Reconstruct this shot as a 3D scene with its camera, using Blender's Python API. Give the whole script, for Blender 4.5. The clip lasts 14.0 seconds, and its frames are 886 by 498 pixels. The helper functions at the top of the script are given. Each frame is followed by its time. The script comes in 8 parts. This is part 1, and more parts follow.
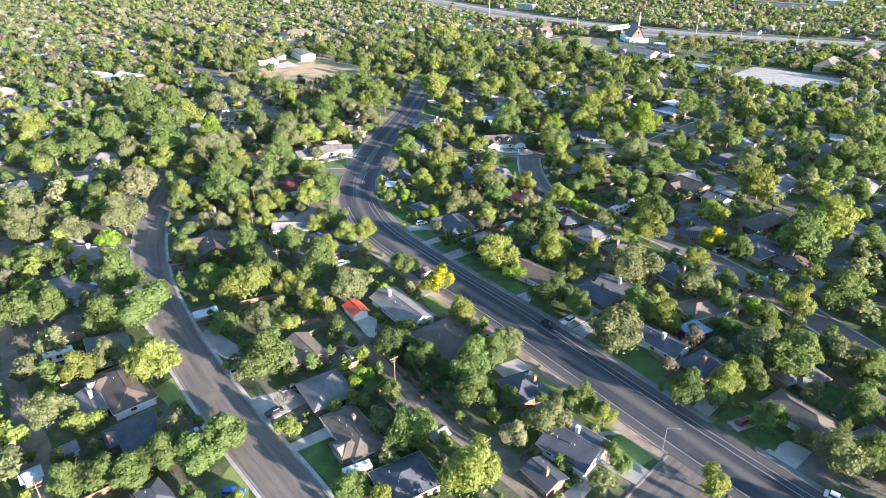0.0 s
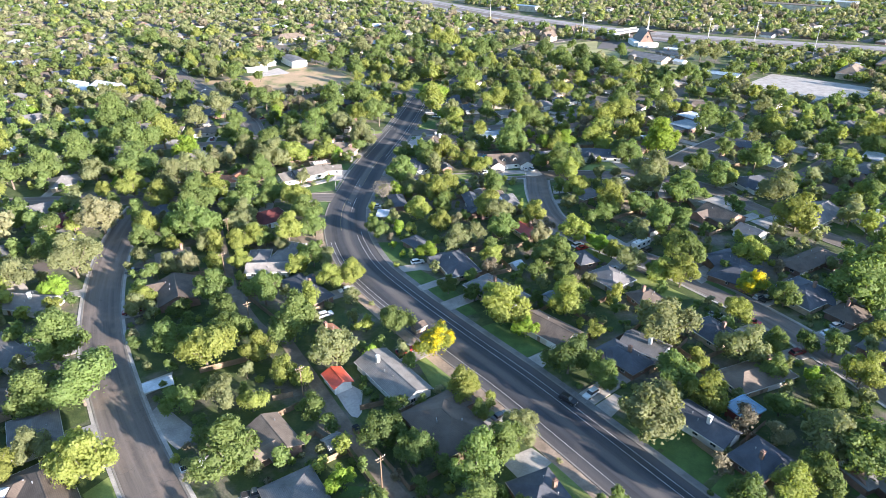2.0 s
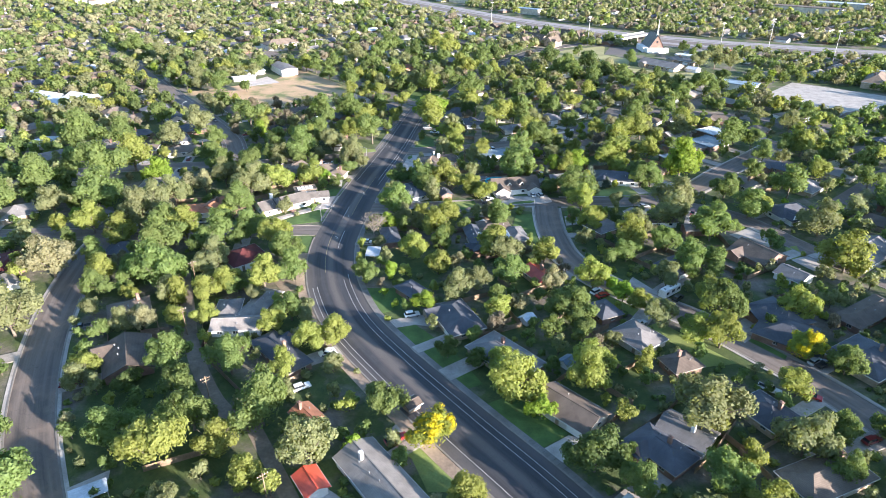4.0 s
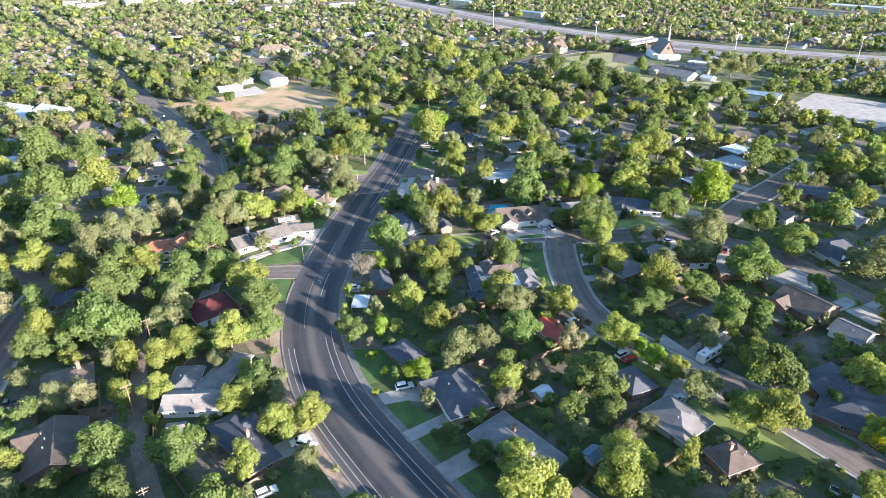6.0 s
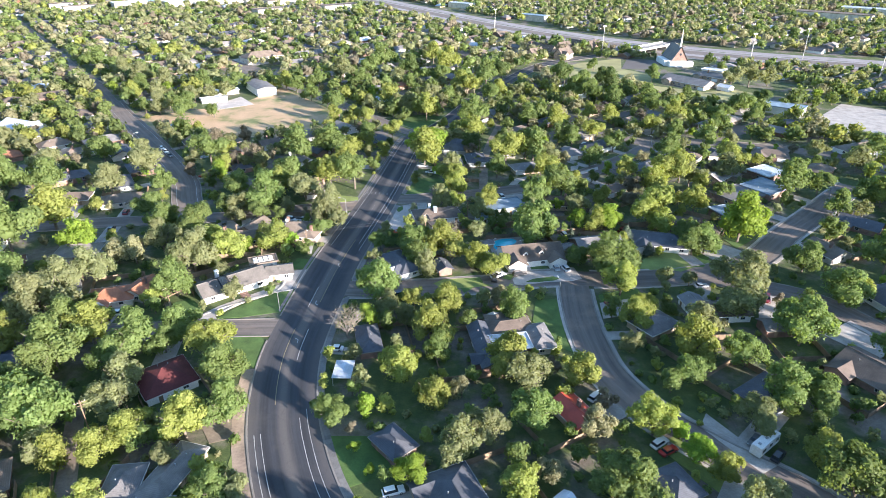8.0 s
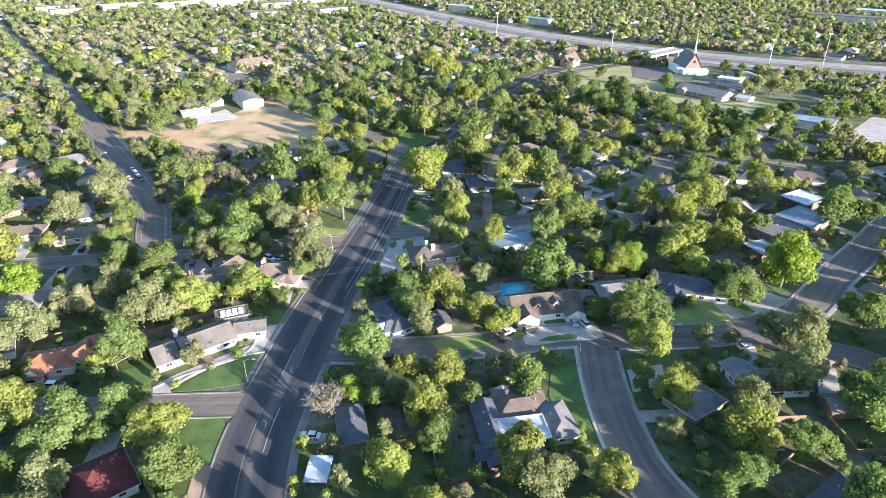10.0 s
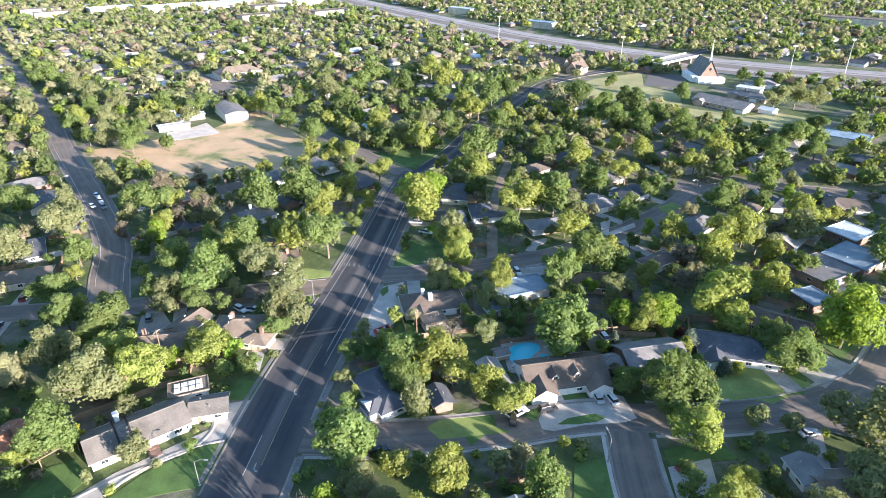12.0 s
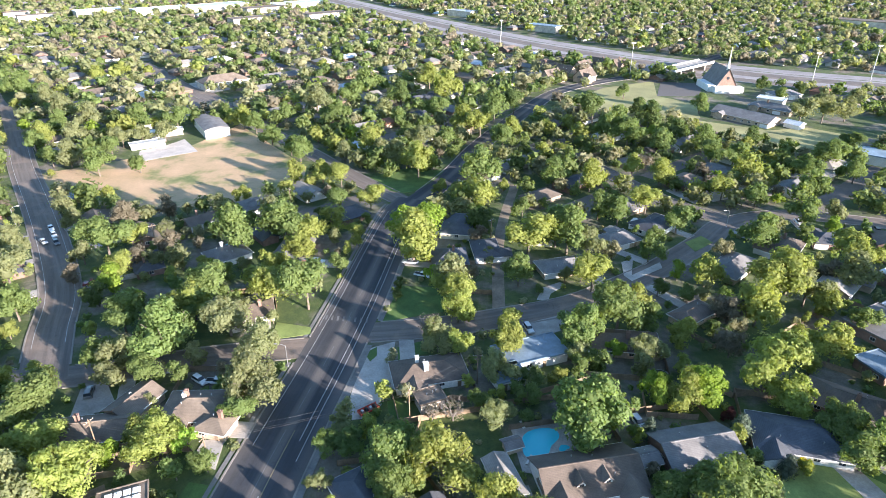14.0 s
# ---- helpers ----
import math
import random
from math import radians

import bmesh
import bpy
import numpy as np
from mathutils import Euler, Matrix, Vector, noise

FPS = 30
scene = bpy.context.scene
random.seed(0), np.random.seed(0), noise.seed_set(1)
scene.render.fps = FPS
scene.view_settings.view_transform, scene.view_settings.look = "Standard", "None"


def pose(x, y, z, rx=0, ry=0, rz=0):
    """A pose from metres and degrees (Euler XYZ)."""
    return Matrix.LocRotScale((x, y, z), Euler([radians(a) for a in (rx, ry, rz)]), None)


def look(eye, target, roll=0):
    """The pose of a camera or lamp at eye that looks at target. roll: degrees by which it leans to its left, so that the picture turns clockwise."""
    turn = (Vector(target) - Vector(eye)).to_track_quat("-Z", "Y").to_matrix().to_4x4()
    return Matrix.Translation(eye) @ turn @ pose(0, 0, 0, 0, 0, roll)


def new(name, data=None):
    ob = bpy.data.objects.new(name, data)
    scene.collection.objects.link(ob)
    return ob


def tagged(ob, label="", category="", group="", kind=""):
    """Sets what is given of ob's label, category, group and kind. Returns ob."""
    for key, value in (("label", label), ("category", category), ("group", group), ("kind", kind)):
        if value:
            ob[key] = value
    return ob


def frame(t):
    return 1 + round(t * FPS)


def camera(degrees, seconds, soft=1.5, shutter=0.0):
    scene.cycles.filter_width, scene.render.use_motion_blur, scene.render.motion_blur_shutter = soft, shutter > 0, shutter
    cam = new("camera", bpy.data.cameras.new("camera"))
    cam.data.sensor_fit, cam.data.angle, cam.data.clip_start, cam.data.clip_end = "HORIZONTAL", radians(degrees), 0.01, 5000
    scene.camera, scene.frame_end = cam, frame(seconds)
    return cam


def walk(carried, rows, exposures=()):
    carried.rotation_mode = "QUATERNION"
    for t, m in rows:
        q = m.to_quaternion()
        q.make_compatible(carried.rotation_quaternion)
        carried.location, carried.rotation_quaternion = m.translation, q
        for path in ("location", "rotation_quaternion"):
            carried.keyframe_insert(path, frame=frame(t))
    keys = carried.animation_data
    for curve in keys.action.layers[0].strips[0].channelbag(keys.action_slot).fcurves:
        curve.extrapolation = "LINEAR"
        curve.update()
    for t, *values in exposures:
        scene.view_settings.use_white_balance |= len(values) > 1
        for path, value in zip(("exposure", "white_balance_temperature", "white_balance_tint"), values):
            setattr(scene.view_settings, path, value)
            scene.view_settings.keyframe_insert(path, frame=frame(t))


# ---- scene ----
cam = camera(71.1, 14.0, soft=0.65)
METRES, EYE, TILT, LEAN, TURN = 240.5, 108.0, 0.0, 0.0, 0.0
ROWS = [
    (0.0, 0.0, 0.0, 0.0, 0.08, -27.45, -0.15),
    (0.5, 0.0004, 0.0361, -0.0008, 0.07, -27.45, -0.14),
    (1.0, 0.0008, 0.0721, -0.0015, 0.06, -27.46, -0.13),
    (1.5, 0.0011, 0.1081, -0.0025, 0.05, -27.46, -0.12),
    (2.0, 0.0016, 0.1441, -0.0034, 0.05, -27.46, -0.11),
    (2.5, 0.0018, 0.18, -0.0039, 0.04, -27.46, -0.11),
    (3.0, 0.0022, 0.216, -0.0045, 0.03, -27.45, -0.08),
    (5.5, 0.0044, 0.3939, -0.0078, 0.0, -27.36, -0.05),
    (6.0, 0.0049, 0.4296, -0.0086, 0.0, -27.34, -0.04),
    (6.5, 0.0053, 0.4652, -0.0093, -0.0, -27.33, -0.03),
    (7.0, 0.0057, 0.5007, -0.0099, -0.01, -27.33, -0.02),
    (7.5, 0.0062, 0.5364, -0.0107, -0.02, -27.32, -0.02),
    (8.0, 0.0067, 0.572, -0.0113, -0.03, -27.31, -0.01),
    (10.5, 0.0092, 0.7498, -0.0147, -0.03, -27.25, 0.05),
    (11.0, 0.0094, 0.7857, -0.0157, -0.05, -27.24, 0.06),
    (11.5, 0.0098, 0.8212, -0.0165, -0.05, -27.23, 0.06),
    (12.0, 0.01, 0.8569, -0.0169, -0.06, -27.24, 0.06),
    (12.5, 0.0104, 0.8927, -0.0178, -0.07, -27.23, 0.07),
    (13.0, 0.0106, 0.9284, -0.0181, -0.09, -27.24, 0.07),
    (13.5, 0.0114, 0.9642, -0.0191, -0.09, -27.24, 0.09),
    (14.0, 0.0117, 0.9997, -0.0196, -0.11, -27.22, 0.09),
]
walk(cam, [(t, pose(0, 0, EYE, TILT, LEAN, TURN) @ pose(METRES * x, METRES * y, METRES * z, 90 + pitch, roll, yaw)) for t, x, y, z, yaw, pitch, roll in ROWS])

# ---- light ----
SUN_EL, SUN_AZ = 11.5, 129.0        # degrees above the horizon; clockwise from +y
EXPOSURE = 1.38
scene.view_settings.exposure = EXPOSURE
world = bpy.data.worlds.new("sky")
scene.world = world
world.use_nodes = True
wn = world.node_tree.nodes
sky = wn.new("ShaderNodeTexSky")
sky.sky_type, sky.sun_disc = "NISHITA", False
sky.sun_elevation, sky.sun_rotation = radians(SUN_EL), radians(SUN_AZ)
sky.air_density, sky.dust_density, sky.ozone_density = 1.0, 0.5, 3.0
wn["Background"].inputs["Strength"].default_value = 0.194
world.node_tree.links.new(sky.outputs["Color"], wn["Background"].inputs["Color"])
sun_data = bpy.data.lights.new("sun", "SUN")
sun_data.energy, sun_data.angle, sun_data.color = 8.1, radians(0.55), (1.0, 0.895, 0.86)
sun = new("sun", sun_data)
sun_dir = Vector((math.sin(radians(SUN_AZ)) * math.cos(radians(SUN_EL)), math.cos(radians(SUN_AZ)) * math.cos(radians(SUN_EL)), math.sin(radians(SUN_EL))))
sun.matrix_world = look(sun_dir * 500, (0, 0, 0))


# ---- materials ----
def nodes_of(name):
    m = bpy.data.materials.new(name)
    m.use_nodes = True
    return m, m.node_tree.nodes, m.node_tree.links, m.node_tree.nodes["Principled BSDF"]


def noise_node(n, l, vec, scale, detail=4.0, rough=0.55):
    t = n.new("ShaderNodeTexNoise")
    t.inputs["Scale"].default_value, t.inputs["Detail"].default_value, t.inputs["Roughness"].default_value = scale, detail, rough
    l.new(vec, t.inputs["Vector"])
    return t.outputs["Fac"]


def ramp(n, l, fac, stops):
    r = n.new("ShaderNodeValToRGB")
    while len(r.color_ramp.elements) < len(stops):
        r.color_ramp.elements.new(0.5)
    for e, (p, c) in zip(r.color_ramp.elements, stops):
        e.position, e.color = p, (*c, 1)
    l.new(fac, r.inputs["Fac"])
    return r.outputs["Color"]


def mix(n, l, fac, a, b, how="MIX"):
    m = n.new("ShaderNodeMix")
    m.data_type, m.blend_type = "RGBA", how
    for k, v in ((0, fac), (6, a), (7, b)):
        if isinstance(v, (int, float)):
            m.inputs[k].default_value = v
        elif isinstance(v, tuple):
            m.inputs[k].default_value = (*v, 1)
        else:
            l.new(v, m.inputs[k])
    return m.outputs[2]


def bumped(n, l, bsdf, height, strength, distance):
    b = n.new("ShaderNodeBump")
    b.inputs["Strength"].default_value, b.inputs["Distance"].default_value = strength, distance
    l.new(height, b.inputs["Height"])
    l.new(b.outputs["Normal"], bsdf.inputs["Normal"])


def shade(c, k):
    return tuple(min(1.0, v * k) for v in c)


def plain(name, col, rough=0.75, metal=0.0, coarse=0.25, fine=3.0, dark=0.72, light=1.22, random_by=0.0, bump=0.0):
    """A surface with stains at a coarse scale and grain at a fine one."""
    m, n, l, b = nodes_of(name)
    pos = n.new("ShaderNodeNewGeometry").outputs["Position"]
    a = noise_node(n, l, pos, coarse)
    f = noise_node(n, l, pos, fine)
    c = ramp(n, l, a, [(0.3, shade(col, dark)), (0.7, shade(col, light))])
    g = ramp(n, l, f, [(0.25, (0.72, 0.72, 0.72)), (0.75, (1.2, 1.2, 1.2))])
    c = mix(n, l, 0.7, c, g, "MULTIPLY")
    if random_by:
        h = n.new("ShaderNodeHueSaturation")
        r = n.new("ShaderNodeMapRange")
        r.inputs["To Min"].default_value, r.inputs["To Max"].default_value = 1 - random_by, 1 + random_by
        l.new(n.new("ShaderNodeObjectInfo").outputs["Random"], r.inputs["Value"])
        l.new(r.outputs["Result"], h.inputs["Value"])
        l.new(c, h.inputs["Color"])
        c = h.outputs["Color"]
    l.new(c, b.inputs["Base Color"])
    b.inputs["Roughness"].default_value, b.inputs["Metallic"].default_value = rough, metal
    if bump:
        bumped(n, l, b, f, bump, 0.05)
    return m


def leafy(name, col, glow, spread=0.06, turning=None):
    """Leaves: each tree and each spray of leaves has its own tone, and light shines through them."""
    m, n, l, b = nodes_of(name)
    geo = n.new("ShaderNodeNewGeometry")
    h = n.new("ShaderNodeHueSaturation")
    h.inputs["Color"].default_value = (*col, 1)
    ob = n.new("ShaderNodeObjectInfo").outputs["Random"]
    for out, sock, lo, hi in ((ob, "Hue", 0.490, 0.507), (geo.outputs["Random Per Island"], "Value", 1 - spread * 2.4, 1 + spread * 2.0)):
        r = n.new("ShaderNodeMapRange")
        r.inputs["To Min"].default_value, r.inputs["To Max"].default_value = lo, hi
        l.new(out, r.inputs["Value"])
        l.new(r.outputs["Result"], h.inputs[sock])
    r = n.new("ShaderNodeMapRange")
    r.inputs["To Min"].default_value, r.inputs["To Max"].default_value = 0.86, 1.14
    l.new(ob, r.inputs["Value"])
    v = n.new("ShaderNodeVectorMath")
    v.operation = "SCALE"
    l.new(h.outputs["Color"], v.inputs[0])
    l.new(r.outputs["Result"], v.inputs["Scale"])
    c = v.outputs["Vector"]
    if turning:     # part of the crown has turned yellow
        k = noise_node(n, l, geo.outputs["Position"], 0.30, 2.0)
        c = mix(n, l, ramp(n, l, k, [(0.50, (0, 0, 0)), (0.58, (1, 1, 1))]), c, turning)
    l.new(c, b.inputs["Base Color"])
    b.inputs["Roughness"].default_value = 0.55
    b.inputs["Specular IOR Level"].default_value = 0.12
    tr = n.new("ShaderNodeBsdfTranslucent")
    l.new(mix(n, l, 1.0, c, glow, "MULTIPLY"), tr.inputs["Color"])
    ms = n.new("ShaderNodeMixShader")
    ms.inputs["Fac"].default_value = 0.48
    l.new(b.outputs["BSDF"], ms.inputs[1])
    l.new(tr.outputs["BSDF"], ms.inputs[2])
    l.new(ms.outputs["Shader"], n["Material Output"].inputs["Surface"])
    return m


GLOW = (1.55, 1.55, 0.75)
LEAF = {
    "g": leafy("leaf_green", (0.166, 0.222, 0.080), GLOW),
    "y": leafy("leaf_spring_green", (0.256, 0.290, 0.088), GLOW),
    "v": leafy("leaf_vivid_green", (0.220, 0.312, 0.058), GLOW),
    "o": leafy("leaf_olive", (0.220, 0.240, 0.124), GLOW),
    "p": leafy("leaf_pale", (0.29, 0.285, 0.165), (1.3, 1.3, 0.9)),
    "d": leafy("leaf_dark", (0.120, 0.166, 0.062), GLOW),
    "b": leafy("leaf_budding", (0.225, 0.200, 0.140), (1.2, 1.2, 1.0)),
    "r": leafy("leaf_red", (0.110, 0.045, 0.040), (1.5, 1.0, 0.9)),
    "s": leafy("leaf_blue_spruce", (0.130, 0.165, 0.120), (1.0, 1.0, 0.9)),
    "w": leafy("leaf_yellow", (0.225, 0.270, 0.065), GLOW, turning=(0.52, 0.44, 0.03)),
}
BARK = plain("bark", (0.16, 0.13, 0.10), 0.9, coarse=1.5, fine=9.0)
BARK_PALE = plain("pale_bark", (0.23, 0.20, 0.17), 0.9, coarse=1.5, fine=9.0)


def ground_material():
    m, n, l, b = nodes_of("ground_grass_and_dirt")
    pos = n.new("ShaderNodeNewGeometry").outputs["Position"]
    big = noise_node(n, l, pos, 0.055, 5.0, 0.6)
    mid = noise_node(n, l, pos, 0.35, 5.0, 0.6)
    fine = noise_node(n, l, pos, 2.2, 4.0, 0.7)
    grass = ramp(n, l, mid, [(0.25, (0.042, 0.072, 0.020)), (0.6, (0.085, 0.115, 0.032)), (0.85, (0.17, 0.16, 0.07))])
    dirt = ramp(n, l, mid, [(0.25, (0.11, 0.095, 0.075)), (0.55, (0.19, 0.165, 0.13)), (0.85, (0.29, 0.255, 0.20))])
    k = ramp(n, l, big, [(0.48, (0, 0, 0)), (0.60, (1, 1, 1))])
    c = mix(n, l, k, grass, dirt)
    c = mix(n, l, 0.75, c, ramp(n, l, fine, [(0.2, (0.55, 0.55, 0.55)), (0.8, (1.35, 1.35, 1.35))]), "MULTIPLY")
    l.new(c, b.inputs["Base Color"])
    b.inputs["Roughness"].default_value = 0.95
    bumped(n, l, b, fine, 0.6, 0.25)
    return m


def asphalt_material(name, base, sand, lanes=None):
    """Worn asphalt: wheel tracks and oil along the lanes, cracks and patches."""
    m, n, l, b = nodes_of(name)
    uv = n.new("ShaderNodeUVMap")
    uv.uv_map = "road"
    pos = n.new("ShaderNodeNewGeometry").outputs["Position"]
    mp = n.new("ShaderNodeMapping")
    mp.inputs["Scale"].default_value = (0.022, 0.55, 1)
    l.new(uv.outputs["UV"], mp.inputs["Vector"])
    streak = noise_node(n, l, mp.outputs["Vector"], 1.0, 5.0, 0.6)
    patch = noise_node(n, l, pos, 0.09, 4.0, 0.6)
    grain = noise_node(n, l, pos, 5.0, 3.0, 0.7)
    c = ramp(n, l, streak, [(0.3, shade(base, 0.62)), (0.5, base), (0.72, shade(base, 1.45))])
    if lanes:       # pale sand gathers between the lanes, tyres blacken the lanes
        across = n.new("ShaderNodeSeparateXYZ")
        l.new(uv.outputs["UV"], across.inputs["Vector"])
        wander = n.new("ShaderNodeMath")
        wander.operation, wander.inputs[1].default_value = "MULTIPLY_ADD", 2.4
        l.new(streak, wander.inputs[0])
        l.new(across.outputs["Y"], wander.inputs[2])
        side = n.new("ShaderNodeMath")
        side.operation, side.inputs[1].default_value = "SUBTRACT", 1.2
        l.new(wander.outputs["Value"], side.inputs[0])
        size = n.new("ShaderNodeMath")
        size.operation = "ABSOLUTE"
        l.new(side.outputs["Value"], size.inputs[0])
        unit = n.new("ShaderNodeMath")
        unit.operation, unit.inputs[1].default_value = "DIVIDE", lanes
        l.new(size.outputs["Value"], unit.inputs[0])
        k = ramp(n, l, unit.outputs["Value"], [(0.0, (0.85, 0.85, 0.85)), (0.10, (0.7, 0.7, 0.7)), (0.22, (0.04, 0.04, 0.04)), (0.34, (0.0, 0.0, 0.0)), (0.62, (0.06, 0.06, 0.06)), (0.80, (0.42, 0.42, 0.42)), (1.0, (0.6, 0.6, 0.6))])
        c = mix(n, l, k, c, shade(sand, 1.25))
    c = mix(n, l, ramp(n, l, patch, [(0.5, (0, 0, 0)), (0.72, (0.8, 0.8, 0.8) if not lanes else (0.45, 0.45, 0.45))]), c, sand)
    c = mix(n, l, 0.6, c, ramp(n, l, grain, [(0.2, (0.7, 0.7, 0.7)), (0.8, (1.25, 1.25, 1.25))]), "MULTIPLY")
    crack = n.new("ShaderNodeTexVoronoi")
    crack.feature = "DISTANCE_TO_EDGE"
    crack.inputs["Scale"].default_value = 0.11
    wob = n.new("ShaderNodeVectorMath")
    l.new(pos, wob.inputs[0])
    nz = n.new("ShaderNodeTexNoise")
    nz.inputs["Scale"].default_value = 0.4
    l.new(pos, nz.inputs["Vector"])
    sc = n.new("ShaderNodeVectorMath")
    sc.operation = "SCALE"
    sc.inputs["Scale"].default_value = 3.0
    l.new(nz.outputs["Color"], sc.inputs[0])
    l.new(sc.outputs["Vector"], wob.inputs[1])
    l.new(wob.outputs["Vector"], crack.inputs["Vector"])
    c = mix(n, l, ramp(n, l, crack.outputs["Distance"], [(0.0, (0.4, 0.4, 0.4)), (0.007, (0, 0, 0))]), c, (0.035, 0.035, 0.038))
    l.new(c, b.inputs["Base Color"])
    b.inputs["Roughness"].default_value = 0.82
    bumped(n, l, b, grain, 0.3, 0.03)
    return m


def shingle_material(name, col, metal=False):
    """Roofing in courses, with every slope weathered unevenly."""
    m, n, l, b = nodes_of(name)
    pos = n.new("ShaderNodeNewGeometry").outputs["Position"]
    stain = noise_node(n, l, pos, 0.28, 5.0, 0.65)
    fine = noise_node(n, l, pos, 3.5, 4.0, 0.7)
    w = n.new("ShaderNodeTexWave")
    w.wave_type, w.bands_direction = "BANDS", "Z"
    w.inputs["Scale"].default_value, w.inputs["Distortion"].default_value = (2.2, 0.6)
    l.new(pos, w.inputs["Vector"])
    c = ramp(n, l, stain, [(0.28, shade(col, 0.68)), (0.5, col), (0.75, shade(col, 1.35))])
    c = mix(n, l, 0.75, c, ramp(n, l, fine, [(0.2, (0.6, 0.6, 0.6)), (0.8, (1.3, 1.3, 1.3))]), "MULTIPLY")
    c = mix(n, l, 0.25, c, ramp(n, l, w.outputs["Fac"], [(0.3, (0.6, 0.6, 0.6)), (0.6, (1.1, 1.1, 1.1))]), "MULTIPLY")
    h = n.new("ShaderNodeHueSaturation")
    r = n.new("ShaderNodeMapRange")
    r.inputs["To Min"].default_value, r.inputs["To Max"].default_value = 0.85, 1.15
    l.new(n.new("ShaderNodeObjectInfo").outputs["Random"], r.inputs["Value"])
    l.new(r.outputs["Result"], h.inputs["Value"])
    l.new(c, h.inputs["Color"])
    l.new(h.outputs["Color"], b.inputs["Base Color"])
    b.inputs["Roughness"].default_value = 0.45 if metal else 0.85
    bumped(n, l, b, fine, 0.35, 0.05)
    return m


def field_material():
    m, n, l, b = nodes_of("worn_field")
    pos = n.new("ShaderNodeNewGeometry").outputs["Position"]
    big = noise_node(n, l, pos, 0.05, 4.0, 0.6)
    fine = noise_node(n, l, pos, 1.2, 4.0, 0.7)
    c = ramp(n, l, big, [(0.34, (0.15, 0.175, 0.06)), (0.42, (0.30, 0.26, 0.115)), (0.49, (0.46, 0.32, 0.18)), (0.66, (0.56, 0.37, 0.22))])
    c = mix(n, l, 0.6, c, ramp(n, l, fine, [(0.2, (0.7, 0.7, 0.7)), (0.8, (1.2, 1.2, 1.2))]), "MULTIPLY")
    l.new(c, b.inputs["Base Color"])
    b.inputs["Roughness"].default_value = 0.95
    return m


GROUND = ground_material()
ROAD_MAIN = asphalt_material("asphalt_main", (0.041, 0.043, 0.049), (0.112, 0.099, 0.089), 8.5)
ROAD_SIDE = asphalt_material("asphalt_side", (0.158, 0.132, 0.112), (0.275, 0.205, 0.155))
CONCRETE = plain("concrete", (0.40, 0.365, 0.325), 0.85, coarse=0.2, fine=2.5, random_by=0.12)
PAVE = plain("worn_pavement_concrete", (0.195, 0.185, 0.172), 0.9, coarse=0.15, fine=2.0, random_by=0.12)
KERB = plain("kerb_concrete", (0.25, 0.225, 0.195), 0.85, coarse=0.15)
DIRT = plain("alley_dirt", (0.24, 0.19, 0.14), 0.95, coarse=0.2, fine=1.5, dark=0.6, light=1.3)
LAWN = plain("lawn_grass", (0.078, 0.138, 0.033), 0.95, coarse=0.25, fine=2.5, dark=0.75, light=1.3, bump=0.6)
# partly dry grass, partly low sunlight put into the brighter colour
LAWN_DRY_SUNLIT = plain("dry_sunlit_lawn_grass", (0.205, 0.252, 0.070), 0.95, coarse=0.12, fine=2.0, dark=0.7, light=1.3, bump=0.6)
# church lawn: sunlight is put into this pale yellowish grass colour
LAWN_PALE = plain("pale_sunlit_lawn_grass", (0.30, 0.285, 0.125), 0.95, coarse=0.06, fine=1.2, dark=0.75, light=1.2, bump=0.4)
VERGE = plain("sandy_verge", (0.36, 0.27, 0.195), 0.95, coarse=0.18, fine=1.6, dark=0.55, light=1.35)
BANK = plain("weathered_concrete_bank", (0.30, 0.275, 0.27), 0.9, coarse=0.06, fine=0.8, dark=0.75)
FIELD = field_material()
PALE_SLAB = plain("pale_slab_concrete", (0.48, 0.43, 0.38), 0.85, coarse=0.2, fine=1.5, dark=0.85)
PAINT_WHITE = plain("road_paint_white", (0.48, 0.47, 0.45), 0.7, coarse=0.3, fine=2.0, dark=0.55)
PAINT_FAINT = plain("worn_road_paint", (0.17, 0.165, 0.16), 0.75, coarse=0.4, fine=2.0, dark=0.6)
PAINT_YELLOW = plain("road_paint_yellow", (0.30, 0.25, 0.13), 0.7, coarse=0.3, fine=2.0, dark=0.6)
WHITE = plain("white_paint", (0.76, 0.74, 0.70), 0.6, dark=0.9, light=1.05)
BRICK = plain("brick_wall", (0.235, 0.145, 0.112), 0.85, coarse=0.6, fine=6.0, random_by=0.15)
TAN = plain("tan_brick_wall", (0.42, 0.32, 0.23), 0.85, coarse=0.6, fine=6.0, random_by=0.15)
STUCCO = plain("pale_stucco", (0.58, 0.52, 0.44), 0.85, random_by=0.1)
REDWALL = plain("barn_red_boards", (0.20, 0.05, 0.04), 0.8)
WOOD = plain("weathered_wood", (0.24, 0.17, 0.11), 0.85, coarse=0.5, fine=4.0, random_by=0.2)
GLASS, _n, _l, _b = nodes_of("window_glass")
_b.inputs["Base Color"].default_value, _b.inputs["Roughness"].default_value = (0.03, 0.035, 0.04, 1), 0.06
CABLE = plain("weathered_cable", (0.10, 0.10, 0.105), 0.7)
RUBBER = plain("tyre_rubber", (0.03, 0.03, 0.03), 0.9)
STEEL = plain("galvanised_steel", (0.45, 0.45, 0.44), 0.45, 0.7)
POOL_WATER, _n, _l, _b = nodes_of("pool_water")
_b.inputs["Base Color"].default_value, _b.inputs["Roughness"].default_value = (0.06, 0.58, 0.70, 1), 0.05
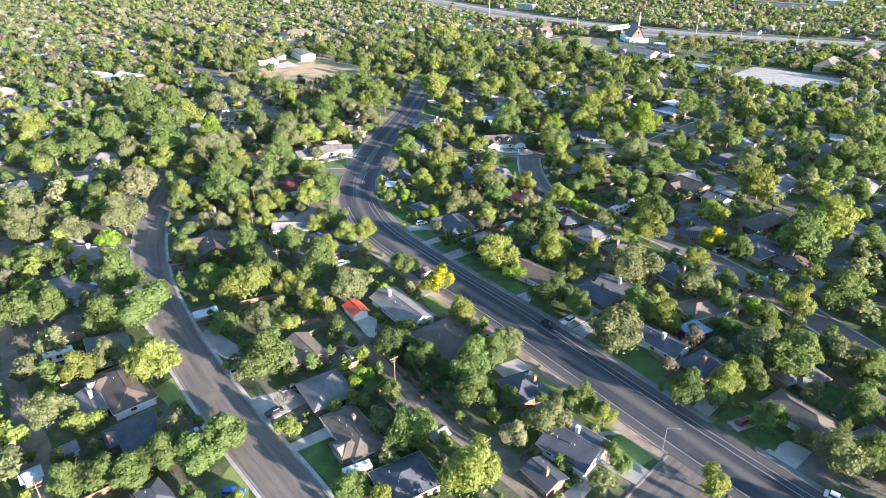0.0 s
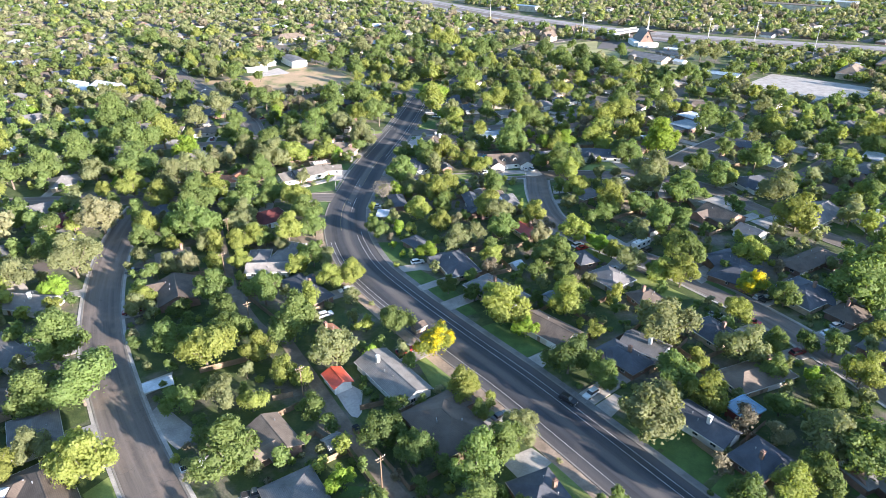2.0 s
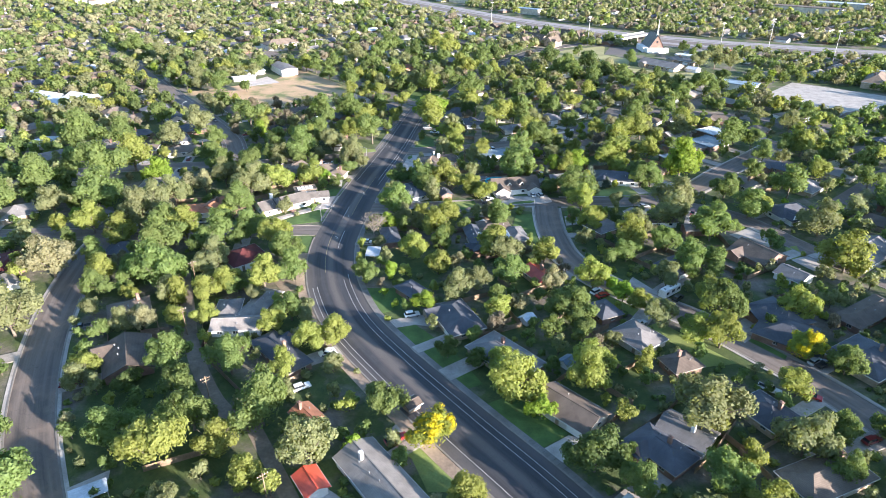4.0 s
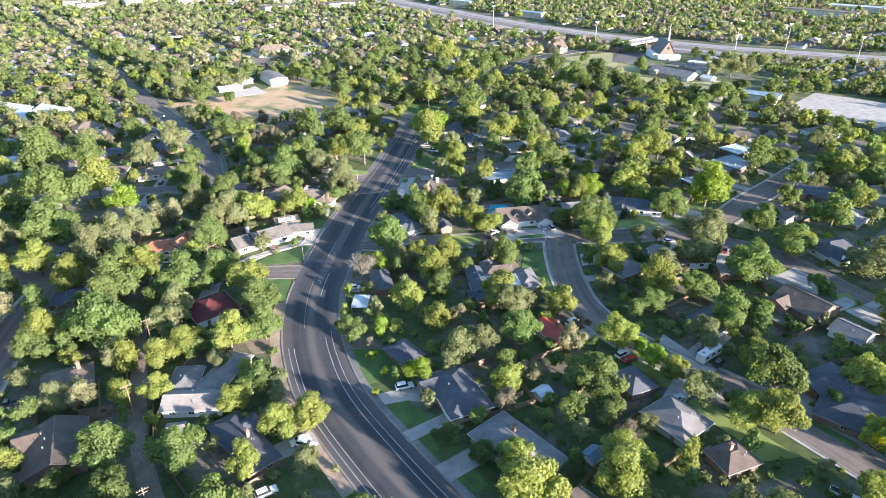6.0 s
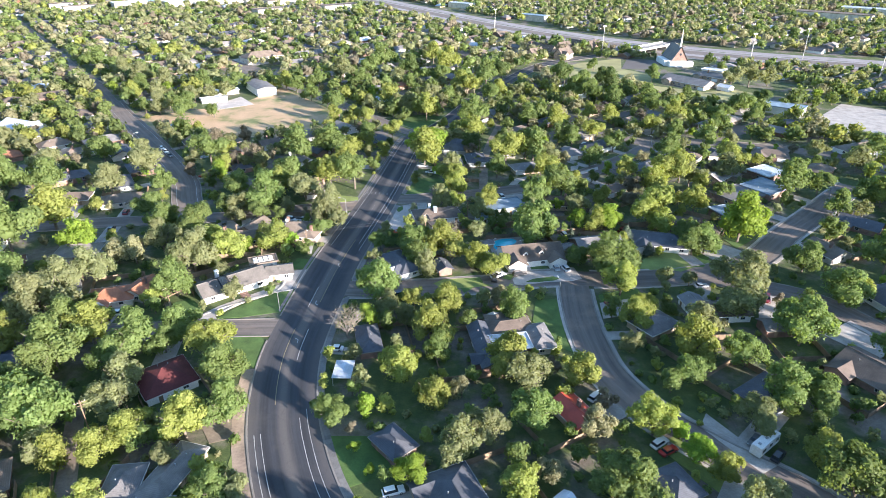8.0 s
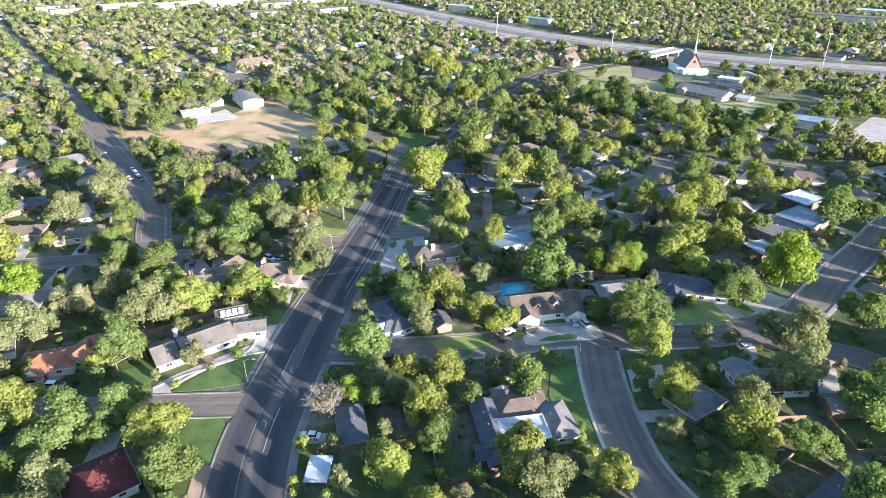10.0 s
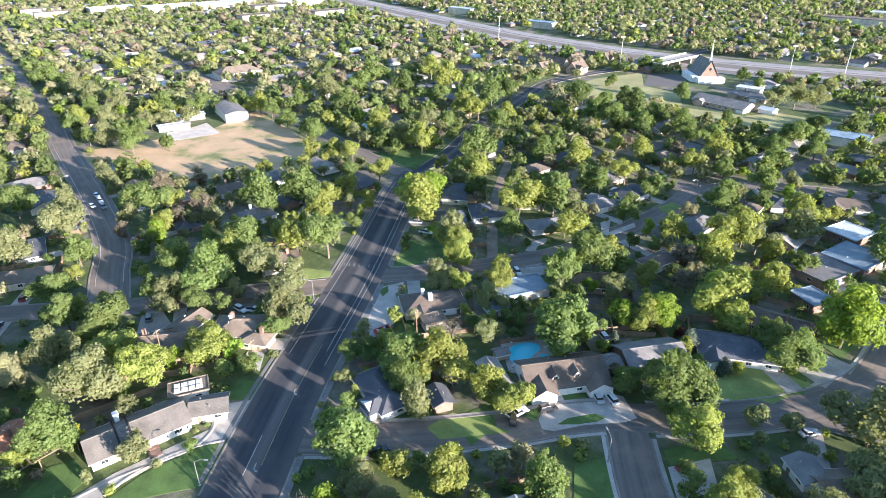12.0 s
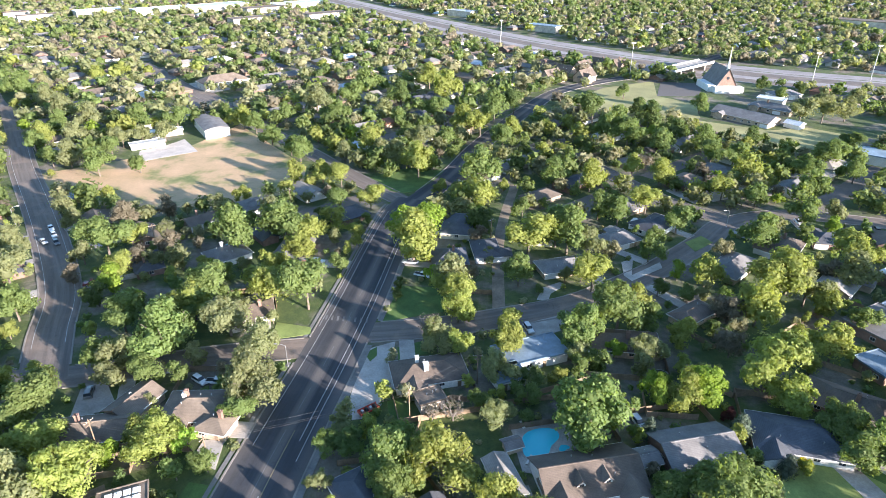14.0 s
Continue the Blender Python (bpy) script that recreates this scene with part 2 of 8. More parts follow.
ROOF = {
    "gray": shingle_material("gray_shingles", (0.180, 0.172, 0.166)),
    "slate": shingle_material("slate_shingles", (0.080, 0.086, 0.100)),
    "brown": shingle_material("brown_shingles", (0.132, 0.102, 0.080)),
    "tan": shingle_material("tan_shingles", (0.178, 0.140, 0.107)),
    "light": shingle_material("light_gray_shingles", (0.240, 0.220, 0.198)),
    "maroon": shingle_material("maroon_tiles", (0.12, 0.028, 0.026)),
    "red": shingle_material("red_metal", (0.55, 0.085, 0.050), True),
    "terra": shingle_material("terracotta_tiles", (0.36, 0.155, 0.085)),
    "white": shingle_material("white_membrane", (0.56, 0.59, 0.62), True),
    "blue": shingle_material("pale_blue_metal", (0.20, 0.265, 0.325), True),
    "sky": shingle_material("sky_blue_metal", (0.30, 0.48, 0.64), True),
    "beige": shingle_material("beige_shingles", (0.155, 0.138, 0.120)),
}
WALL = {"white": WHITE, "brick": BRICK, "tan": TAN, "stucco": STUCCO, "red": REDWALL}


# ---- builders ----
class Shape:
    """Collects faces for one mesh."""

    def __init__(self):
        self.v, self.f, self.m = [], [], []

    def face(self, pts, slot=0):
        k = len(self.v)
        self.v += [tuple(p) for p in pts]
        self.f.append(tuple(range(k, k + len(pts))))
        self.m.append(slot)

    def box(self, x0, x1, y0, y1, z0, z1, slot=0, taper=0.0):
        k, t = len(self.v), taper
        self.v += [(x0, y0, z0), (x1, y0, z0), (x1, y1, z0), (x0, y1, z0), (x0 + t, y0 + t, z1), (x1 - t, y0 + t, z1), (x1 - t, y1 - t, z1), (x0 + t, y1 - t, z1)]
        for q in ((3, 2, 1, 0), (4, 5, 6, 7), (0, 1, 5, 4), (1, 2, 6, 5), (2, 3, 7, 6), (3, 0, 4, 7)):
            self.f.append(tuple(k + i for i in q))
            self.m.append(slot)
        return self

    def solid(self, pts, dz, slot=0):
        """A polygon made into a slab of thickness dz downwards."""
        k, n = len(self.v), len(pts)
        self.v += [tuple(p) for p in pts] + [(p[0], p[1], p[2] - dz) for p in pts]
        self.f.append(tuple(range(k, k + n)))
        self.f.append(tuple(range(k + 2 * n - 1, k + n - 1, -1)))
        self.f += [(k + (i + 1) % n, k + i, k + n + i, k + n + (i + 1) % n) for i in range(n)]
        self.m += [slot] * (n + 2)
        return self

    def tube(self, a, b, r0, r1, sides=6, slot=0):
        a, b = Vector(a), Vector(b)
        q = (b - a).to_track_quat("Z", "Y")
        k = len(self.v)
        for c, r in ((a, r0), (b, r1)):
            self.v += [tuple(c + q @ Vector((r * math.cos(2 * math.pi * i / sides), r * math.sin(2 * math.pi * i / sides), 0))) for i in range(sides)]
        for i in range(sides):
            j = (i + 1) % sides
            self.f.append((k + i, k + j, k + sides + j, k + sides + i))
            self.m.append(slot)
        self.f += [tuple(range(k + sides - 1, k - 1, -1)), tuple(range(k + sides, k + 2 * sides))]
        self.m += [slot, slot]
        return self

    def mesh(self, name, *mats):
        me = bpy.data.meshes.new(name)
        me.from_pydata(self.v, [], self.f)
        for m in mats:
            me.materials.append(m)
        if len(mats) > 1:
            me.polygons.foreach_set("material_index", self.m)
        me.update()
        return me


def part(name, me, parent, label="", at=None):
    ob = new(name, me)
    ob.parent = parent
    if at is not None:
        ob.matrix_basis = at
    if label:
        ob["label"] = label
    return ob


def thing(name, label, category, m=None, group="", kind=""):
    ob = new(name)
    ob.empty_display_size = 0.5
    if m is not None:
        ob.matrix_basis = m
    return tagged(ob, label, category, group, kind)


def raw_mesh(name, verts, loops, sizes, mats, index):
    """A mesh straight from arrays."""
    me = bpy.data.meshes.new(name)
    me.vertices.add(len(verts))
    me.vertices.foreach_set("co", np.ascontiguousarray(verts, dtype=np.float32).ravel())
    me.loops.add(len(loops))
    me.loops.foreach_set("vertex_index", np.ascontiguousarray(loops, dtype=np.int32))
    me.polygons.add(len(sizes))
    start = np.concatenate(([0], np.cumsum(sizes)[:-1])).astype(np.int32)
    me.polygons.foreach_set("loop_start", start)
    for m in mats:
        me.materials.append(m)
    me.polygons.foreach_set("material_index", np.ascontiguousarray(index, dtype=np.int32))
    me.update(calc_edges=True)
    me.validate()
    return me


# roads
def smooth(pts, step=3.0):
    """Catmull-Rom through the points, resampled evenly."""
    p = np.array(pts, float)
    p = np.vstack((2 * p[0] - p[1], p, 2 * p[-1] - p[-2]))
    out = []
    for i in range(1, len(p) - 2):
        n = max(2, int(np.linalg.norm(p[i + 1] - p[i]) / 1.0))
        s = np.linspace(0, 1, n, endpoint=False)[:, None]
        out.append(0.5 * (2 * p[i] + (p[i + 1] - p[i - 1]) * s + (2 * p[i - 1] - 5 * p[i] + 4 * p[i + 1] - p[i + 2]) * s ** 2 + (3 * p[i] - p[i - 1] - 3 * p[i + 1] + p[i + 2]) * s ** 3))
    q = np.vstack(out + [p[-2:-1]])
    d = np.concatenate(([0], np.cumsum(np.linalg.norm(np.diff(q, axis=0), axis=1))))
    at = np.linspace(0, d[-1], max(2, int(d[-1] / step) + 1))
    return np.stack([np.interp(at, d, q[:, k]) for k in (0, 1)], 1), at


def normals(line):
    t = np.gradient(line, axis=0)
    t /= np.linalg.norm(t, axis=1)[:, None]
    return np.stack((-t[:, 1], t[:, 0]), 1)


ROADS = []      # (samples, half width)


def far_from_roads(x, y, skip=None):
    return min((float(np.min(np.hypot(s[:, 0] - x, s[:, 1] - y))) - h for s, h in ROADS if s is not skip), default=1e9)


def ribbon_mesh(name, line, at, o0, o1, z, mat, thick=0.25, cols=1):
    nn = normals(line)
    rows = []
    for k in range(cols + 1):
        o = o0 + (o1 - o0) * k / cols
        rows.append(np.column_stack((line + nn * o, np.full(len(line), z))))
    low = [np.column_stack((line + nn * o, np.full(len(line), z - thick))) for o in (o0, o1)]
    grid = [low[0]] + rows + [low[1]]
    n = len(line)
    v = np.vstack(grid)
    f = [(k * n + i + 1, k * n + i, (k + 1) * n + i, (k + 1) * n + i + 1) for k in range(len(grid) - 1) for i in range(n - 1)]
    me = bpy.data.meshes.new(name)
    me.from_pydata(v.tolist(), [], f)
    me.materials.append(mat)
    uv = me.uv_layers.new(name="road")
    idx = np.empty(len(me.loops), dtype=np.int32)
    me.loops.foreach_get("vertex_index", idx)
    offs = np.concatenate([np.full(n, o) for o in [o0] + [o0 + (o1 - o0) * k / cols for k in range(cols + 1)] + [o1]])
    along = np.tile(at, len(grid))
    uv.data.foreach_set("uv", np.column_stack((along[idx], offs[idx])).astype(np.float32).ravel())
    me.update()
    return me


def road(name, pts, width, z, mat, label, kind="structure"):
    line, at = smooth(pts)
    ROADS.append((line, width / 2))
    tagged(new(name, ribbon_mesh(name, line, at, width / 2, -width / 2, z, mat, cols=4)), label, "road", "", kind)
    return line, at


def edging(name, line, o0, o1, z, mat, label, category):
    """A kerb or pavement along a road, with gaps where another road joins."""
    pts = line + normals(line) * ((o0 + o1) / 2)
    own = None
    for s, h in ROADS:
        if s is line:
            own = s
    keep = [far_from_roads(x, y, own) > 0.2 for x, y in pts]
    run = []
    for i in range(len(line) + 1):
        if i < len(line) and keep[i]:
            run.append(i)
            continue
        if len(run) > 2:
            seg = line[run]
            tagged(new(name, ribbon_mesh(name, seg, np.arange(len(seg)) * 3.0, o0, o1, z, mat)), label, category, "", "structure")
        run = []


PATCHES = []


def patch(name, pts, z, mat, label, category="ground", thick=0.3):
    s = Shape()
    if sum(a[0] * b[1] - b[0] * a[1] for a, b in zip(pts, pts[1:] + pts[:1])) < 0:
        pts = pts[::-1]
    s.solid([(x, y, z) for x, y in pts], thick)
    PATCHES.append(pts)
    return tagged(new(name, s.mesh(name, mat)), label, category, "", "structure")


# trees
PHI = (1 + 5 ** 0.5) / 2
ICO_V = np.array([(-1, PHI, 0), (1, PHI, 0), (-1, -PHI, 0), (1, -PHI, 0), (0, -1, PHI), (0, 1, PHI), (0, -1, -PHI), (0, 1, -PHI), (PHI, 0, -1), (PHI, 0, 1), (-PHI, 0, -1), (-PHI, 0, 1)]) / math.hypot(1, PHI)
ICO_F = np.array([(0, 11, 5), (0, 5, 1), (0, 1, 7), (0, 7, 10), (0, 10, 11), (1, 5, 9), (5, 11, 4), (11, 10, 2), (10, 7, 6), (7, 1, 8), (3, 9, 4), (3, 4, 2), (3, 2, 6), (3, 6, 8), (3, 8, 9), (4, 9, 5), (2, 4, 11), (6, 2, 10), (8, 6, 7), (9, 8, 1)])


def crown_arrays(seed, lobes, leaves, size, form="round", core=0.80, deep=0.84):
    """Vertices, loops and face sizes of a crown of about unit radius: overlapping lobes covered in sprays of leaves."""
    r = np.random.default_rng(seed)
    lean = None
    if form == "round" and lobes >= 10:
        # boughs round a leading one, each with its own clumps of leaves
        n = int(np.clip(round(lobes / 6), 3, 8))
        turn = np.arange(n) * 2.4 + r.uniform(-.5, .5, n)
        out = r.uniform(0.34, 0.62, n)
        bough = np.stack((np.cos(turn) * out, np.sin(turn) * out, r.uniform(0.72, 1.38, n)), 1) * (r.uniform(0.85, 1.12), r.uniform(0.85, 1.12), 1)
        bough[0] = (r.uniform(-.15, .15), r.uniform(-.15, .15), r.uniform(1.35, 1.62))
        bough[1] = (r.uniform(-.12, .12), r.uniform(-.12, .12), 0.95)
        size_b = r.uniform(0.30, 0.46, n)
        size_b[1] = 0.52
        k = np.concatenate((np.arange(n), r.choice(n, max(0, lobes - n), p=size_b ** 2 / np.sum(size_b ** 2))))
        d = r.normal(size=(len(k), 3)) + (bough[k] - (0, 0, 0.95)) * 1.6 + (0, 0, 0.35)
        d /= np.linalg.norm(d, axis=1)[:, None]
        c = bough[k] + d * (size_b[k] * r.uniform(0.70, 1.12, len(k)))[:, None]
        rad = r.uniform(0.11, 0.23, len(k)) * (30.0 / lobes) ** 0.2
        lean = np.vstack((d, (bough - (0, 0, 0.7)) / np.linalg.norm(bough - (0, 0, 0.7), axis=1)[:, None]))
        c, rad = np.vstack((c, bough)), np.concatenate((rad, size_b * 0.92))
        lobes = len(c)
    elif form == "round":
        d = r.normal(size=(lobes, 3))
        d /= np.linalg.norm(d, axis=1)[:, None]
        d[:, 2] = np.where(d[:, 2] < -0.65, -d[:, 2] * 0.6, d[:, 2])
        stretch = np.array([r.uniform(0.82, 1.1), r.uniform(0.82, 1.1), r.uniform(0.95, 1.25)])
        c = d * r.uniform(0.45, 0.92, (lobes, 1)) * stretch + (0, 0, 1.10)
        rad = r.uniform(0.12, 0.31, lobes) * (12.0 / max(lobes, 12)) ** 0.15
        c[:3] = r.normal(size=(3, 3)) * (0.16, 0.16, 0.12) + (0, 0, 1.02)
        rad[:3] = r.uniform(0.46, 0.56, 3)
    elif form == "tall":
        h = np.linspace(0.35, 2.6, lobes)
        a = r.uniform(0, 6.28, lobes)
        k = np.sin(np.clip((h + 0.3) / 3.1, 0, 1) * math.pi) ** 0.7
        c = np.stack((np.cos(a) * 0.45 * k, np.sin(a) * 0.45 * k, h), 1)
        rad = 0.30 + 0.28 * k
    else:   # cone
        h = np.linspace(0.3, 2.5, lobes)
        a = np.arange(lobes) * 2.4
        k = 1 - h / 2.9
        c = np.stack((np.cos(a) * 0.55 * k, np.sin(a) * 0.55 * k, h), 1)
        rad = 0.12 + 0.48 * k
    w = rad ** 2
    if lean is not None:
        w[-n:] *= 0.4
    w = w / np.sum(w)
    pos, nor = [], []
    while sum(map(len, pos)) < leaves:
        i = r.choice(lobes, leaves, p=w)
        d = r.normal(size=(leaves, 3))
        d /= np.linalg.norm(d, axis=1)[:, None]
        if lean is not None:
            d = d + lean[i] * 0.45
            d /= np.linalg.norm(d, axis=1)[:, None]
        p = c[i] + d * (rad[i] * (deep + (1.55 - deep) * r.uniform(0, 1, leaves) ** 1.9))[:, None]
        inside = (np.linalg.norm(p[:, None] - c[None], axis=2) < rad[None] * (deep - 0.04)).sum(1) > 0
        ok = ~inside & (p[:, 2] > 0.2)
        pos.append(p[ok])
        nor.append((d if lean is None else d + lean[i] * 0.55)[ok])
    p, d = np.vstack(pos)[:leaves], np.vstack(nor)[:leaves]
    d = d + r.normal(size=d.shape) * (0.42 if lean is None else 0.58) + (0, 0, 0.12)
    d /= np.linalg.norm(d, axis=1)[:, None]
    t = np.cross(d, r.normal(size=d.shape))
    t /= np.linalg.norm(t, axis=1)[:, None]
    b = np.cross(d, t)
    s = size * r.uniform(0.55, 1.35, (leaves, 1))
    q = r.uniform(0.5, 0.9, (leaves, 1))
    s = s * 1.32
    tris = np.stack((p - t * s, p + t * s * 0.55 - b * s * q, p + t * s * 0.45 + b * s * q + d * s * 0.2), 1).reshape(-1, 3)
    cores = (ICO_V[None] * (rad * core)[:, None, None] * r.uniform(0.85, 1.1, (lobes, 12, 1)) + c[:, None]).reshape(-1, 3)
    cf = (ICO_F[None] + (np.arange(lobes) * 12)[:, None, None]).reshape(-1)
    verts = np.vstack((cores, tris))
    loops = np.concatenate((cf, np.arange(leaves * 3) + lobes * 12))
    sizes = np.concatenate((np.full(lobes * 20, 3), np.full(leaves, 3)))
    return verts, loops, sizes


def branchy(seed, bare=False, low=0.8):
    """A tapered trunk that forks into limbs."""
    r = random.Random(seed)
    s = Shape()
    s.tube((0, 0, -0.05), (r.uniform(-.03, .03), r.uniform(-.03, .03), 0.38), 0.055, 0.042, 7)
    n = 9 if bare else 5
    for i in range(n):
        a = i * 6.283 / n + r.uniform(-.4, .4)
        k = r.uniform(0.35, 0.6)
        mid = Vector((math.cos(a) * k * 0.6, math.sin(a) * k * 0.6, low + r.uniform(-.15, .15)))
        s.tube((0, 0, 0.34), mid, 0.032, 0.02, 5)
        for j in range(6 if bare else 2):
            b = a + r.uniform(-.9, .9)
            e = mid + Vector((math.cos(b), math.sin(b), r.uniform(0.6, 1.8))) * r.uniform(0.25, 0.5)
            s.tube(mid, e, 0.016, 0.006, 4)
            if bare:
                for _ in range(3):
                    s.tube(e, e + Vector((r.uniform(-.3, .3), r.uniform(-.3, .3), r.uniform(.05, .4))), 0.007, 0.003, 3)
    return s


FORMS = {"round": (38, 5000, 0.044), "tall": (13, 1300, 0.08), "cone": (18, 1200, 0.07), "bare": (13, 300, 0.05), "small": (22, 1900, 0.064)}
CROWNS, TRUNKS = {}, {}
TREE_WORDS = {
    "g": "full green broadleaf tree on a residential lot", "y": "yellow-green spring foliage tree with a rounded crown", "v": "vivid lime-green young tree in full leaf",
    "o": "olive-green tree with a loose open crown", "p": "pale cream-green tree in blossom", "d": "dark green dense tree in the shade",
    "b": "nearly bare budding tree with gray branches", "r": "dark red-leaved ornamental tree", "s": "blue-gray conifer in a front yard", "w": "green tree with a patch of golden yellow leaves",
}


def crown_mesh(form, variant, tone):
    key = (form, variant, tone)
    if key not in CROWNS:
        n, leaves, size = FORMS[form]
        v, l, s = crown_arrays(100 + variant * 7 + len(form), n, leaves, size, "round" if form in ("bare", "small") else form, 0.12 if form == "bare" else 0.74, 0.78 if form == "small" else 0.82)
        CROWNS[key] = raw_mesh("crown", v, l, s, [LEAF[tone]], np.zeros(len(s)))
    return CROWNS[key]


def trunk_mesh(form, variant):
    key = (form == "bare", variant)
    if key not in TRUNKS:
        TRUNKS[key] = branchy(variant, form == "bare").mesh("trunk", BARK_PALE if form == "bare" else BARK)
    return TRUNKS[key]


TREES = []      # x, y, radius
tree_rng = random.Random(4)


YARD_TREES = []   # those past the nearest ones, joined below


def tree(x, y, r, tone, form="round", single=True, detailed=True):
    variant = tree_rng.randrange(6)
    TREES.append((x, y, r))
    if not single:
        YARD_TREES.append((x, y, r, tone))
        return
    t = thing("tree", TREE_WORDS[tone], "tree", pose(x, y, 0, 0, 0, tree_rng.uniform(0, 360)) @ Matrix.Diagonal((r * tree_rng.uniform(0.88, 1.10), r * tree_rng.uniform(0.86, 1.04), (r * tree_rng.uniform(0.78, 0.96) + 0.15) * (1.2 if form == "tall" else 1.0), 1)))
    part("trunk", trunk_mesh(form, variant), t)
    part("crown", crown_mesh("small" if form == "round" and not detailed else form, variant, tone), t)


# houses
HOUSES = []     # x, y, radius


def window_meshes():
    f = Shape()
    f.box(-0.75, 0.75, -0.05, 0.0, 0, 0.08).box(-0.75, 0.75, -0.05, 0, 1.12, 1.2).box(-0.75, -0.67, -0.05, 0, 0.08, 1.12).box(0.67, 0.75, -0.05, 0, 0.08, 1.12).box(-0.03, 0.03, -0.05, 0, 0.08, 1.12)
    g = Shape().box(-0.67, 0.67, -0.03, -0.005, 0.08, 1.12)
    return f.mesh("window", WHITE), g.mesh("pane", GLASS)


WIN_FRAME, WIN_PANE = window_meshes()
DOOR_ME = Shape().box(-0.5, 0.5, -0.06, 0, 0, 2.05).box(-0.38, 0.38, -0.08, -0.06, 1.1, 1.9).box(-0.38, 0.38, -0.08, -0.06, 0.15, 0.95).mesh("door", WOOD)
_g = Shape().box(-2.4, 2.4, -0.05, 0, 0, 2.1)
for _i in range(4):
    _g.box(-2.3, 2.3, -0.08, -0.05, 0.06 + _i * 0.51, 0.5 + _i * 0.51)
GARAGE_ME = _g.mesh("garage_door", WHITE)
CHIMNEY_ME = Shape().box(-0.45, 0.45, -0.4, 0.4, 0, 2.0).box(-0.55, 0.55, -0.5, 0.5, 2.0, 2.15).box(-0.25, 0.25, -0.2, 0.2, 2.15, 2.4).mesh("chimney", BRICK)
CHIMNEY_WHITE = Shape().box(-0.45, 0.45, -0.4, 0.4, 0, 2.0).box(-0.55, 0.55, -0.5, 0.5, 2.0, 2.15).mesh("chimney", WHITE)
SKY_ME = Shape().box(-.75, .75, -.75, .75, 0, .3, taper=.1).mesh("skylight", WHITE)
VENT_ME = Shape().tube((0, 0, -0.1), (0, 0, 0.45), 0.09, 0.09, 8).tube((0, 0, 0.45), (0, 0, 0.55), 0.17, 0.14, 8).mesh("roof_vent", STEEL)


def roof_shape(L, W, eave, rise, style, over=0.55):
    """A gable, hip or flat roof as one closed shell with real thickness."""
    s = Shape()
    a, b = L / 2 + over, W / 2 + over
    e = eave - over * rise / (W / 2)
    top = eave + rise
    th = 0.22
    if style == "flat":
        for h, k, g in ((eave, 0, 0), (eave + .5, 0, 0), (eave + .5, .25, 0), (eave + .3, .25, 0)):
            s.v += [(-a + k, -b + k, h), (a - k, -b + k, h), (a - k, b - k, h), (-a + k, b - k, h)]
        s.f += [(3, 2, 1, 0), (12, 13, 14, 15)] + [(k + i, k + (i + 1) % 4, k + 4 + (i + 1) % 4, k + 4 + i) for k in (0, 4, 8) for i in range(4)]
        s.m += [0] * len(s.f)
        return s
    k = 0.0 if style == "gable" else min(b, a - 0.3)
    pts = [(-a, -b, e), (a, -b, e), (a, b, e), (-a, b, e), (-a + k, 0, top), (a - k, 0, top)]
    s.v += pts + [(p[0], p[1], p[2] - th) for p in pts]
    s.f += [(0, 1, 5, 4), (2, 3, 4, 5), (6, 10, 11, 7), (8, 11, 10, 9), (0, 6, 7, 1), (2, 8, 9, 3)]
    if style == "hip":
        s.f += [(1, 2, 5), (3, 0, 4), (7, 11, 8), (9, 10, 6), (1, 7, 8, 2), (3, 9, 6, 0)]
    else:
        s.f += [(1, 7, 11, 5), (2, 5, 11, 8), (3, 9, 10, 4), (0, 4, 10, 6)]
    s.m += [0] * len(s.f)
    return s


def ridge_shape(L, W, eave, rise, style, over=0.55):
    """The cap along the ridge."""
    a, b = L / 2 + over, W / 2 + over
    u = max(0.4, a - (0.0 if style == "gable" else min(b, a - 0.3)) - 0.1)
    return Shape().box(-u, u, -0.16, 0.16, eave + rise - 0.05, eave + rise + 0.06, 0, 0.04)


def wall_shape(L, W, eave, rise, style):
    """Four walls, with their gable ends where the roof has them, as one shell."""
    if style != "gable":
        return Shape().box(-L / 2, L / 2, -W / 2, W / 2, -0.1, eave - 0.02)
    s = Shape()
    for x in (-L / 2, L / 2):
        s.v += [(x, -W / 2, -0.1), (x, W / 2, -0.1), (x, W / 2, eave - 0.1), (x, 0, eave + rise - 0.3), (x, -W / 2, eave - 0.1)]
    s.f += [(0, 4, 3, 2, 1), (5, 6, 7, 8, 9)] + [(i, (i + 1) % 5, 5 + (i + 1) % 5, 5 + i) for i in range(5)]
    s.m += [0] * 7
    return s


house_rng = random.Random(9)
ROOF_WORDS = {"gray": "gray shingle", "slate": "dark slate-gray shingle", "brown": "brown shingle", "tan": "tan shingle", "light": "light gray shingle", "maroon": "maroon tiled", "red": "bright red metal", "terra": "terracotta tiled", "white": "white membrane", "blue": "blue metal", "beige": "beige-gray shingle", "sky": "sky-blue metal"}
WALL_WORDS = {"white": "white-painted walls", "brick": "red brick walls", "tan": "tan brick walls", "stucco": "pale stucco walls", "red": "red boarded walls"}


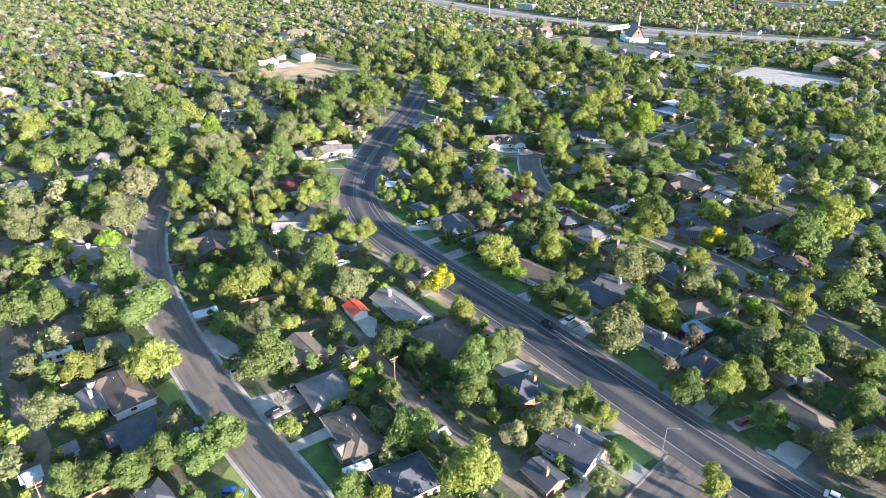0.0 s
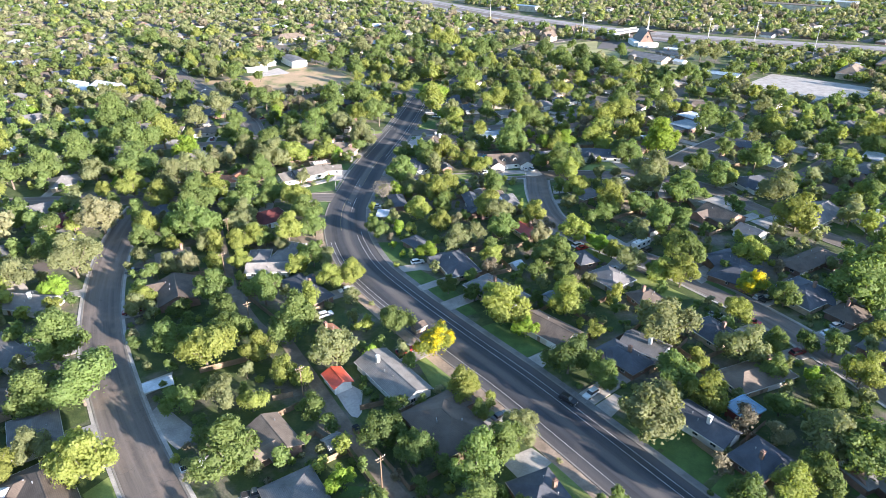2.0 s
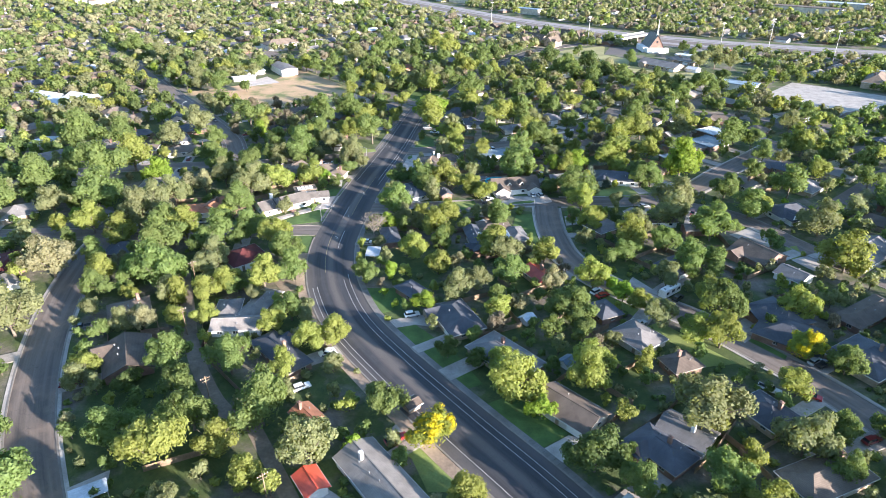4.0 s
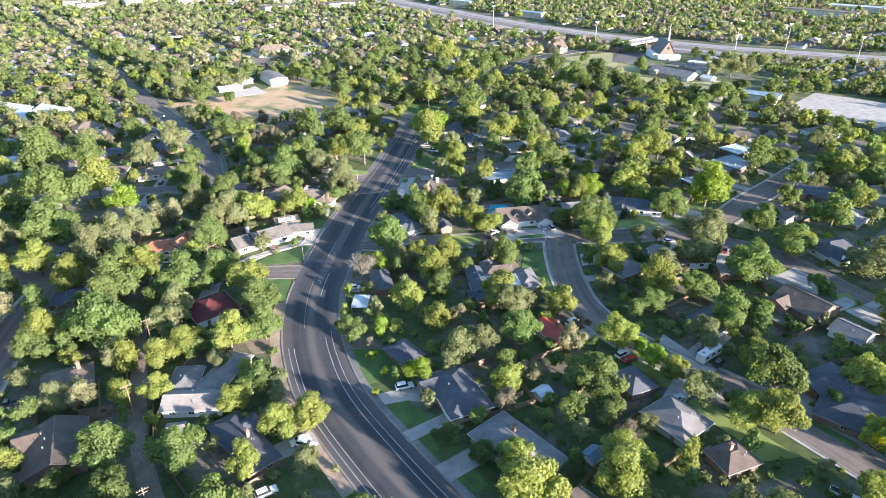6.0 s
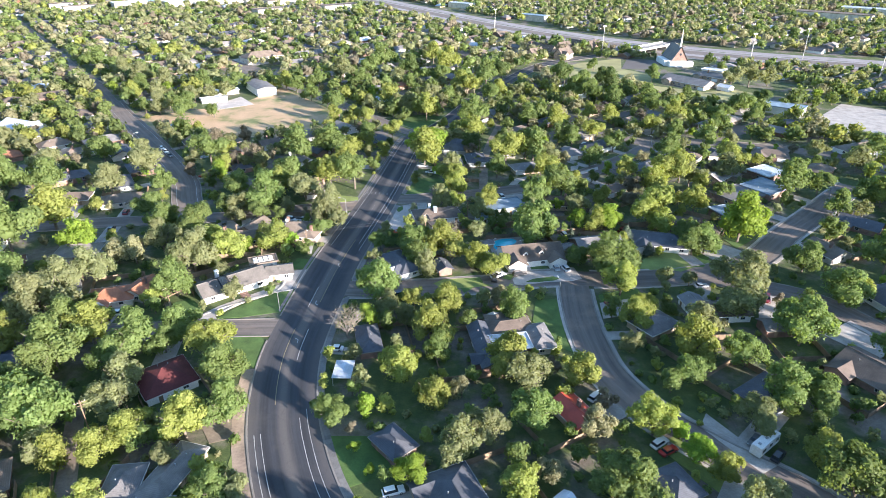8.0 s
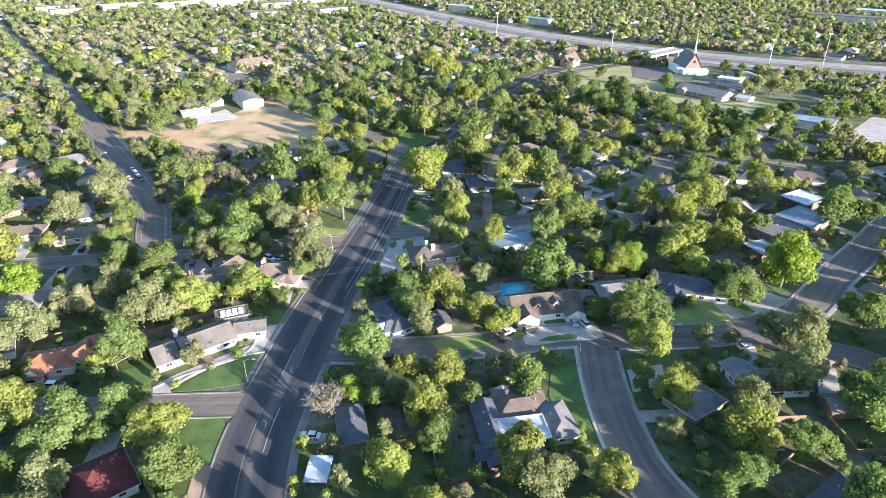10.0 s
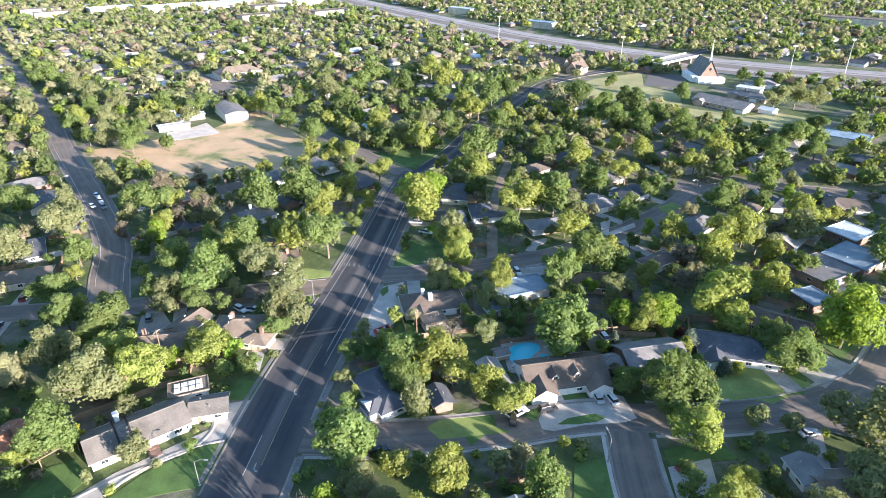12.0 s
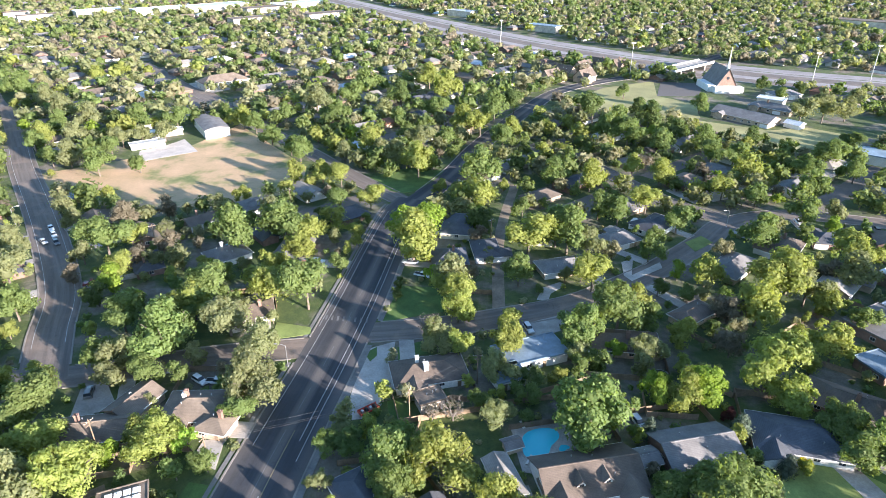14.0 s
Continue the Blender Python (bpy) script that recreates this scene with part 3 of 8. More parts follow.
def house(x, y, L, W, turn, style="hip", roof="gray", wall="brick", eave=2.7, pitch=0.42, name="house", bare=False, wing=None, skylights=0):
    """A single-storey house: L along its own x axis, turned by degrees."""
    r = house_rng
    rise = 0.0 if style == "flat" else pitch * W / 2
    HOUSES.append((x, y, L / 2, W / 2, turn))
    label = "house with a %s %s roof and %s" % (style, ROOF_WORDS[roof], WALL_WORDS[wall])
    if name != "house":
        label = "%s with a %s %s roof and %s" % (name.replace("_", " "), style, ROOF_WORDS[roof], WALL_WORDS[wall])
    t = thing(name, label, name.replace("_", " "), pose(x, y, 0, 0, 0, turn), "" if name == "house" else name.replace("_", " ") + "s")
    part("wall", wall_shape(L, W, eave, rise, style).mesh("wall", WALL[wall]), t)
    part("roof", roof_shape(L, W, eave, rise, style).mesh("roof", ROOF[roof]), t)
    if style != "flat":
        part("ridge_cap", ridge_shape(L, W, eave, rise, style).mesh("ridge_cap", ROOF[roof]), t)
        a, b, e = L / 2 + 0.55, W / 2 + 0.55, eave - 0.55 * rise / (W / 2)
        edges = [(-a, a, -b - .05, -b), (-a, a, b, b + .05)]
        if style == "hip":
            edges += [(-a - .05, -a, -b, b), (a, a + .05, -b, b)]
        for x0, x1, y0, y1 in edges:
            part("gutter", Shape().box(x0, x1, y0, y1, e - .22, e + .02).mesh("gutter", WHITE if wall in ("white", "tan", "stucco") else KERB), t)
    if bare:
        return t
    if wing is None and style != "flat" and L > 12.5 and r.random() < 0.6:
        wing = (r.choice((-1, 1)) * r.uniform(0.2, 0.33), r.choice((-1, -1, 1)))
    if wing:
        ww, wl = min(W * 0.7, r.uniform(5, 6.5)), W / 2 + r.uniform(2.2, 3.6)
        at = pose(wing[0] * L, wing[1] * wl / 2, 0, 0, 0, 90)
        part("wing_wall", wall_shape(wl, ww, eave + 0.01, pitch * ww / 2, "gable").mesh("wing_wall", WALL[wall]), t, "", at)
        part("wing_roof", roof_shape(wl, ww, eave + 0.03, pitch * ww / 2, "gable" if style == "gable" or r.random() < 0.4 else "hip").mesh("wing_roof", ROOF[roof]), t, "", at)
    for side in (-1, 1):
        n = max(2, int(L / 4.5))
        slots = [(i + 0.5) / n * L - L / 2 for i in range(n)]
        door_at = r.randrange(n)
        garage = r.randrange(n) if side == -1 and L > 13 else -1
        for i, u in enumerate(slots):
            m = pose(u, side * (W / 2 + 0.005), 0.95, 0, 0, 0 if side == -1 else 180)
            if i == garage:
                part("garage_door", GARAGE_ME, t, "white panelled garage door", pose(u, side * (W / 2 + 0.005), 0.0, 0, 0, 0))
            elif i == door_at:
                part("door", DOOR_ME, t, "", pose(u, side * (W / 2 + 0.005), 0.0, 0, 0, 0 if side == -1 else 180))
            else:
                part("pane", WIN_PANE, part("window", WIN_FRAME, t, "", m))
    for side in (-1, 1):
        if W > 6:
            part("pane", WIN_PANE, part("window", WIN_FRAME, t, "", pose(side * (L / 2 + 0.005), r.uniform(-.15, .15) * W, 0.95, 0, 0, 90 * side)))
    if style != "flat":
        if r.random() < 0.4:
            part("chimney", CHIMNEY_WHITE if wall == "white" else CHIMNEY_ME, t, "", pose(r.uniform(-0.3, 0.3) * L, r.choice((-1, 1)) * W * 0.12, eave + rise * 0.7))
        for _ in range(r.randrange(1, 4)):
            u, w = r.uniform(-.28, .28) * L, r.uniform(0.12, 0.3) * r.choice((-1, 1)) * W
            part("roof_vent", VENT_ME, t, "", pose(u, w, eave + rise * (1 - abs(w) / (W / 2))))
    else:
        for _k in range(skylights):
            part("skylight", SKY_ME, t, "", pose((_k // 2 + 0.5) / (skylights // 2) * L * 0.8 - L * 0.4, (-1 if _k % 2 else 1) * W * 0.2, eave + 0.3))
        for _ in range(3):
            part("roof_vent", VENT_ME, t, "", pose(r.uniform(-.35, .35) * L, r.uniform(-.35, .35) * W, eave + 0.35))
    return t


def shed(x, y, turn, L=3.2, W=2.6, roof="light", wall="white"):
    house(x, y, L, W, turn, "gable", roof, wall, 2.1, 0.5, "garden_shed", True)


def dumpster(x, y, turn):
    t = thing("dumpster", "brown steel alley dumpster with two lids", "dumpster", pose(x, y, 0, 0, 0, turn), "alley dumpsters")
    part("bin", Shape().box(-1.0, 1.0, -.7, .7, .1, 1.2).mesh("bin", WOOD), t)
    for u in (-.95, .03):
        part("lid", Shape().box(u, u + .92, -.75, .75, 1.2, 1.27).mesh("lid", RUBBER), t)


def cargo_trailer(x, y, turn):
    t = thing("cargo_trailer", "red open trailer loaded with gear beside a driveway", "trailer", pose(x, y, 0.12, 0, 0, turn))
    part("tray", Shape().box(-2.6, 2.6, -1, 1, .5, .62).box(-2.6, 2.6, -1, -.92, .62, 1.15).box(-2.6, 2.6, .92, 1, .62, 1.15).box(-2.6, -2.5, -.92, .92, .62, 1.15).mesh("tray", ROOF["red"]), t)
    for i, u in enumerate((-1.7, -.6, .5, 1.6)):
        part("load", Shape().box(u - .4, u + .4, -.6, .5, .62, 1.3 + .15 * (i % 2), taper=.12).mesh("load", RUBBER if i % 2 else STEEL), t)
    for u in (-.5, .5):
        for w in (-1.05, 1.05):
            part("wheel", Shape().tube((u, w - .1, .35), (u, w + .1, .35), .35, .35, 12).mesh("wheel", RUBBER), t)
    part("hitch", Shape().tube((2.6, -.5, .5), (3.7, 0, .5), .06, .06).tube((2.6, .5, .5), (3.7, 0, .5), .06, .06).mesh("hitch", STEEL), t)


# vehicles
CAR_PAINT = {
    "white": ((0.75, 0.75, 0.74), "white"), "silver": ((0.45, 0.46, 0.47), "silver"), "black": ((0.02, 0.02, 0.022), "black"), "gray": ((0.13, 0.135, 0.14), "dark gray"),
    "red": ((0.45, 0.03, 0.03), "red"), "blue": ((0.02, 0.09, 0.42), "bright blue"), "maroon": ((0.22, 0.03, 0.03), "maroon"),
}
CAR_MESH = {}


def car_meshes(kind, paint):
    key = (kind, paint)
    if key in CAR_MESH:
        return CAR_MESH[key]
    m, n, l, b = nodes_of("car_paint_" + paint)
    b.inputs["Base Color"].default_value, b.inputs["Roughness"].default_value = (*CAR_PAINT[paint][0], 1), 0.28
    b.inputs["Coat Weight"].default_value = 0.6
    length = {"sedan": 4.7, "suv": 4.8, "pickup": 5.7}[kind]
    a, w = length / 2, 0.92
    prof = {
        "sedan": [(-a, .35), (-a, .80), (-a + .2, .92), (a - 1.5, .95), (a - .15, .78), (a, .6), (a, .35)],
        "suv": [(-a, .4), (-a, .95), (-a + .1, 1.05), (a - 1.35, 1.05), (a - .12, .92), (a, .7), (a, .4)],
        "pickup": [(-a, .5), (-a, 1.05), (-a + .1, 1.12), (a - 1.6, 1.12), (a - .12, 1.0), (a, .8), (a, .5)],
    }[kind]
    body = Shape()
    k = len(prof)
    for ins, s in ((0.0, -1), (0.0, 1)):
        body.v += [(x, s * (w - (0.06 if z > 0.75 else 0)), z) for x, z in prof]
    body.f += [tuple(range(k - 1, -1, -1))[::-1], tuple(range(2 * k - 1, k - 1, -1))]
    body.f += [(i, k + i, k + (i + 1) % k, (i + 1) % k) for i in range(k)]
    body.m += [0] * (k + 2)
    cab0, cab1, top, base = {"sedan": (-1.55, 1.0, 1.43, .93), "suv": (-2.2, .95, 1.72, 1.04), "pickup": (-.75, 1.15, 1.80, 1.11)}[kind]
    glass = Shape()
    q = [(cab0, -.84, base), (cab1, -.84, base), (cab1, .84, base), (cab0, .84, base), (cab0 + .25, -.68, top), (cab1 - .65, -.68, top), (cab1 - .65, .68, top), (cab0 + .25, .68, top)]
    glass.v += q
    glass.f += [(3, 2, 1, 0), (4, 5, 6, 7), (0, 1, 5, 4), (1, 2, 6, 5), (2, 3, 7, 6), (3, 0, 4, 7)]
    glass.m += [0] * 6
    roof = Shape().box(cab0 + .22, cab1 - .6, -.70, .70, top - 0.02, top + .05, taper=0.04)
    wheel = Shape().tube((0, -.11, 0), (0, .11, 0), .34, .34, 12).mesh("wheel", RUBBER)
    hub = Shape().tube((0, -.12, 0), (0, .12, 0), .18, .18, 8).mesh("hub_cap", STEEL)
    lamp = Shape().box(-.03, .03, -.2, .2, -.08, .08).mesh("headlight", WHITE)
    bed = None
    if kind == "pickup":
        bed = Shape().box(-a + .12, -.85, -.72, .72, 1.121, 1.125).mesh("load_bed", RUBBER)
    CAR_MESH[key] = (body.mesh("body", m), glass.mesh("cabin_glass", GLASS), roof.mesh("car_roof", m), wheel, hub, lamp, bed, a)
    return CAR_MESH[key]


def car(x, y, turn, kind="suv", paint="white", z=0.1):
    body, glass, roof, wheel, hub, lamp, bed, a = car_meshes(kind, paint)
    t = thing("car" if kind != "pickup" else "pickup_truck", "%s %s parked on the pavement surface" % (CAR_PAINT[paint][1], {"sedan": "sedan car", "suv": "sport utility car", "pickup": "pickup truck"}[kind]), "car" if kind != "pickup" else "truck", pose(x, y, z, 0, 0, turn))
    part("body", body, t)
    part("cabin_glass", glass, t)
    part("car_roof", roof, t)
    if bed:
        part("load_bed", bed, t)
    for u in (-a * .62, a * .62):
        for w in (-.84, .84):
            part("hub_cap", hub, part("wheel", wheel, t, "", pose(u, w, .34)))
    for w in (-.6, .6):
        part("headlight", lamp, t, "", pose(a - .01, w, .68))


def trailer(x, y, turn, length=8.0, stripe=True, z=0.1):
    t = thing("travel_trailer", "white travel trailer parked beside a house", "trailer", pose(x, y, z, 0, 0, turn))
    b = Shape().box(-length / 2, length / 2, -1.25, 1.25, .55, 3.1, taper=0.08)
    part("body", b.mesh("body", WHITE), t)
    for i in range(3):
        part("pane", WIN_PANE, part("window", WIN_FRAME, t, "", pose(-length / 3 + i * length / 3, -1.27, 1.5)))
        part("roof_vent", Shape().box(-.3, .3, -.3, .3, 0, .25).mesh("roof_vent", STEEL), t, "", pose(-length / 3 + i * length / 3, 0, 3.1))
    for u in (-.5, .5):
        for w in (-1.1, 1.1):
            part("wheel", Shape().tube((0, -.12, 0), (0, .12, 0), .35, .35, 12).mesh("wheel", RUBBER), t, "", pose(u, w, .35))
    part("hitch", Shape().tube((length / 2 - .1, -.6, .5), (length / 2 + 1.1, 0, .5), .06, .06).tube((length / 2 - .1, .6, .5), (length / 2 + 1.1, 0, .5), .06, .06).mesh("hitch", STEEL), t)


# street furniture
POLE_ME = Shape().tube((0, 0, -.1), (0, 0, 9.5), .17, .11, 8).mesh("pole", WOOD)
ARM_ME = Shape().box(-1.2, 1.2, -.06, .06, 8.7, 8.85).box(-0.9, 0.9, -.05, .05, 7.9, 8.02).mesh("crossarm", WOOD)
INS_ME = Shape().tube((0, 0, 0), (0, 0, .25), .06, .04, 6).mesh("insulator", WHITE)
TRANS_ME = Shape().tube((0, 0, 0), (0, 0, 1.0), .26, .26, 10).mesh("transformer", STEEL)


def power_pole(x, y, turn, transformer=False):
    t = thing("power_pole", "wooden power pole with crossarms beside an alley", "utility pole", pose(x, y, 0, 0, 0, turn), "power poles along the alleys")
    part("pole", POLE_ME, t)
    part("crossarm", ARM_ME, t)
    for u in (-1.1, -.5, .5, 1.1):
        part("insulator", INS_ME, t, "", pose(u, 0, 8.85))
    if transformer:
        part("transformer", TRANS_ME, t, "", pose(.1, -.4, 7.0))
    return t


def wires(a, b, turn, sag=1.0):
    """Three cables between two poles."""
    t = thing("power_line", "thin sagging power cables between wooden poles", "power line", pose(0, 0, 0))
    for k in (-1.1, -.5, 1.1):
        s = Shape()
        dx, dy = k * math.cos(radians(turn)), k * math.sin(radians(turn))
        p = [Vector((a[0] + dx + (b[0] - a[0]) * i / 8, a[1] + dy + (b[1] - a[1]) * i / 8, 9.1 - sag * 4 * (i / 8) * (1 - i / 8))) for i in range(9)]
        for q in p:
            s.v += [(q[0] - .011, q[1], q[2] - .008), (q[0] + .011, q[1], q[2] - .008), (q[0], q[1], q[2] + .012)]
        s.f += [(3 * i + j, 3 * i + (j + 1) % 3, 3 * i + 3 + (j + 1) % 3, 3 * i + 3 + j) for i in range(8) for j in range(3)]
        s.m += [0] * len(s.f)
        part("cable", s.mesh("cable", CABLE), t)


LAMP_POLE = Shape().tube((0, 0, 0), (0, 0, 6.8), .11, .07, 8).box(-.25, .25, -.25, .25, -0.05, .12).mesh("pole", STEEL)
LAMP_ARM = Shape().tube((0, 0, 6.7), (1.2, 0, 7.3), .05, .05, 6).tube((1.2, 0, 7.3), (2.4, 0, 7.4), .05, .04, 6).mesh("arm", STEEL)
LAMP_HEAD = Shape().box(2.2, 3.0, -.16, .16, 7.3, 7.48, taper=.04).mesh("lamp_head", STEEL)


def street_lamp(x, y, turn):
    t = thing("street_lamp", "gray steel street lamp with a single curved arm", "street lamp", pose(x, y, 0, 0, 0, turn), "street lamps")
    part("pole", LAMP_POLE, t)
    part("arm", LAMP_ARM, t)
    part("lamp_head", LAMP_HEAD, t)


PANEL_ME = Shape().box(-1.2, 1.2, -.012, .012, .06, 1.8).box(-1.2, 1.2, -.05, -.012, .35, .45).box(-1.2, 1.2, -.05, -.012, 1.4, 1.5).mesh("fence_panel", WOOD)
POST_ME = Shape().box(-.05, .05, -.05, .05, -.05, 1.9).mesh("post", WOOD)


def fence(*pts):
    """A board fence from corner to corner, a panel every 2.4 m."""
    t = thing("fence", "weathered wooden board fence round a back yard", "fence", pose(pts[0][0], pts[0][1], 0))
    ox, oy = pts[0]
    for (x0, y0), (x1, y1) in zip(pts, pts[1:]):
        d = math.hypot(x1 - x0, y1 - y0)
        n = max(1, round(d / 2.4))
        a = math.degrees(math.atan2(y1 - y0, x1 - x0))
        for i in range(n):
            k = (i + 0.5) / n
            if far_from_roads(x0 + (x1 - x0) * k, y0 + (y1 - y0) * k) < 1.0:
                continue
            part("fence_panel", PANEL_ME, t, "", pose(x0 + (x1 - x0) * k - ox, y0 + (y1 - y0) * k - oy, 0, 0, 0, a) @ Matrix.Diagonal((d / n / 2.4, 1, 1, 1)))
            k = i / n
            part("post", POST_ME, t, "", pose(x0 + (x1 - x0) * k - ox, y0 + (y1 - y0) * k - oy, 0, 0, 0, a))


# ---- ground and roads ----
g_side = 6000
_s = Shape()
_s.solid([(-g_side, -g_side, 0), (g_side, -g_side, 0), (g_side, g_side, 0), (-g_side, g_side, 0)], 1.0)
tagged(new("ground", _s.mesh("ground", GROUND)), "flat ground of patchy grass and bare dirt", "ground", "", "structure")

main_line, main_at = road("road_main", [(283.5, -186.1), (208.5, -87.1), (135.5, 8.9), (100.5, 55.9), (75.5, 88.8), (60.5, 108.3), (49.5, 122.9), (35.5, 142.4), (20.5, 162.9), (6.2, 180.6), (-11.4, 203.2), (-26.2, 224.6), (-34.4, 243.4), (-38.5, 258.8), (-40.4, 273.9), (-40.3, 287.0), (-38.7, 306.1), (-36.5, 328.1), (-33.0, 350.0), (-29.0, 372.0), (-26.0, 390.0), (-22.5, 414.0), (-18.5, 444.1), (-13.6, 474.0), (-8.6, 488.0)], 16.5, 0.10, ROAD_MAIN, "wide worn asphalt street that bends through the neighbourhood")
north_line, _ = road("road_north", [(-11, 481), (-3, 496), (9, 523), (22, 560), (36, 592), (59, 640), (85, 687), (120, 718), (165, 745), (215, 785), (280, 850)], 11.0, 0.092, ROAD_MAIN, "asphalt street that leads on to the bridge")
park_line, _ = road("road_park", [(-12, 484), (-25, 499), (-41, 518), (-70, 557), (-110, 606), (-139, 646), (-176, 690), (-260, 800)], 9.5, 0.084, ROAD_SIDE, "asphalt side street along the playing field")
west_line, _ = road("road_west", [(-100, 366), (-110, 388), (-122, 415), (-155, 464), (-201, 527), (-225, 562)], 12.0, 0.088, ROAD_SIDE, "wide asphalt street with parked cars")
west2_line, _ = road("road_west", [(-222, 557), (-233, 573), (-275, 633), (-304, 668), (-420, 820), (-560, 1000)], 8.0, 0.07, ROAD_SIDE, "narrower asphalt street shaded by trees")
w2_line, _ = road("road_cross_west", [(-30, 382), (-58, 378), (-74, 374), (-95, 369), (-123, 366), (-150, 362), (-210, 350)], 9.0, 0.076, ROAD_SIDE, "shaded asphalt side street")
crossw_line, _ = road("road_cross_south", [(-40, 291), (-66, 290), (-95, 288), (-130, 286), (-160, 287), (-230, 280)], 8.6, 0.080, ROAD_SIDE, "asphalt side street")
left_line, _ = road("road_left", [(110, -92), (50, -14), (2, 50), (-18, 76), (-32, 94), (-48, 112), (-65, 133), (-80, 153), (-98, 181), (-111, 208), (-121, 236), (-127, 262), (-130, 287)], 10.4, 0.072, ROAD_SIDE, "sunlit brownish asphalt residential street with cracks")
cross1_line, _ = road("road_cross_north", [(-24, 388), (0, 391), (20, 396), (42, 403), (60, 414), (78, 427), (100, 447), (118, 464), (150, 470), (200, 452), (260, 420)], 9.6, 0.068, ROAD_SIDE, "asphalt side street between houses")
fork_line, _ = road("road_fork", [(118, 464), (100, 484), (82, 520), (66, 560)], 9.0, 0.062, ROAD_SIDE, "asphalt side street with concrete drives")
cross2_line, _ = road("road_cross_middle", [(-38, 313), (-10, 313), (17, 316), (38, 320), (60, 319), (86, 322), (112, 332), (135, 354), (156, 373), (190, 405)], 9.8, 0.065, ROAD_SIDE, "asphalt side street in front of houses")
east_line, _ = road("road_east", [(46, 322), (44, 300), (44, 284), (46, 268), (54, 252), (66, 239), (78, 228), (92, 209), (107, 183), (124, 140), (140, 100), (166, 40), (204, -40)], 9.6, 0.058, ROAD_SIDE, "curving asphalt residential street")
fareast_line, _ = road("road_far_east", [(86, 322), (104, 315), (122, 304), (136, 276), (148, 255), (166, 228), (185, 190), (205, 150), (246, 70)], 9.2, 0.055, ROAD_SIDE, "asphalt residential street with concrete drives")
corner_line, _ = road("road_corner", [(66, 108), (52, 96), (34, 78)], 13.0, 0.05, ROAD_SIDE, "asphalt side street mouth")
for _pts, _w in (([(-45, 182), (-36, 168), (-22, 146), (-5, 122), (15, 98), (40, 68)], 3.6), ([(-89, 256), (-80, 235), (-70, 212), (-56, 190), (-45, 182)], 4.2), ([(-140, 165), (-110, 125), (-93, 106), (-80, 88)], 4.0), ([(20, 400), (23, 440), (28, 470), (36, 505)], 4.0)):
    _line, _at = smooth(_pts)
    tagged(new("alley", ribbon_mesh("alley", _line, _at, _w / 2, -_w / 2, 0.03, DIRT)), "unpaved dirt alley between back fences", "alley", "", "structure")
    ROADS.append((_line, _w / 2 - 1.0))
for _line, _w in ((main_line, 16.5), (north_line, 11.0), (park_line, 9.5), (west_line, 12.0), (w2_line, 9.0), (crossw_line, 8.6), (left_line, 10.4), (cross1_line, 9.6), (fork_line, 9.0), (cross2_line, 9.8), (east_line, 9.6), (fareast_line, 9.2), (corner_line, 13.0)):
    for _k in (-1, 1):
        edging("kerb", _line, _k * (_w / 2 + (0.45 if _k > 0 else 0.0)), _k * (_w / 2 + (0.0 if _k > 0 else 0.45)), 0.20, KERB, "pale concrete kerb along a street", "kerb")
for _line, _w in ((left_line, 10.4), (east_line, 9.6), (cross2_line, 9.8)):
    for _k in (-1, 1):
        edging("pavement", _line, _k * (_w / 2 + 0.95) + 0.45, _k * (_w / 2 + 0.95) - 0.45, 0.12, CONCRETE, "narrow concrete pavement beside the kerb", "pavement")

edging("pavement", main_line[main_line[:, 1] > 298], 10.2, 9.2, 0.11, PAVE, "narrow concrete pavement beside the street", "pavement")
edging("verge", main_line[main_line[:, 1] < 272], 11.9, 8.7, 0.085, VERGE, "worn sandy verge beside the street", "ground")


def painted(name, line, at, offset, width, mat, label, dash=None, lo=0.0, hi=1e9, z=0.125):
    s = Shape()
    nn = normals(line)
    for i in range(len(line) - 1):
        if not lo <= line[i][1] < hi or (dash and at[i] % dash > dash * 0.4):
            continue
        a, b = line[i] + nn[i] * offset, line[i + 1] + nn[i + 1] * offset
        na, nb = nn[i] * width / 2, nn[i + 1] * width / 2
        s.face([(*(a - na), z), (*(b - nb), z), (*(b + nb), z), (*(a + na), z)])
    if s.f:
        tagged(new(name, s.mesh(name, mat)), label, "road marking", "", "structure")


for _o, _lo, _hi in ((-3.9, 40, 250), (-5.7, 40, 252), (5.3, 60, 246), (6.8, 196, 247), (6.0, 342, 392), (5.9, 392, 472), (7.6, 388, 472), (-3.9, 346, 472), (-5.4, 340, 472)):
    painted("road_marking", main_line, main_at, _o, 0.15, PAINT_WHITE, "worn white edge line painted on the street", None, _lo, _hi)
for _o, _lo, _hi in ((1.4, 300, 312), (-2.1, 274, 288)):
    painted("road_marking", main_line, main_at, _o, 0.16, PAINT_WHITE, "white line of a turning lane", None, _lo, _hi)
painted("road_marking", main_line, main_at, 1.9, 0.18, PAINT_YELLOW, "worn yellow line of a turning lane", None, 256, 287)
painted("road_marking", main_line, main_at, -1.6, 0.18, PAINT_YELLOW, "worn yellow line of a turning lane", None, 302, 347)
painted("road_marking", main_line, main_at, 0.5, 0.16, PAINT_FAINT, "worn faint yellow centre line", None, 316, 347)
painted("road_marking", main_line, main_at, 0.2, 0.16, PAINT_FAINT, "worn faint centre line", 18.0, 347, 470)


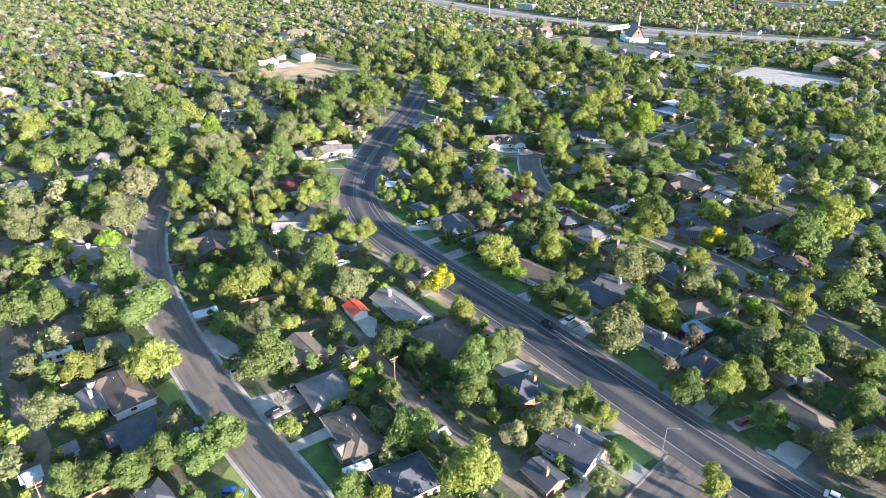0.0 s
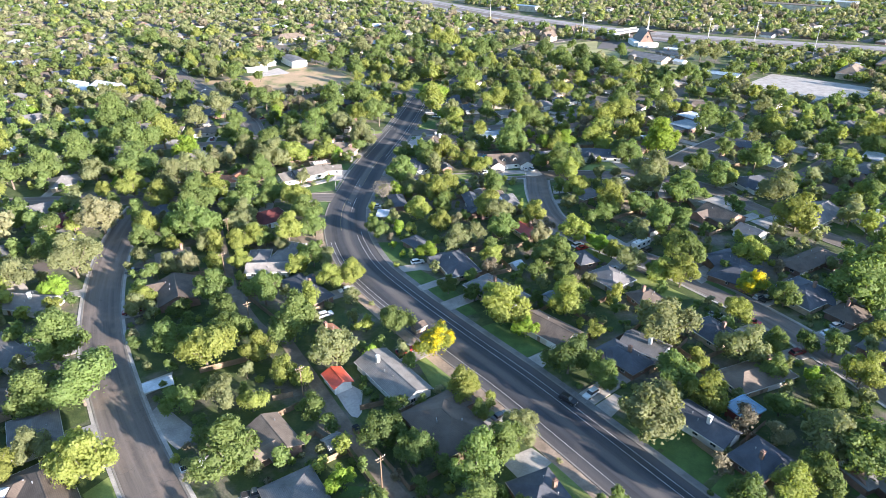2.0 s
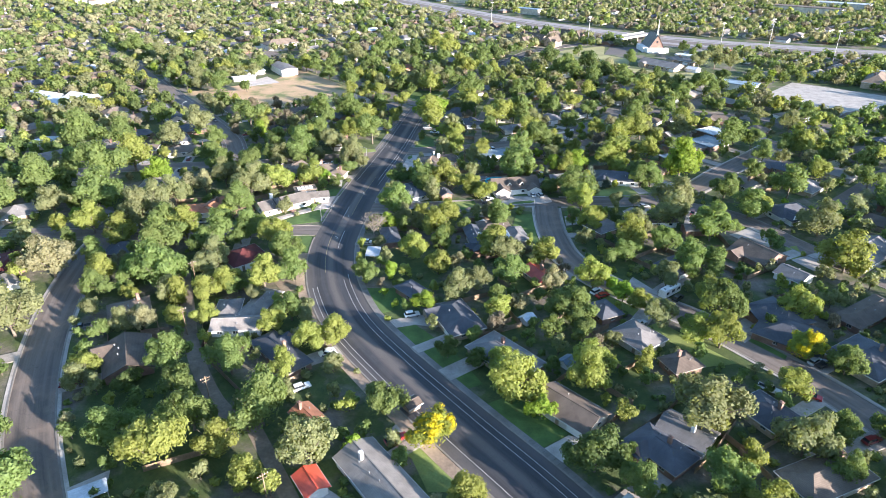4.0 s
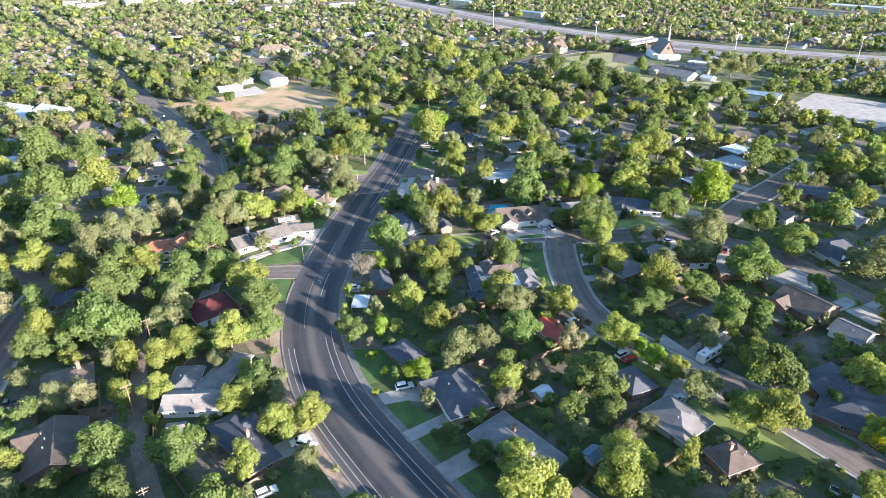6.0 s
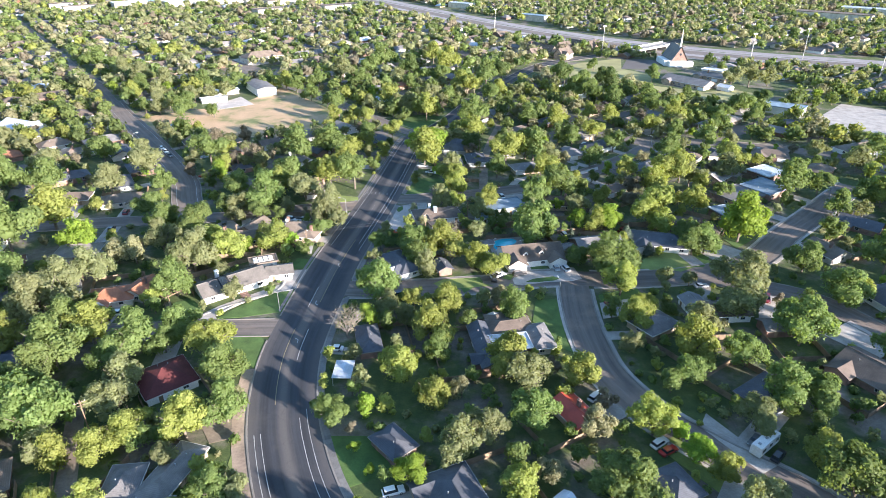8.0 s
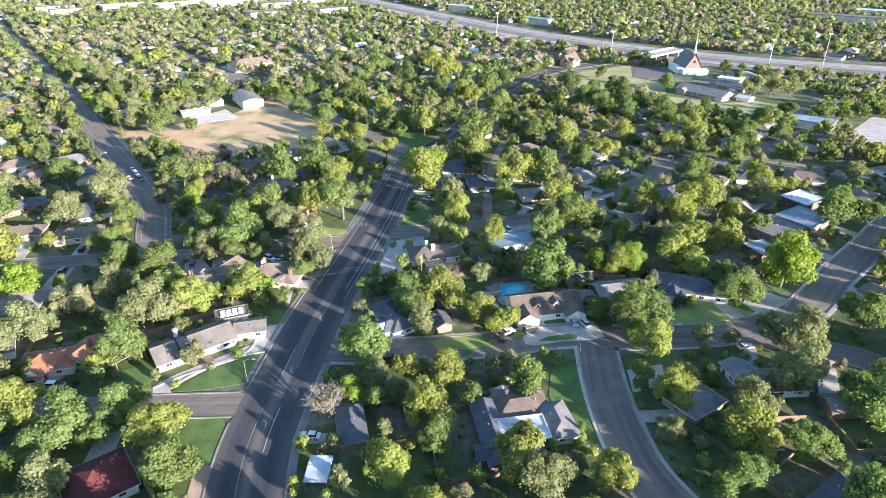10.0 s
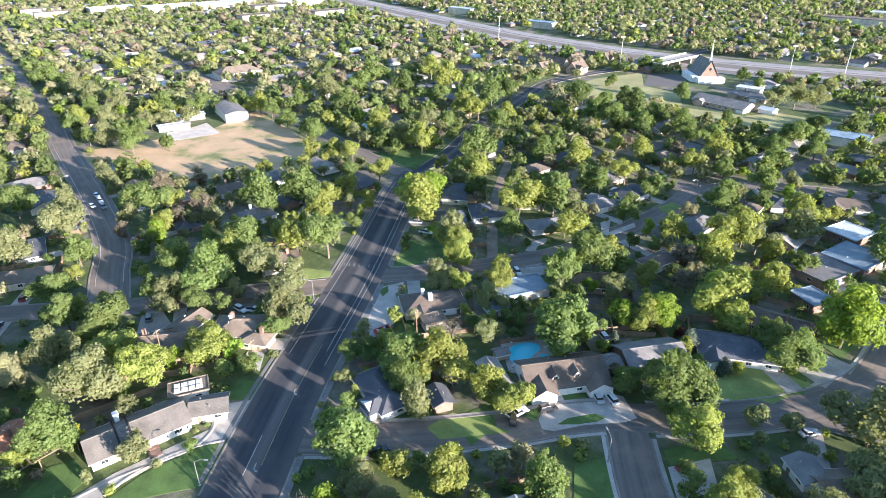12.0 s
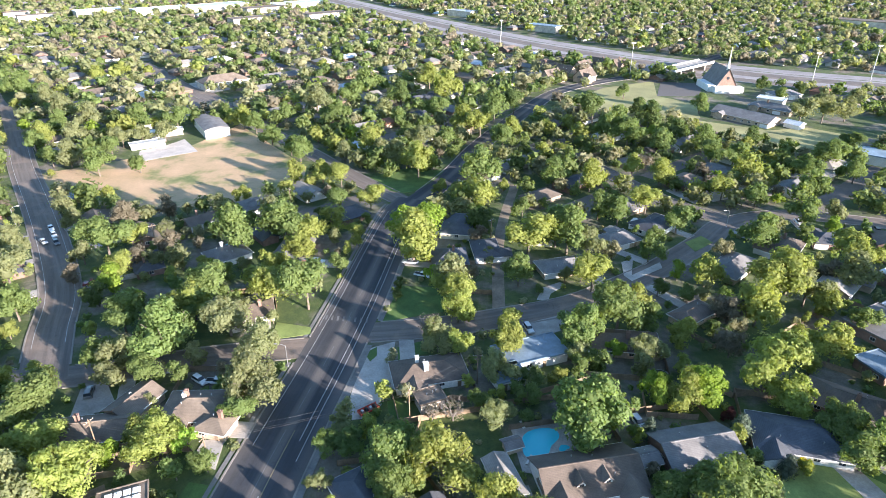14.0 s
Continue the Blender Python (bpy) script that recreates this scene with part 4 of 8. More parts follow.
def turn_arrow(x, y, turn):
    s = Shape()
    m = pose(x, y, 0.127, 0, 0, turn)
    for pts in (((-.12, -1.4), (.12, -1.4), (.12, .2), (-.12, .2)), ((-.12, .2), (.12, .2), (-.5, .9), (-.62, .7)), ((-.95, .45), (-.35, 1.05), (-1.0, 1.15))):
        s.face([m @ Vector((u, w, 0)) for u, w in pts])
    tagged(new("road_marking", s.mesh("road_marking", PAINT_WHITE)), "white turn arrow painted on the street", "road marking", "", "structure")


turn_arrow(-40.0, 284.0, 0)
turn_arrow(-38.6, 304.0, 176)
turn_arrow(-35.2, 329.0, 172)
painted("road_marking", west_line, np.arange(len(west_line)) * 3.0, -4.2, 0.15, PAINT_WHITE, "white edge line", None, 380, 700, 0.112)
painted("road_marking", west_line, np.arange(len(west_line)) * 3.0, 4.2, 0.15, PAINT_WHITE, "white edge line", None, 380, 700, 0.112)
_s = Shape()
for _i in range(9):
    _a = Vector((-34 + _i * 1.75, 396 - _i * 0.25 + 0.6, 0.127))
    _s.face([_a + Vector(v) for v in ((0, -1.2, 0), (0.6, -1.2, 0), (0.6, 1.2, 0), (0, 1.2, 0))])
tagged(new("road_marking", _s.mesh("road_marking", PAINT_FAINT)), "worn faint striped pedestrian crossing", "road marking", "", "structure")
# slabs of the pavement on the east side of the main street
pavement = tagged(new("pavement"), "concrete slab pavement along the main street", "pavement", "", "structure")
_nn = normals(main_line)
_dist = np.arange(60, main_at[-1] - 20, 1.5)
SLAB_ME = Shape().box(-.73, .73, -.75, .75, -.05, .16).mesh("slab", PAVE)
for _d in _dist:
    _p = np.array([np.interp(_d, main_at, (main_line - _nn * 9.5)[:, k]) for k in (0, 1)])
    _q = np.array([np.interp(_d + 1, main_at, (main_line - _nn * 9.5)[:, k]) for k in (0, 1)])
    if far_from_roads(_p[0], _p[1], main_line) > 0.8:
        part("slab", SLAB_ME, pavement, "", pose(_p[0], _p[1], 0, 0, 0, math.degrees(math.atan2(_q[1] - _p[1], _q[0] - _p[0]))))


# ---- yards and drives ----
patch("driveway", [(-37.6, 107.0), (-28.6, 113.6), (-26.1, 110.8), (-36.1, 104.3)], 0.025, CONCRETE, "pale concrete driveway slab", "driveway")
patch("driveway", [(-49.3, 124.1), (-44.8, 117.9), (-37.2, 125.3), (-39.9, 127.9)], 0.027, CONCRETE, "pale concrete driveway slab", "driveway")
patch("driveway", [(-79.6, 163.2), (-72.8, 168.4), (-71.2, 163.5), (-76.9, 158.2)], 0.028, CONCRETE, "pale concrete driveway slab", "driveway")
patch("driveway", [(-73.1, 150.0), (-70.9, 155.8), (-56.6, 144.5), (-60.8, 140.1)], 0.030, CONCRETE, "pale concrete driveway slab", "driveway")
patch("driveway", [(-66.8, 124.0), (-62.0, 118.8), (-57.7, 119.9), (-63.9, 126.2)], 0.031, CONCRETE, "pale concrete driveway slab", "driveway")
patch("driveway", [(13.5, 137.1), (18.3, 130.0), (25.2, 136.7), (21.0, 141.0)], 0.033, CONCRETE, "pale concrete driveway slab", "driveway")
patch("driveway", [(74.4, 106.2), (77.7, 99.5), (85.9, 106.2), (82.1, 109.8)], 0.035, CONCRETE, "pale concrete driveway slab", "driveway")
patch("driveway", [(36.7, 153.4), (39.5, 148.6), (48.1, 157.6), (44.8, 160.0)], 0.036, CONCRETE, "pale concrete driveway slab", "driveway")
patch("driveway", [(63.3, 121.0), (65.8, 117.3), (70.2, 121.4), (67.5, 125.7)], 0.038, CONCRETE, "pale concrete driveway slab", "driveway")
patch("driveway", [(-25.3, 157.5), (-20.0, 152.5), (-20.3, 160.6), (-24.7, 163.8)], 0.039, CONCRETE, "pale concrete driveway slab", "driveway")
patch("driveway", [(24.3, 92.4), (31.7, 99.3), (33.2, 96.2), (28.2, 90.7)], 0.041, CONCRETE, "pale concrete driveway slab", "driveway")
patch("driveway", [(-27.2, 159.7), (-24.4, 162.8), (-21.9, 159.7), (-19.9, 155.1), (-19.7, 152.5), (-20.5, 150.8), (-22.1, 151.3), (-24.1, 154.2)], 0.043, PALE_SLAB, "rounded pale concrete apron before a garage", "driveway")
patch("lawn", [(-7.2, 174.0), (2.1, 172.3), (3.2, 162.3), (-2.4, 162.3)], 0.039, LAWN_DRY_SUNLIT, "sunlit yellowish-green lawn", "lawn")
patch("lawn", [(45.6, 147.8), (49.4, 139.8), (54.6, 144.5), (50.4, 150.6)], 0.041, LAWN, "mown green lawn", "lawn")
patch("lawn", [(49.8, 138.6), (55.9, 129.7), (65.0, 136.9), (58.4, 146.4)], 0.042, LAWN, "mown green lawn", "lawn")
patch("lawn", [(57.5, 128.6), (60.5, 124.6), (69.1, 134.5), (65.6, 136.1)], 0.044, LAWN, "mown green lawn", "lawn")
patch("lawn", [(68.7, 118.4), (77.1, 106.2), (82.2, 111.2), (74.2, 121.5)], 0.046, LAWN, "mown green lawn", "lawn")
patch("lawn", [(87.4, 128.0), (99.9, 121.2), (106.5, 127.7), (95.3, 135.1)], 0.047, LAWN, "mown green lawn", "lawn")
patch("lawn", [(-76.1, 127.3), (-69.2, 120.8), (-64.1, 124.7), (-71.4, 134.3)], 0.049, LAWN_DRY_SUNLIT, "sunlit yellowish-green lawn", "lawn")
patch("lawn", [(-49.4, 95.6), (-41.1, 92.3), (-42.6, 97.4), (-47.8, 102.3)], 0.050, LAWN_DRY_SUNLIT, "sunlit yellowish-green lawn", "lawn")
patch("lawn", [(-33.8, 105.7), (-23.7, 95.7), (-21.0, 105.4), (-28.5, 109.3)], 0.052, LAWN, "mown green lawn", "lawn")
patch("lawn", [(24.1, 134.2), (36.0, 124.1), (41.0, 125.6), (28.4, 137.2)], 0.054, LAWN, "mown green lawn", "lawn")
patch("lawn", [(40.6, 107.4), (48.0, 105.7), (50.9, 107.8), (44.8, 113.3)], 0.055, LAWN_DRY_SUNLIT, "sunlit yellowish-green lawn", "lawn")
patch("lawn", [(-23.7, 123.1), (-13.7, 124.9), (-12.5, 129.4), (-20.0, 129.8)], 0.057, LAWN, "mown green lawn", "lawn")
patch("lawn", [(-13.9, 222.4), (-7.5, 224.9), (3.4, 212.6), (11.3, 197.5), (5.6, 194.8), (-3.5, 205.0)], 0.058, LAWN, "mown green lawn", "lawn")
patch("lawn", [(11.7, 189.7), (23.9, 174.9), (30.3, 179.3), (19.9, 194.0)], 0.060, LAWN, "mown green lawn", "lawn")
patch("driveway", [(24.1, 174.7), (27.8, 170.5), (33.4, 177.9), (30.6, 179.0)], 0.067, CONCRETE, "pale concrete driveway slab", "driveway")
patch("lawn", [(-7.8, 172.9), (2.8, 164.5), (4.5, 168.8), (-5.1, 178.3)], 0.063, LAWN_DRY_SUNLIT, "sunlit yellowish-green lawn", "lawn")
patch("lawn", [(11.4, 151.8), (21.6, 143.5), (24.8, 147.1), (14.4, 156.8)], 0.065, LAWN_DRY_SUNLIT, "sunlit yellowish-green lawn", "lawn")
patch("driveway", [(-13.2, 178.3), (-8.7, 176.1), (-5.2, 180.5), (-10.5, 182.8)], 0.071, CONCRETE, "pale concrete driveway slab", "driveway")
patch("lawn", [(-25.6, 246.2), (-18.9, 231.0), (-9.3, 234.8), (-13.1, 246.2)], 0.068, LAWN, "mown green lawn", "lawn")
patch("driveway", [(-16.8, 227.0), (-2.8, 231.0), (2.4, 226.0), (-1.2, 223.5), (-7.4, 224.9), (-13.7, 223.2)], 0.075, CONCRETE, "pale concrete driveway slab", "driveway")
patch("dirt_yard", [(-57.1, 251.1), (-45.1, 252.2), (-43.5, 246.7), (-52.1, 243.8)], 0.073, DIRT, "bare reddish dirt yard", "dirt")
patch("lawn", [(-46.2, 244.2), (-41.8, 237.4), (-40.5, 231.0), (-45.9, 237.4)], 0.073, LAWN_DRY_SUNLIT, "sunlit yellowish-green lawn", "lawn")
patch("lawn", [(50.4, 243.1), (60.5, 228.6), (64.7, 231.9), (55.8, 246.2)], 0.074, LAWN_DRY_SUNLIT, "sunlit yellowish-green lawn", "lawn")
patch("lawn", [(61.3, 223.2), (70.6, 211.0), (74.9, 215.7), (66.6, 226.6)], 0.076, LAWN_DRY_SUNLIT, "sunlit yellowish-green lawn", "lawn")
patch("lawn", [(69.9, 209.5), (72.5, 204.6), (81.9, 206.1), (75.7, 214.0)], 0.078, LAWN_DRY_SUNLIT, "sunlit yellowish-green lawn", "lawn")
patch("driveway", [(66.0, 253.8), (75.3, 237.0), (71.2, 234.8), (62.9, 249.2)], 0.084, CONCRETE, "pale concrete driveway slab", "driveway")
patch("driveway", [(85.7, 221.0), (88.1, 215.7), (95.2, 221.0), (90.5, 225.1)], 0.086, CONCRETE, "pale concrete driveway slab", "driveway")
patch("lawn", [(89.0, 217.4), (96.0, 207.9), (102.2, 216.0), (94.7, 222.8)], 0.082, LAWN, "mown green lawn", "lawn")
patch("lawn", [(8.7, 310.3), (15.2, 317.0), (13.4, 324.1), (4.7, 319.3)], 0.084, LAWN, "mown green lawn", "lawn")
patch("lawn", [(71.5, 331.6), (83.7, 324.1), (97.1, 331.6), (87.3, 339.5)], 0.086, LAWN_DRY_SUNLIT, "sunlit yellowish-green lawn", "lawn")
patch("lawn", [(-85.1, 295.1), (-75.7, 295.4), (-73.4, 301.1), (-78.6, 306.6), (-83.4, 304.4)], 0.087, LAWN, "mown green lawn", "lawn")
patch("driveway", [(-75.3, 294.7), (-68.3, 302.6), (-61.7, 308.1), (-52.1, 315.9), (-52.9, 324.2), (-44.5, 326.1), (-45.2, 313.9), (-51.6, 311.3), (-61.1, 304.5), (-68.1, 297.0), (-66.7, 294.8)], 0.094, CONCRETE, "pale concrete driveway slab", "driveway")
patch("lawn", [(-67.1, 295.2), (-61.9, 302.6), (-51.9, 310.9), (-46.1, 311.8), (-48.1, 299.2), (-58.9, 296.2)], 0.090, LAWN, "mown green lawn", "lawn")
patch("lawn", [(-65.5, 286.0), (-51.6, 286.8), (-49.6, 283.5), (-48.4, 271.0), (-56.1, 275.2)], 0.092, LAWN, "mown green lawn", "lawn")
patch("lawn", [(-52.2, 325.8), (-45.3, 326.1), (-43.2, 332.6), (-50.6, 334.1)], 0.094, LAWN, "mown green lawn", "lawn")
patch("lawn", [(31.3, 305.5), (38.1, 306.6), (37.3, 283.4), (38.2, 278.2), (30.8, 283.1), (28.8, 293.9)], 0.095, LAWN, "mown green lawn", "lawn")
patch("lawn", [(68.1, 326.7), (85.2, 325.0), (97.2, 331.2), (94.2, 338.3), (79.3, 339.9)], 0.097, LAWN_DRY_SUNLIT, "sunlit yellowish-green lawn", "lawn")
patch("driveway", [(96.4, 341.5), (98.6, 330.6), (109.0, 336.5), (101.5, 343.1)], 0.103, CONCRETE, "pale concrete driveway slab", "driveway")
patch("lawn", [(107.9, 352.9), (110.5, 341.8), (120.1, 349.4), (117.2, 356.8)], 0.100, LAWN, "mown green lawn", "lawn")
patch("driveway", [(25.2, 318.9), (26.6, 321.7), (30.5, 324.4), (36.9, 324.6), (43.2, 328.6), (47.5, 327.1), (48.8, 319.3), (45.3, 317.9), (35.5, 317.0), (28.2, 315.0), (25.6, 315.7)], 0.107, CONCRETE, "pale concrete drive with a turning loop", "driveway")
patch("lawn", [(29.4, 317.2), (32.2, 319.3), (39.3, 321.0), (41.4, 319.5), (39.0, 318.1), (34.1, 317.2)], 0.115, LAWN, "grass island inside a turning loop", "lawn")
patch("lawn", [(21.9, 319.8), (24.1, 326.6), (29.4, 328.7), (29.6, 324.6), (26.2, 322.2), (24.5, 318.4)], 0.112, LAWN, "mown green front lawn", "lawn")
patch("lawn", [(32.2, 327.9), (37.5, 329.2), (38.4, 325.6), (32.9, 324.4)], 0.113, LAWN, "mown green front lawn", "lawn")
patch("garden_walk", [(30.0, 328.7), (32.1, 329.2), (32.6, 324.6), (30.6, 324.1)], 0.111, PALE_SLAB, "pale straight garden walk", "pavement")
patch("lawn", [(75.4, 334.2), (84.7, 338.3), (90.6, 337.7), (97.2, 331.1), (87.3, 327.5), (73.4, 325.3)], 0.126, LAWN_DRY_SUNLIT, "bright sunlit front lawn", "lawn")
patch("driveway", [(95.0, 339.2), (103.2, 344.2), (108.9, 337.1), (99.8, 330.1)], 0.129, CONCRETE, "pale concrete driveway slab", "driveway")
patch("lawn", [(21.6, 132.8), (25.2, 136.7), (32.2, 127.8), (44.7, 111.8), (40.8, 111.1), (35.8, 116.2), (31.3, 122.3)], 0.066, LAWN_DRY_SUNLIT, "sunlit front lawn beside the verge", "lawn")
patch("lawn", [(40.7, 110.3), (44.4, 111.8), (50.2, 106.4), (48.9, 104.3), (38.8, 97.7), (36.9, 102.6)], 0.069, LAWN_DRY_SUNLIT, "sunlit corner lawn", "lawn")
patch("garden_walk", [(37.7, 112.4), (38.1, 111.1), (42.4, 111.8), (45.6, 112.2), (45.2, 113.2), (41.9, 112.8)], 0.074, CONCRETE, "narrow concrete garden walk", "pavement")
patch("lawn", [(52.9, 154.0), (57.8, 150.0), (65.2, 137.4), (60.7, 133.0), (45.1, 145.6)], 0.070, LAWN, "mown green lawn before a white house", "lawn")
patch("lawn", [(-1.5, 316.3), (4.7, 321.4), (18.4, 314.8), (1.6, 312.4)], 0.103, LAWN_DRY_SUNLIT, "sunlit yellowish-green lawn", "lawn")
patch("driveway", [(51.3, 304.1), (61.4, 306.6), (59.9, 297.8), (50.4, 295.1)], 0.110, CONCRETE, "pale concrete driveway slab", "driveway")
patch("lawn", [(51.8, 308.8), (65.3, 313.8), (67.5, 306.3), (52.1, 304.6)], 0.106, LAWN, "mown green lawn", "lawn")
patch("dirt_yard", [(49.6, 321.1), (61.6, 326.7), (61.4, 319.8), (50.0, 316.2)], 0.110, DIRT, "bare reddish dirt yard", "dirt")
patch("driveway", [(-21.0, 352.0), (-19.0, 374.6), (-17.3, 380.9), (-10.5, 384.1), (-11.0, 373.9), (-9.5, 363.5), (-16.5, 353.0)], 0.115, CONCRETE, "pale concrete driveway slab", "driveway")
patch("lawn", [(-18.6, 378.6), (-15.5, 381.5), (-15.1, 377.6), (-16.7, 374.9)], 0.141, LAWN, "small green planted island", "lawn")
patch("lawn", [(-9.8, 381.2), (-3.3, 384.1), (-1.3, 378.6), (-9.1, 374.8)], 0.113, LAWN, "mown green lawn", "lawn")
patch("lawn", [(-10.9, 359.1), (-6.1, 360.3), (-4.8, 353.3), (-9.7, 352.2)], 0.114, LAWN, "mown green lawn", "lawn")
patch("lawn", [(-15.0, 393.8), (-11.2, 415.1), (0.4, 413.6), (5.7, 400.1), (-11.2, 395.2)], 0.116, LAWN, "mown green lawn", "lawn")
patch("lawn", [(-10.5, 428.5), (-8.3, 446.3), (-3.7, 446.3), (-4.3, 430.5)], 0.118, LAWN, "mown green lawn", "lawn")
patch("lawn", [(-46.3, 393.9), (-35.7, 391.2), (-35.1, 387.8), (-45.8, 385.1)], 0.119, LAWN_DRY_SUNLIT, "sunlit yellowish-green lawn", "lawn")
patch("driveway", [(32.4, 406.2), (35.2, 413.4), (41.4, 417.0), (43.3, 415.2), (37.4, 409.9), (35.9, 405.5)], 0.126, CONCRETE, "pale concrete driveway slab", "driveway")
patch("driveway", [(29.0, 393.6), (37.1, 396.9), (37.0, 389.2), (28.7, 385.0)], 0.127, CONCRETE, "pale concrete driveway slab", "driveway")
patch("lawn", [(76.1, 327.6), (82.1, 336.9), (100.3, 338.8), (93.1, 327.6)], 0.124, LAWN, "mown green lawn", "lawn")
patch("driveway", [(18.6, 347.5), (29.6, 351.3), (30.3, 342.4), (24.0, 335.8), (19.9, 336.6)], 0.131, CONCRETE, "pale concrete driveway slab", "driveway")
patch("driveway", [(135.1, 502.6), (150.5, 511.1), (150.6, 492.4), (136.3, 488.0)], 0.132, CONCRETE, "pale concrete driveway slab", "driveway")
patch("driveway", [(117.3, 492.6), (136.6, 506.1), (126.5, 488.1), (118.3, 484.4)], 0.134, CONCRETE, "pale concrete driveway slab", "driveway")
patch("driveway", [(-88.9, 364.3), (-83.5, 366.6), (-76.1, 356.8), (-86.1, 353.5)], 0.135, CONCRETE, "pale concrete driveway slab", "driveway")
patch("driveway", [(-52.3, 340.7), (-51.7, 346.2), (-46.9, 346.2), (-46.2, 337.4)], 0.137, CONCRETE, "pale concrete driveway slab", "driveway")


patch("driveway", [(112.8, 286.7), (124.9, 294.2), (129.8, 281.2), (121.0, 274.3)], 0.138, CONCRETE, "wide pale concrete drive before a brick house", "driveway")
patch("driveway", [(126.7, 266.2), (139.8, 272.3), (142.7, 263.4), (130.8, 257.7)], 0.140, CONCRETE, "pale concrete driveway slab", "driveway")
patch("driveway", [(153.2, 264.4), (163.4, 277.5), (172.5, 277.6), (160.1, 262.5), (154.4, 260.1)], 0.142, CONCRETE, "broad pale concrete yard before a garage", "driveway")
patch("lawn", [(156.3, 263.4), (171.5, 276.0), (182.8, 272.4), (166.0, 253.3)], 0.144, LAWN, "mown green corner lawn", "lawn")
patch("lawn", [(129.0, 275.8), (134.2, 277.4), (132.5, 269.2), (126.7, 266.2)], 0.146, LAWN_DRY_SUNLIT, "sunlit strip of lawn beside a street", "lawn")
patch("driveway", [(102.2, 497.3), (116.2, 508.4), (123.0, 492.6), (109.7, 482.0)], 0.148, PALE_SLAB, "bright concrete drive with a small island", "driveway")
patch("lawn", [(108.3, 495.3), (113.2, 497.3), (115.8, 492.0), (110.4, 489.4)], 0.150, LAWN, "small grass island in a drive", "lawn")
patch("driveway", [(65.3, 430.6), (70.1, 433.5), (66.4, 421.4), (78.7, 430.5), (78.2, 426.4), (65.4, 417.6), (63.7, 421.4)], 0.152, CONCRETE, "pale concrete drive curving to a street", "driveway")
patch("lawn", [(92.8, 445.8), (100.8, 451.5), (103.2, 445.8), (93.9, 438.5)], 0.154, LAWN_DRY_SUNLIT, "sunlit front lawn", "lawn")
patch("lawn", [(-31.0, 514.4), (-20.4, 497.6), (-17.0, 496.0), (-12.0, 495.8), (-8.6, 498.0), (-0.5, 511.6), (4, 524), (-14, 528)], 0.121, LAWN, "corner lawn between two streets", "lawn")


for _pts in ([(-74.4, 294.8), (-69.4, 299.4), (-64.8, 302.9), (-58.5, 306.6), (-53.6, 310.2), (-51.4, 315.6), (-51.9, 319.4)], [(-67.6, 296.6), (-64.6, 301.6), (-60.4, 306.0), (-54.4, 309.9), (-47.6, 312.2)]):
    _line, _at = smooth(_pts, 1.5)
    tagged(new("kerb", ribbon_mesh("kerb", _line, _at, 0.22, -0.22, 0.24, PALE_SLAB)), "white kerb along a curving drive", "kerb", "", "structure")


# ---- houses ----
house(-21.1, 110.1, 16.2, 8.0, -54, "hip", "brown", "tan")
house(-30.0, 124.9, 11.5, 10.8, -56, "hip", "gray", "brick")
house(-8.0, 95.9, 11.7, 9.7, 30, "hip", "slate", "tan")
house(-12.8, 164.2, 20.9, 9.3, -52, "gable", "light", "white", wing=False)
house(1.3, 146.6, 17.3, 13.3, -53, "hip", "brown", "brick")
house(-38.5, 142.3, 12.7, 6.9, -50, "gable", "tan", "brick")
house(-82.4, 125.8, 18.5, 9.5, -49, "hip", "brown", "white")
house(-87.9, 119.6, 9.9, 4.5, -48, "gable", "gray", "white")
house(-69.6, 107.8, 15.8, 8.7, -49, "hip", "slate", "brick")
house(-60.1, 91.2, 7.1, 4.5, -41, "hip", "slate", "brick")
house(-122.8, 175.1, 19.2, 6.8, -34, "hip", "gray", "white")
house(-110.4, 152.4, 9.7, 5.5, -52, "gable", "brown", "tan")
house(30.4, 106.2, 12.0, 11.4, -43, "gable", "slate", "white")
house(22.2, 97.2, 7.1, 5.7, -53, "gable", "slate", "brick")
house(20.8, 126.0, 9.5, 9.5, 24, "hip", "slate", "brick")
house(62.9, 146.6, 13.7, 7.7, -52, "gable", "slate", "white", wing=False)
house(71.1, 135.8, 10.5, 7.9, 32, "hip", "slate", "brick")
garage_house = house(88.0, 116.4, 15.0, 8.4, -57, "hip", "tan", "brick", wing=False)
part("garage_door", GARAGE_ME, garage_house, "white panelled garage door", pose(4.4, -4.21, 0))
house(100.7, 107.1, 8.1, 7.4, 23, "hip", "tan", "tan")
house(31.8, 186.0, 15.7, 9.7, -46, "gable", "brown", "stucco")
house(50.2, 172.6, 12.8, 8.3, -54, "hip", "slate", "brick")
house(57.8, 178.0, 11.2, 7.9, -43, "gable", "gray", "white")
house(79.6, 184.8, 10.9, 9.7, -61, "hip", "slate", "tan")
house(125.3, 194.8, 11.5, 8.3, 32, "hip", "brown", "brick")
house(140.3, 190.1, 11.1, 8.7, 30, "hip", "slate", "brick")
house(-128.4, 200.1, 13.9, 10.4, -8, "gable", "light", "white")
house(-85.5, 206.4, 15.6, 11.7, -64, "gable", "brown", "brick")
red_garage = house(-27.2, 163.1, 6.4, 4.8, -55, "gable", "red", "white", bare=True, wing=False)
part("garage_door", GARAGE_ME, red_garage, "white panelled garage door", pose(3.21, 0, 0, 0, 0, 90) @ Matrix.Diagonal((0.7, 1, 1, 1)))
house(-32.2, 183.5, 6.2, 4.9, -47, "gable", "terra", "brick")
house(74.2, 151.2, 6.4, 5.4, 30, "flat", "sky", "red", 3.0)
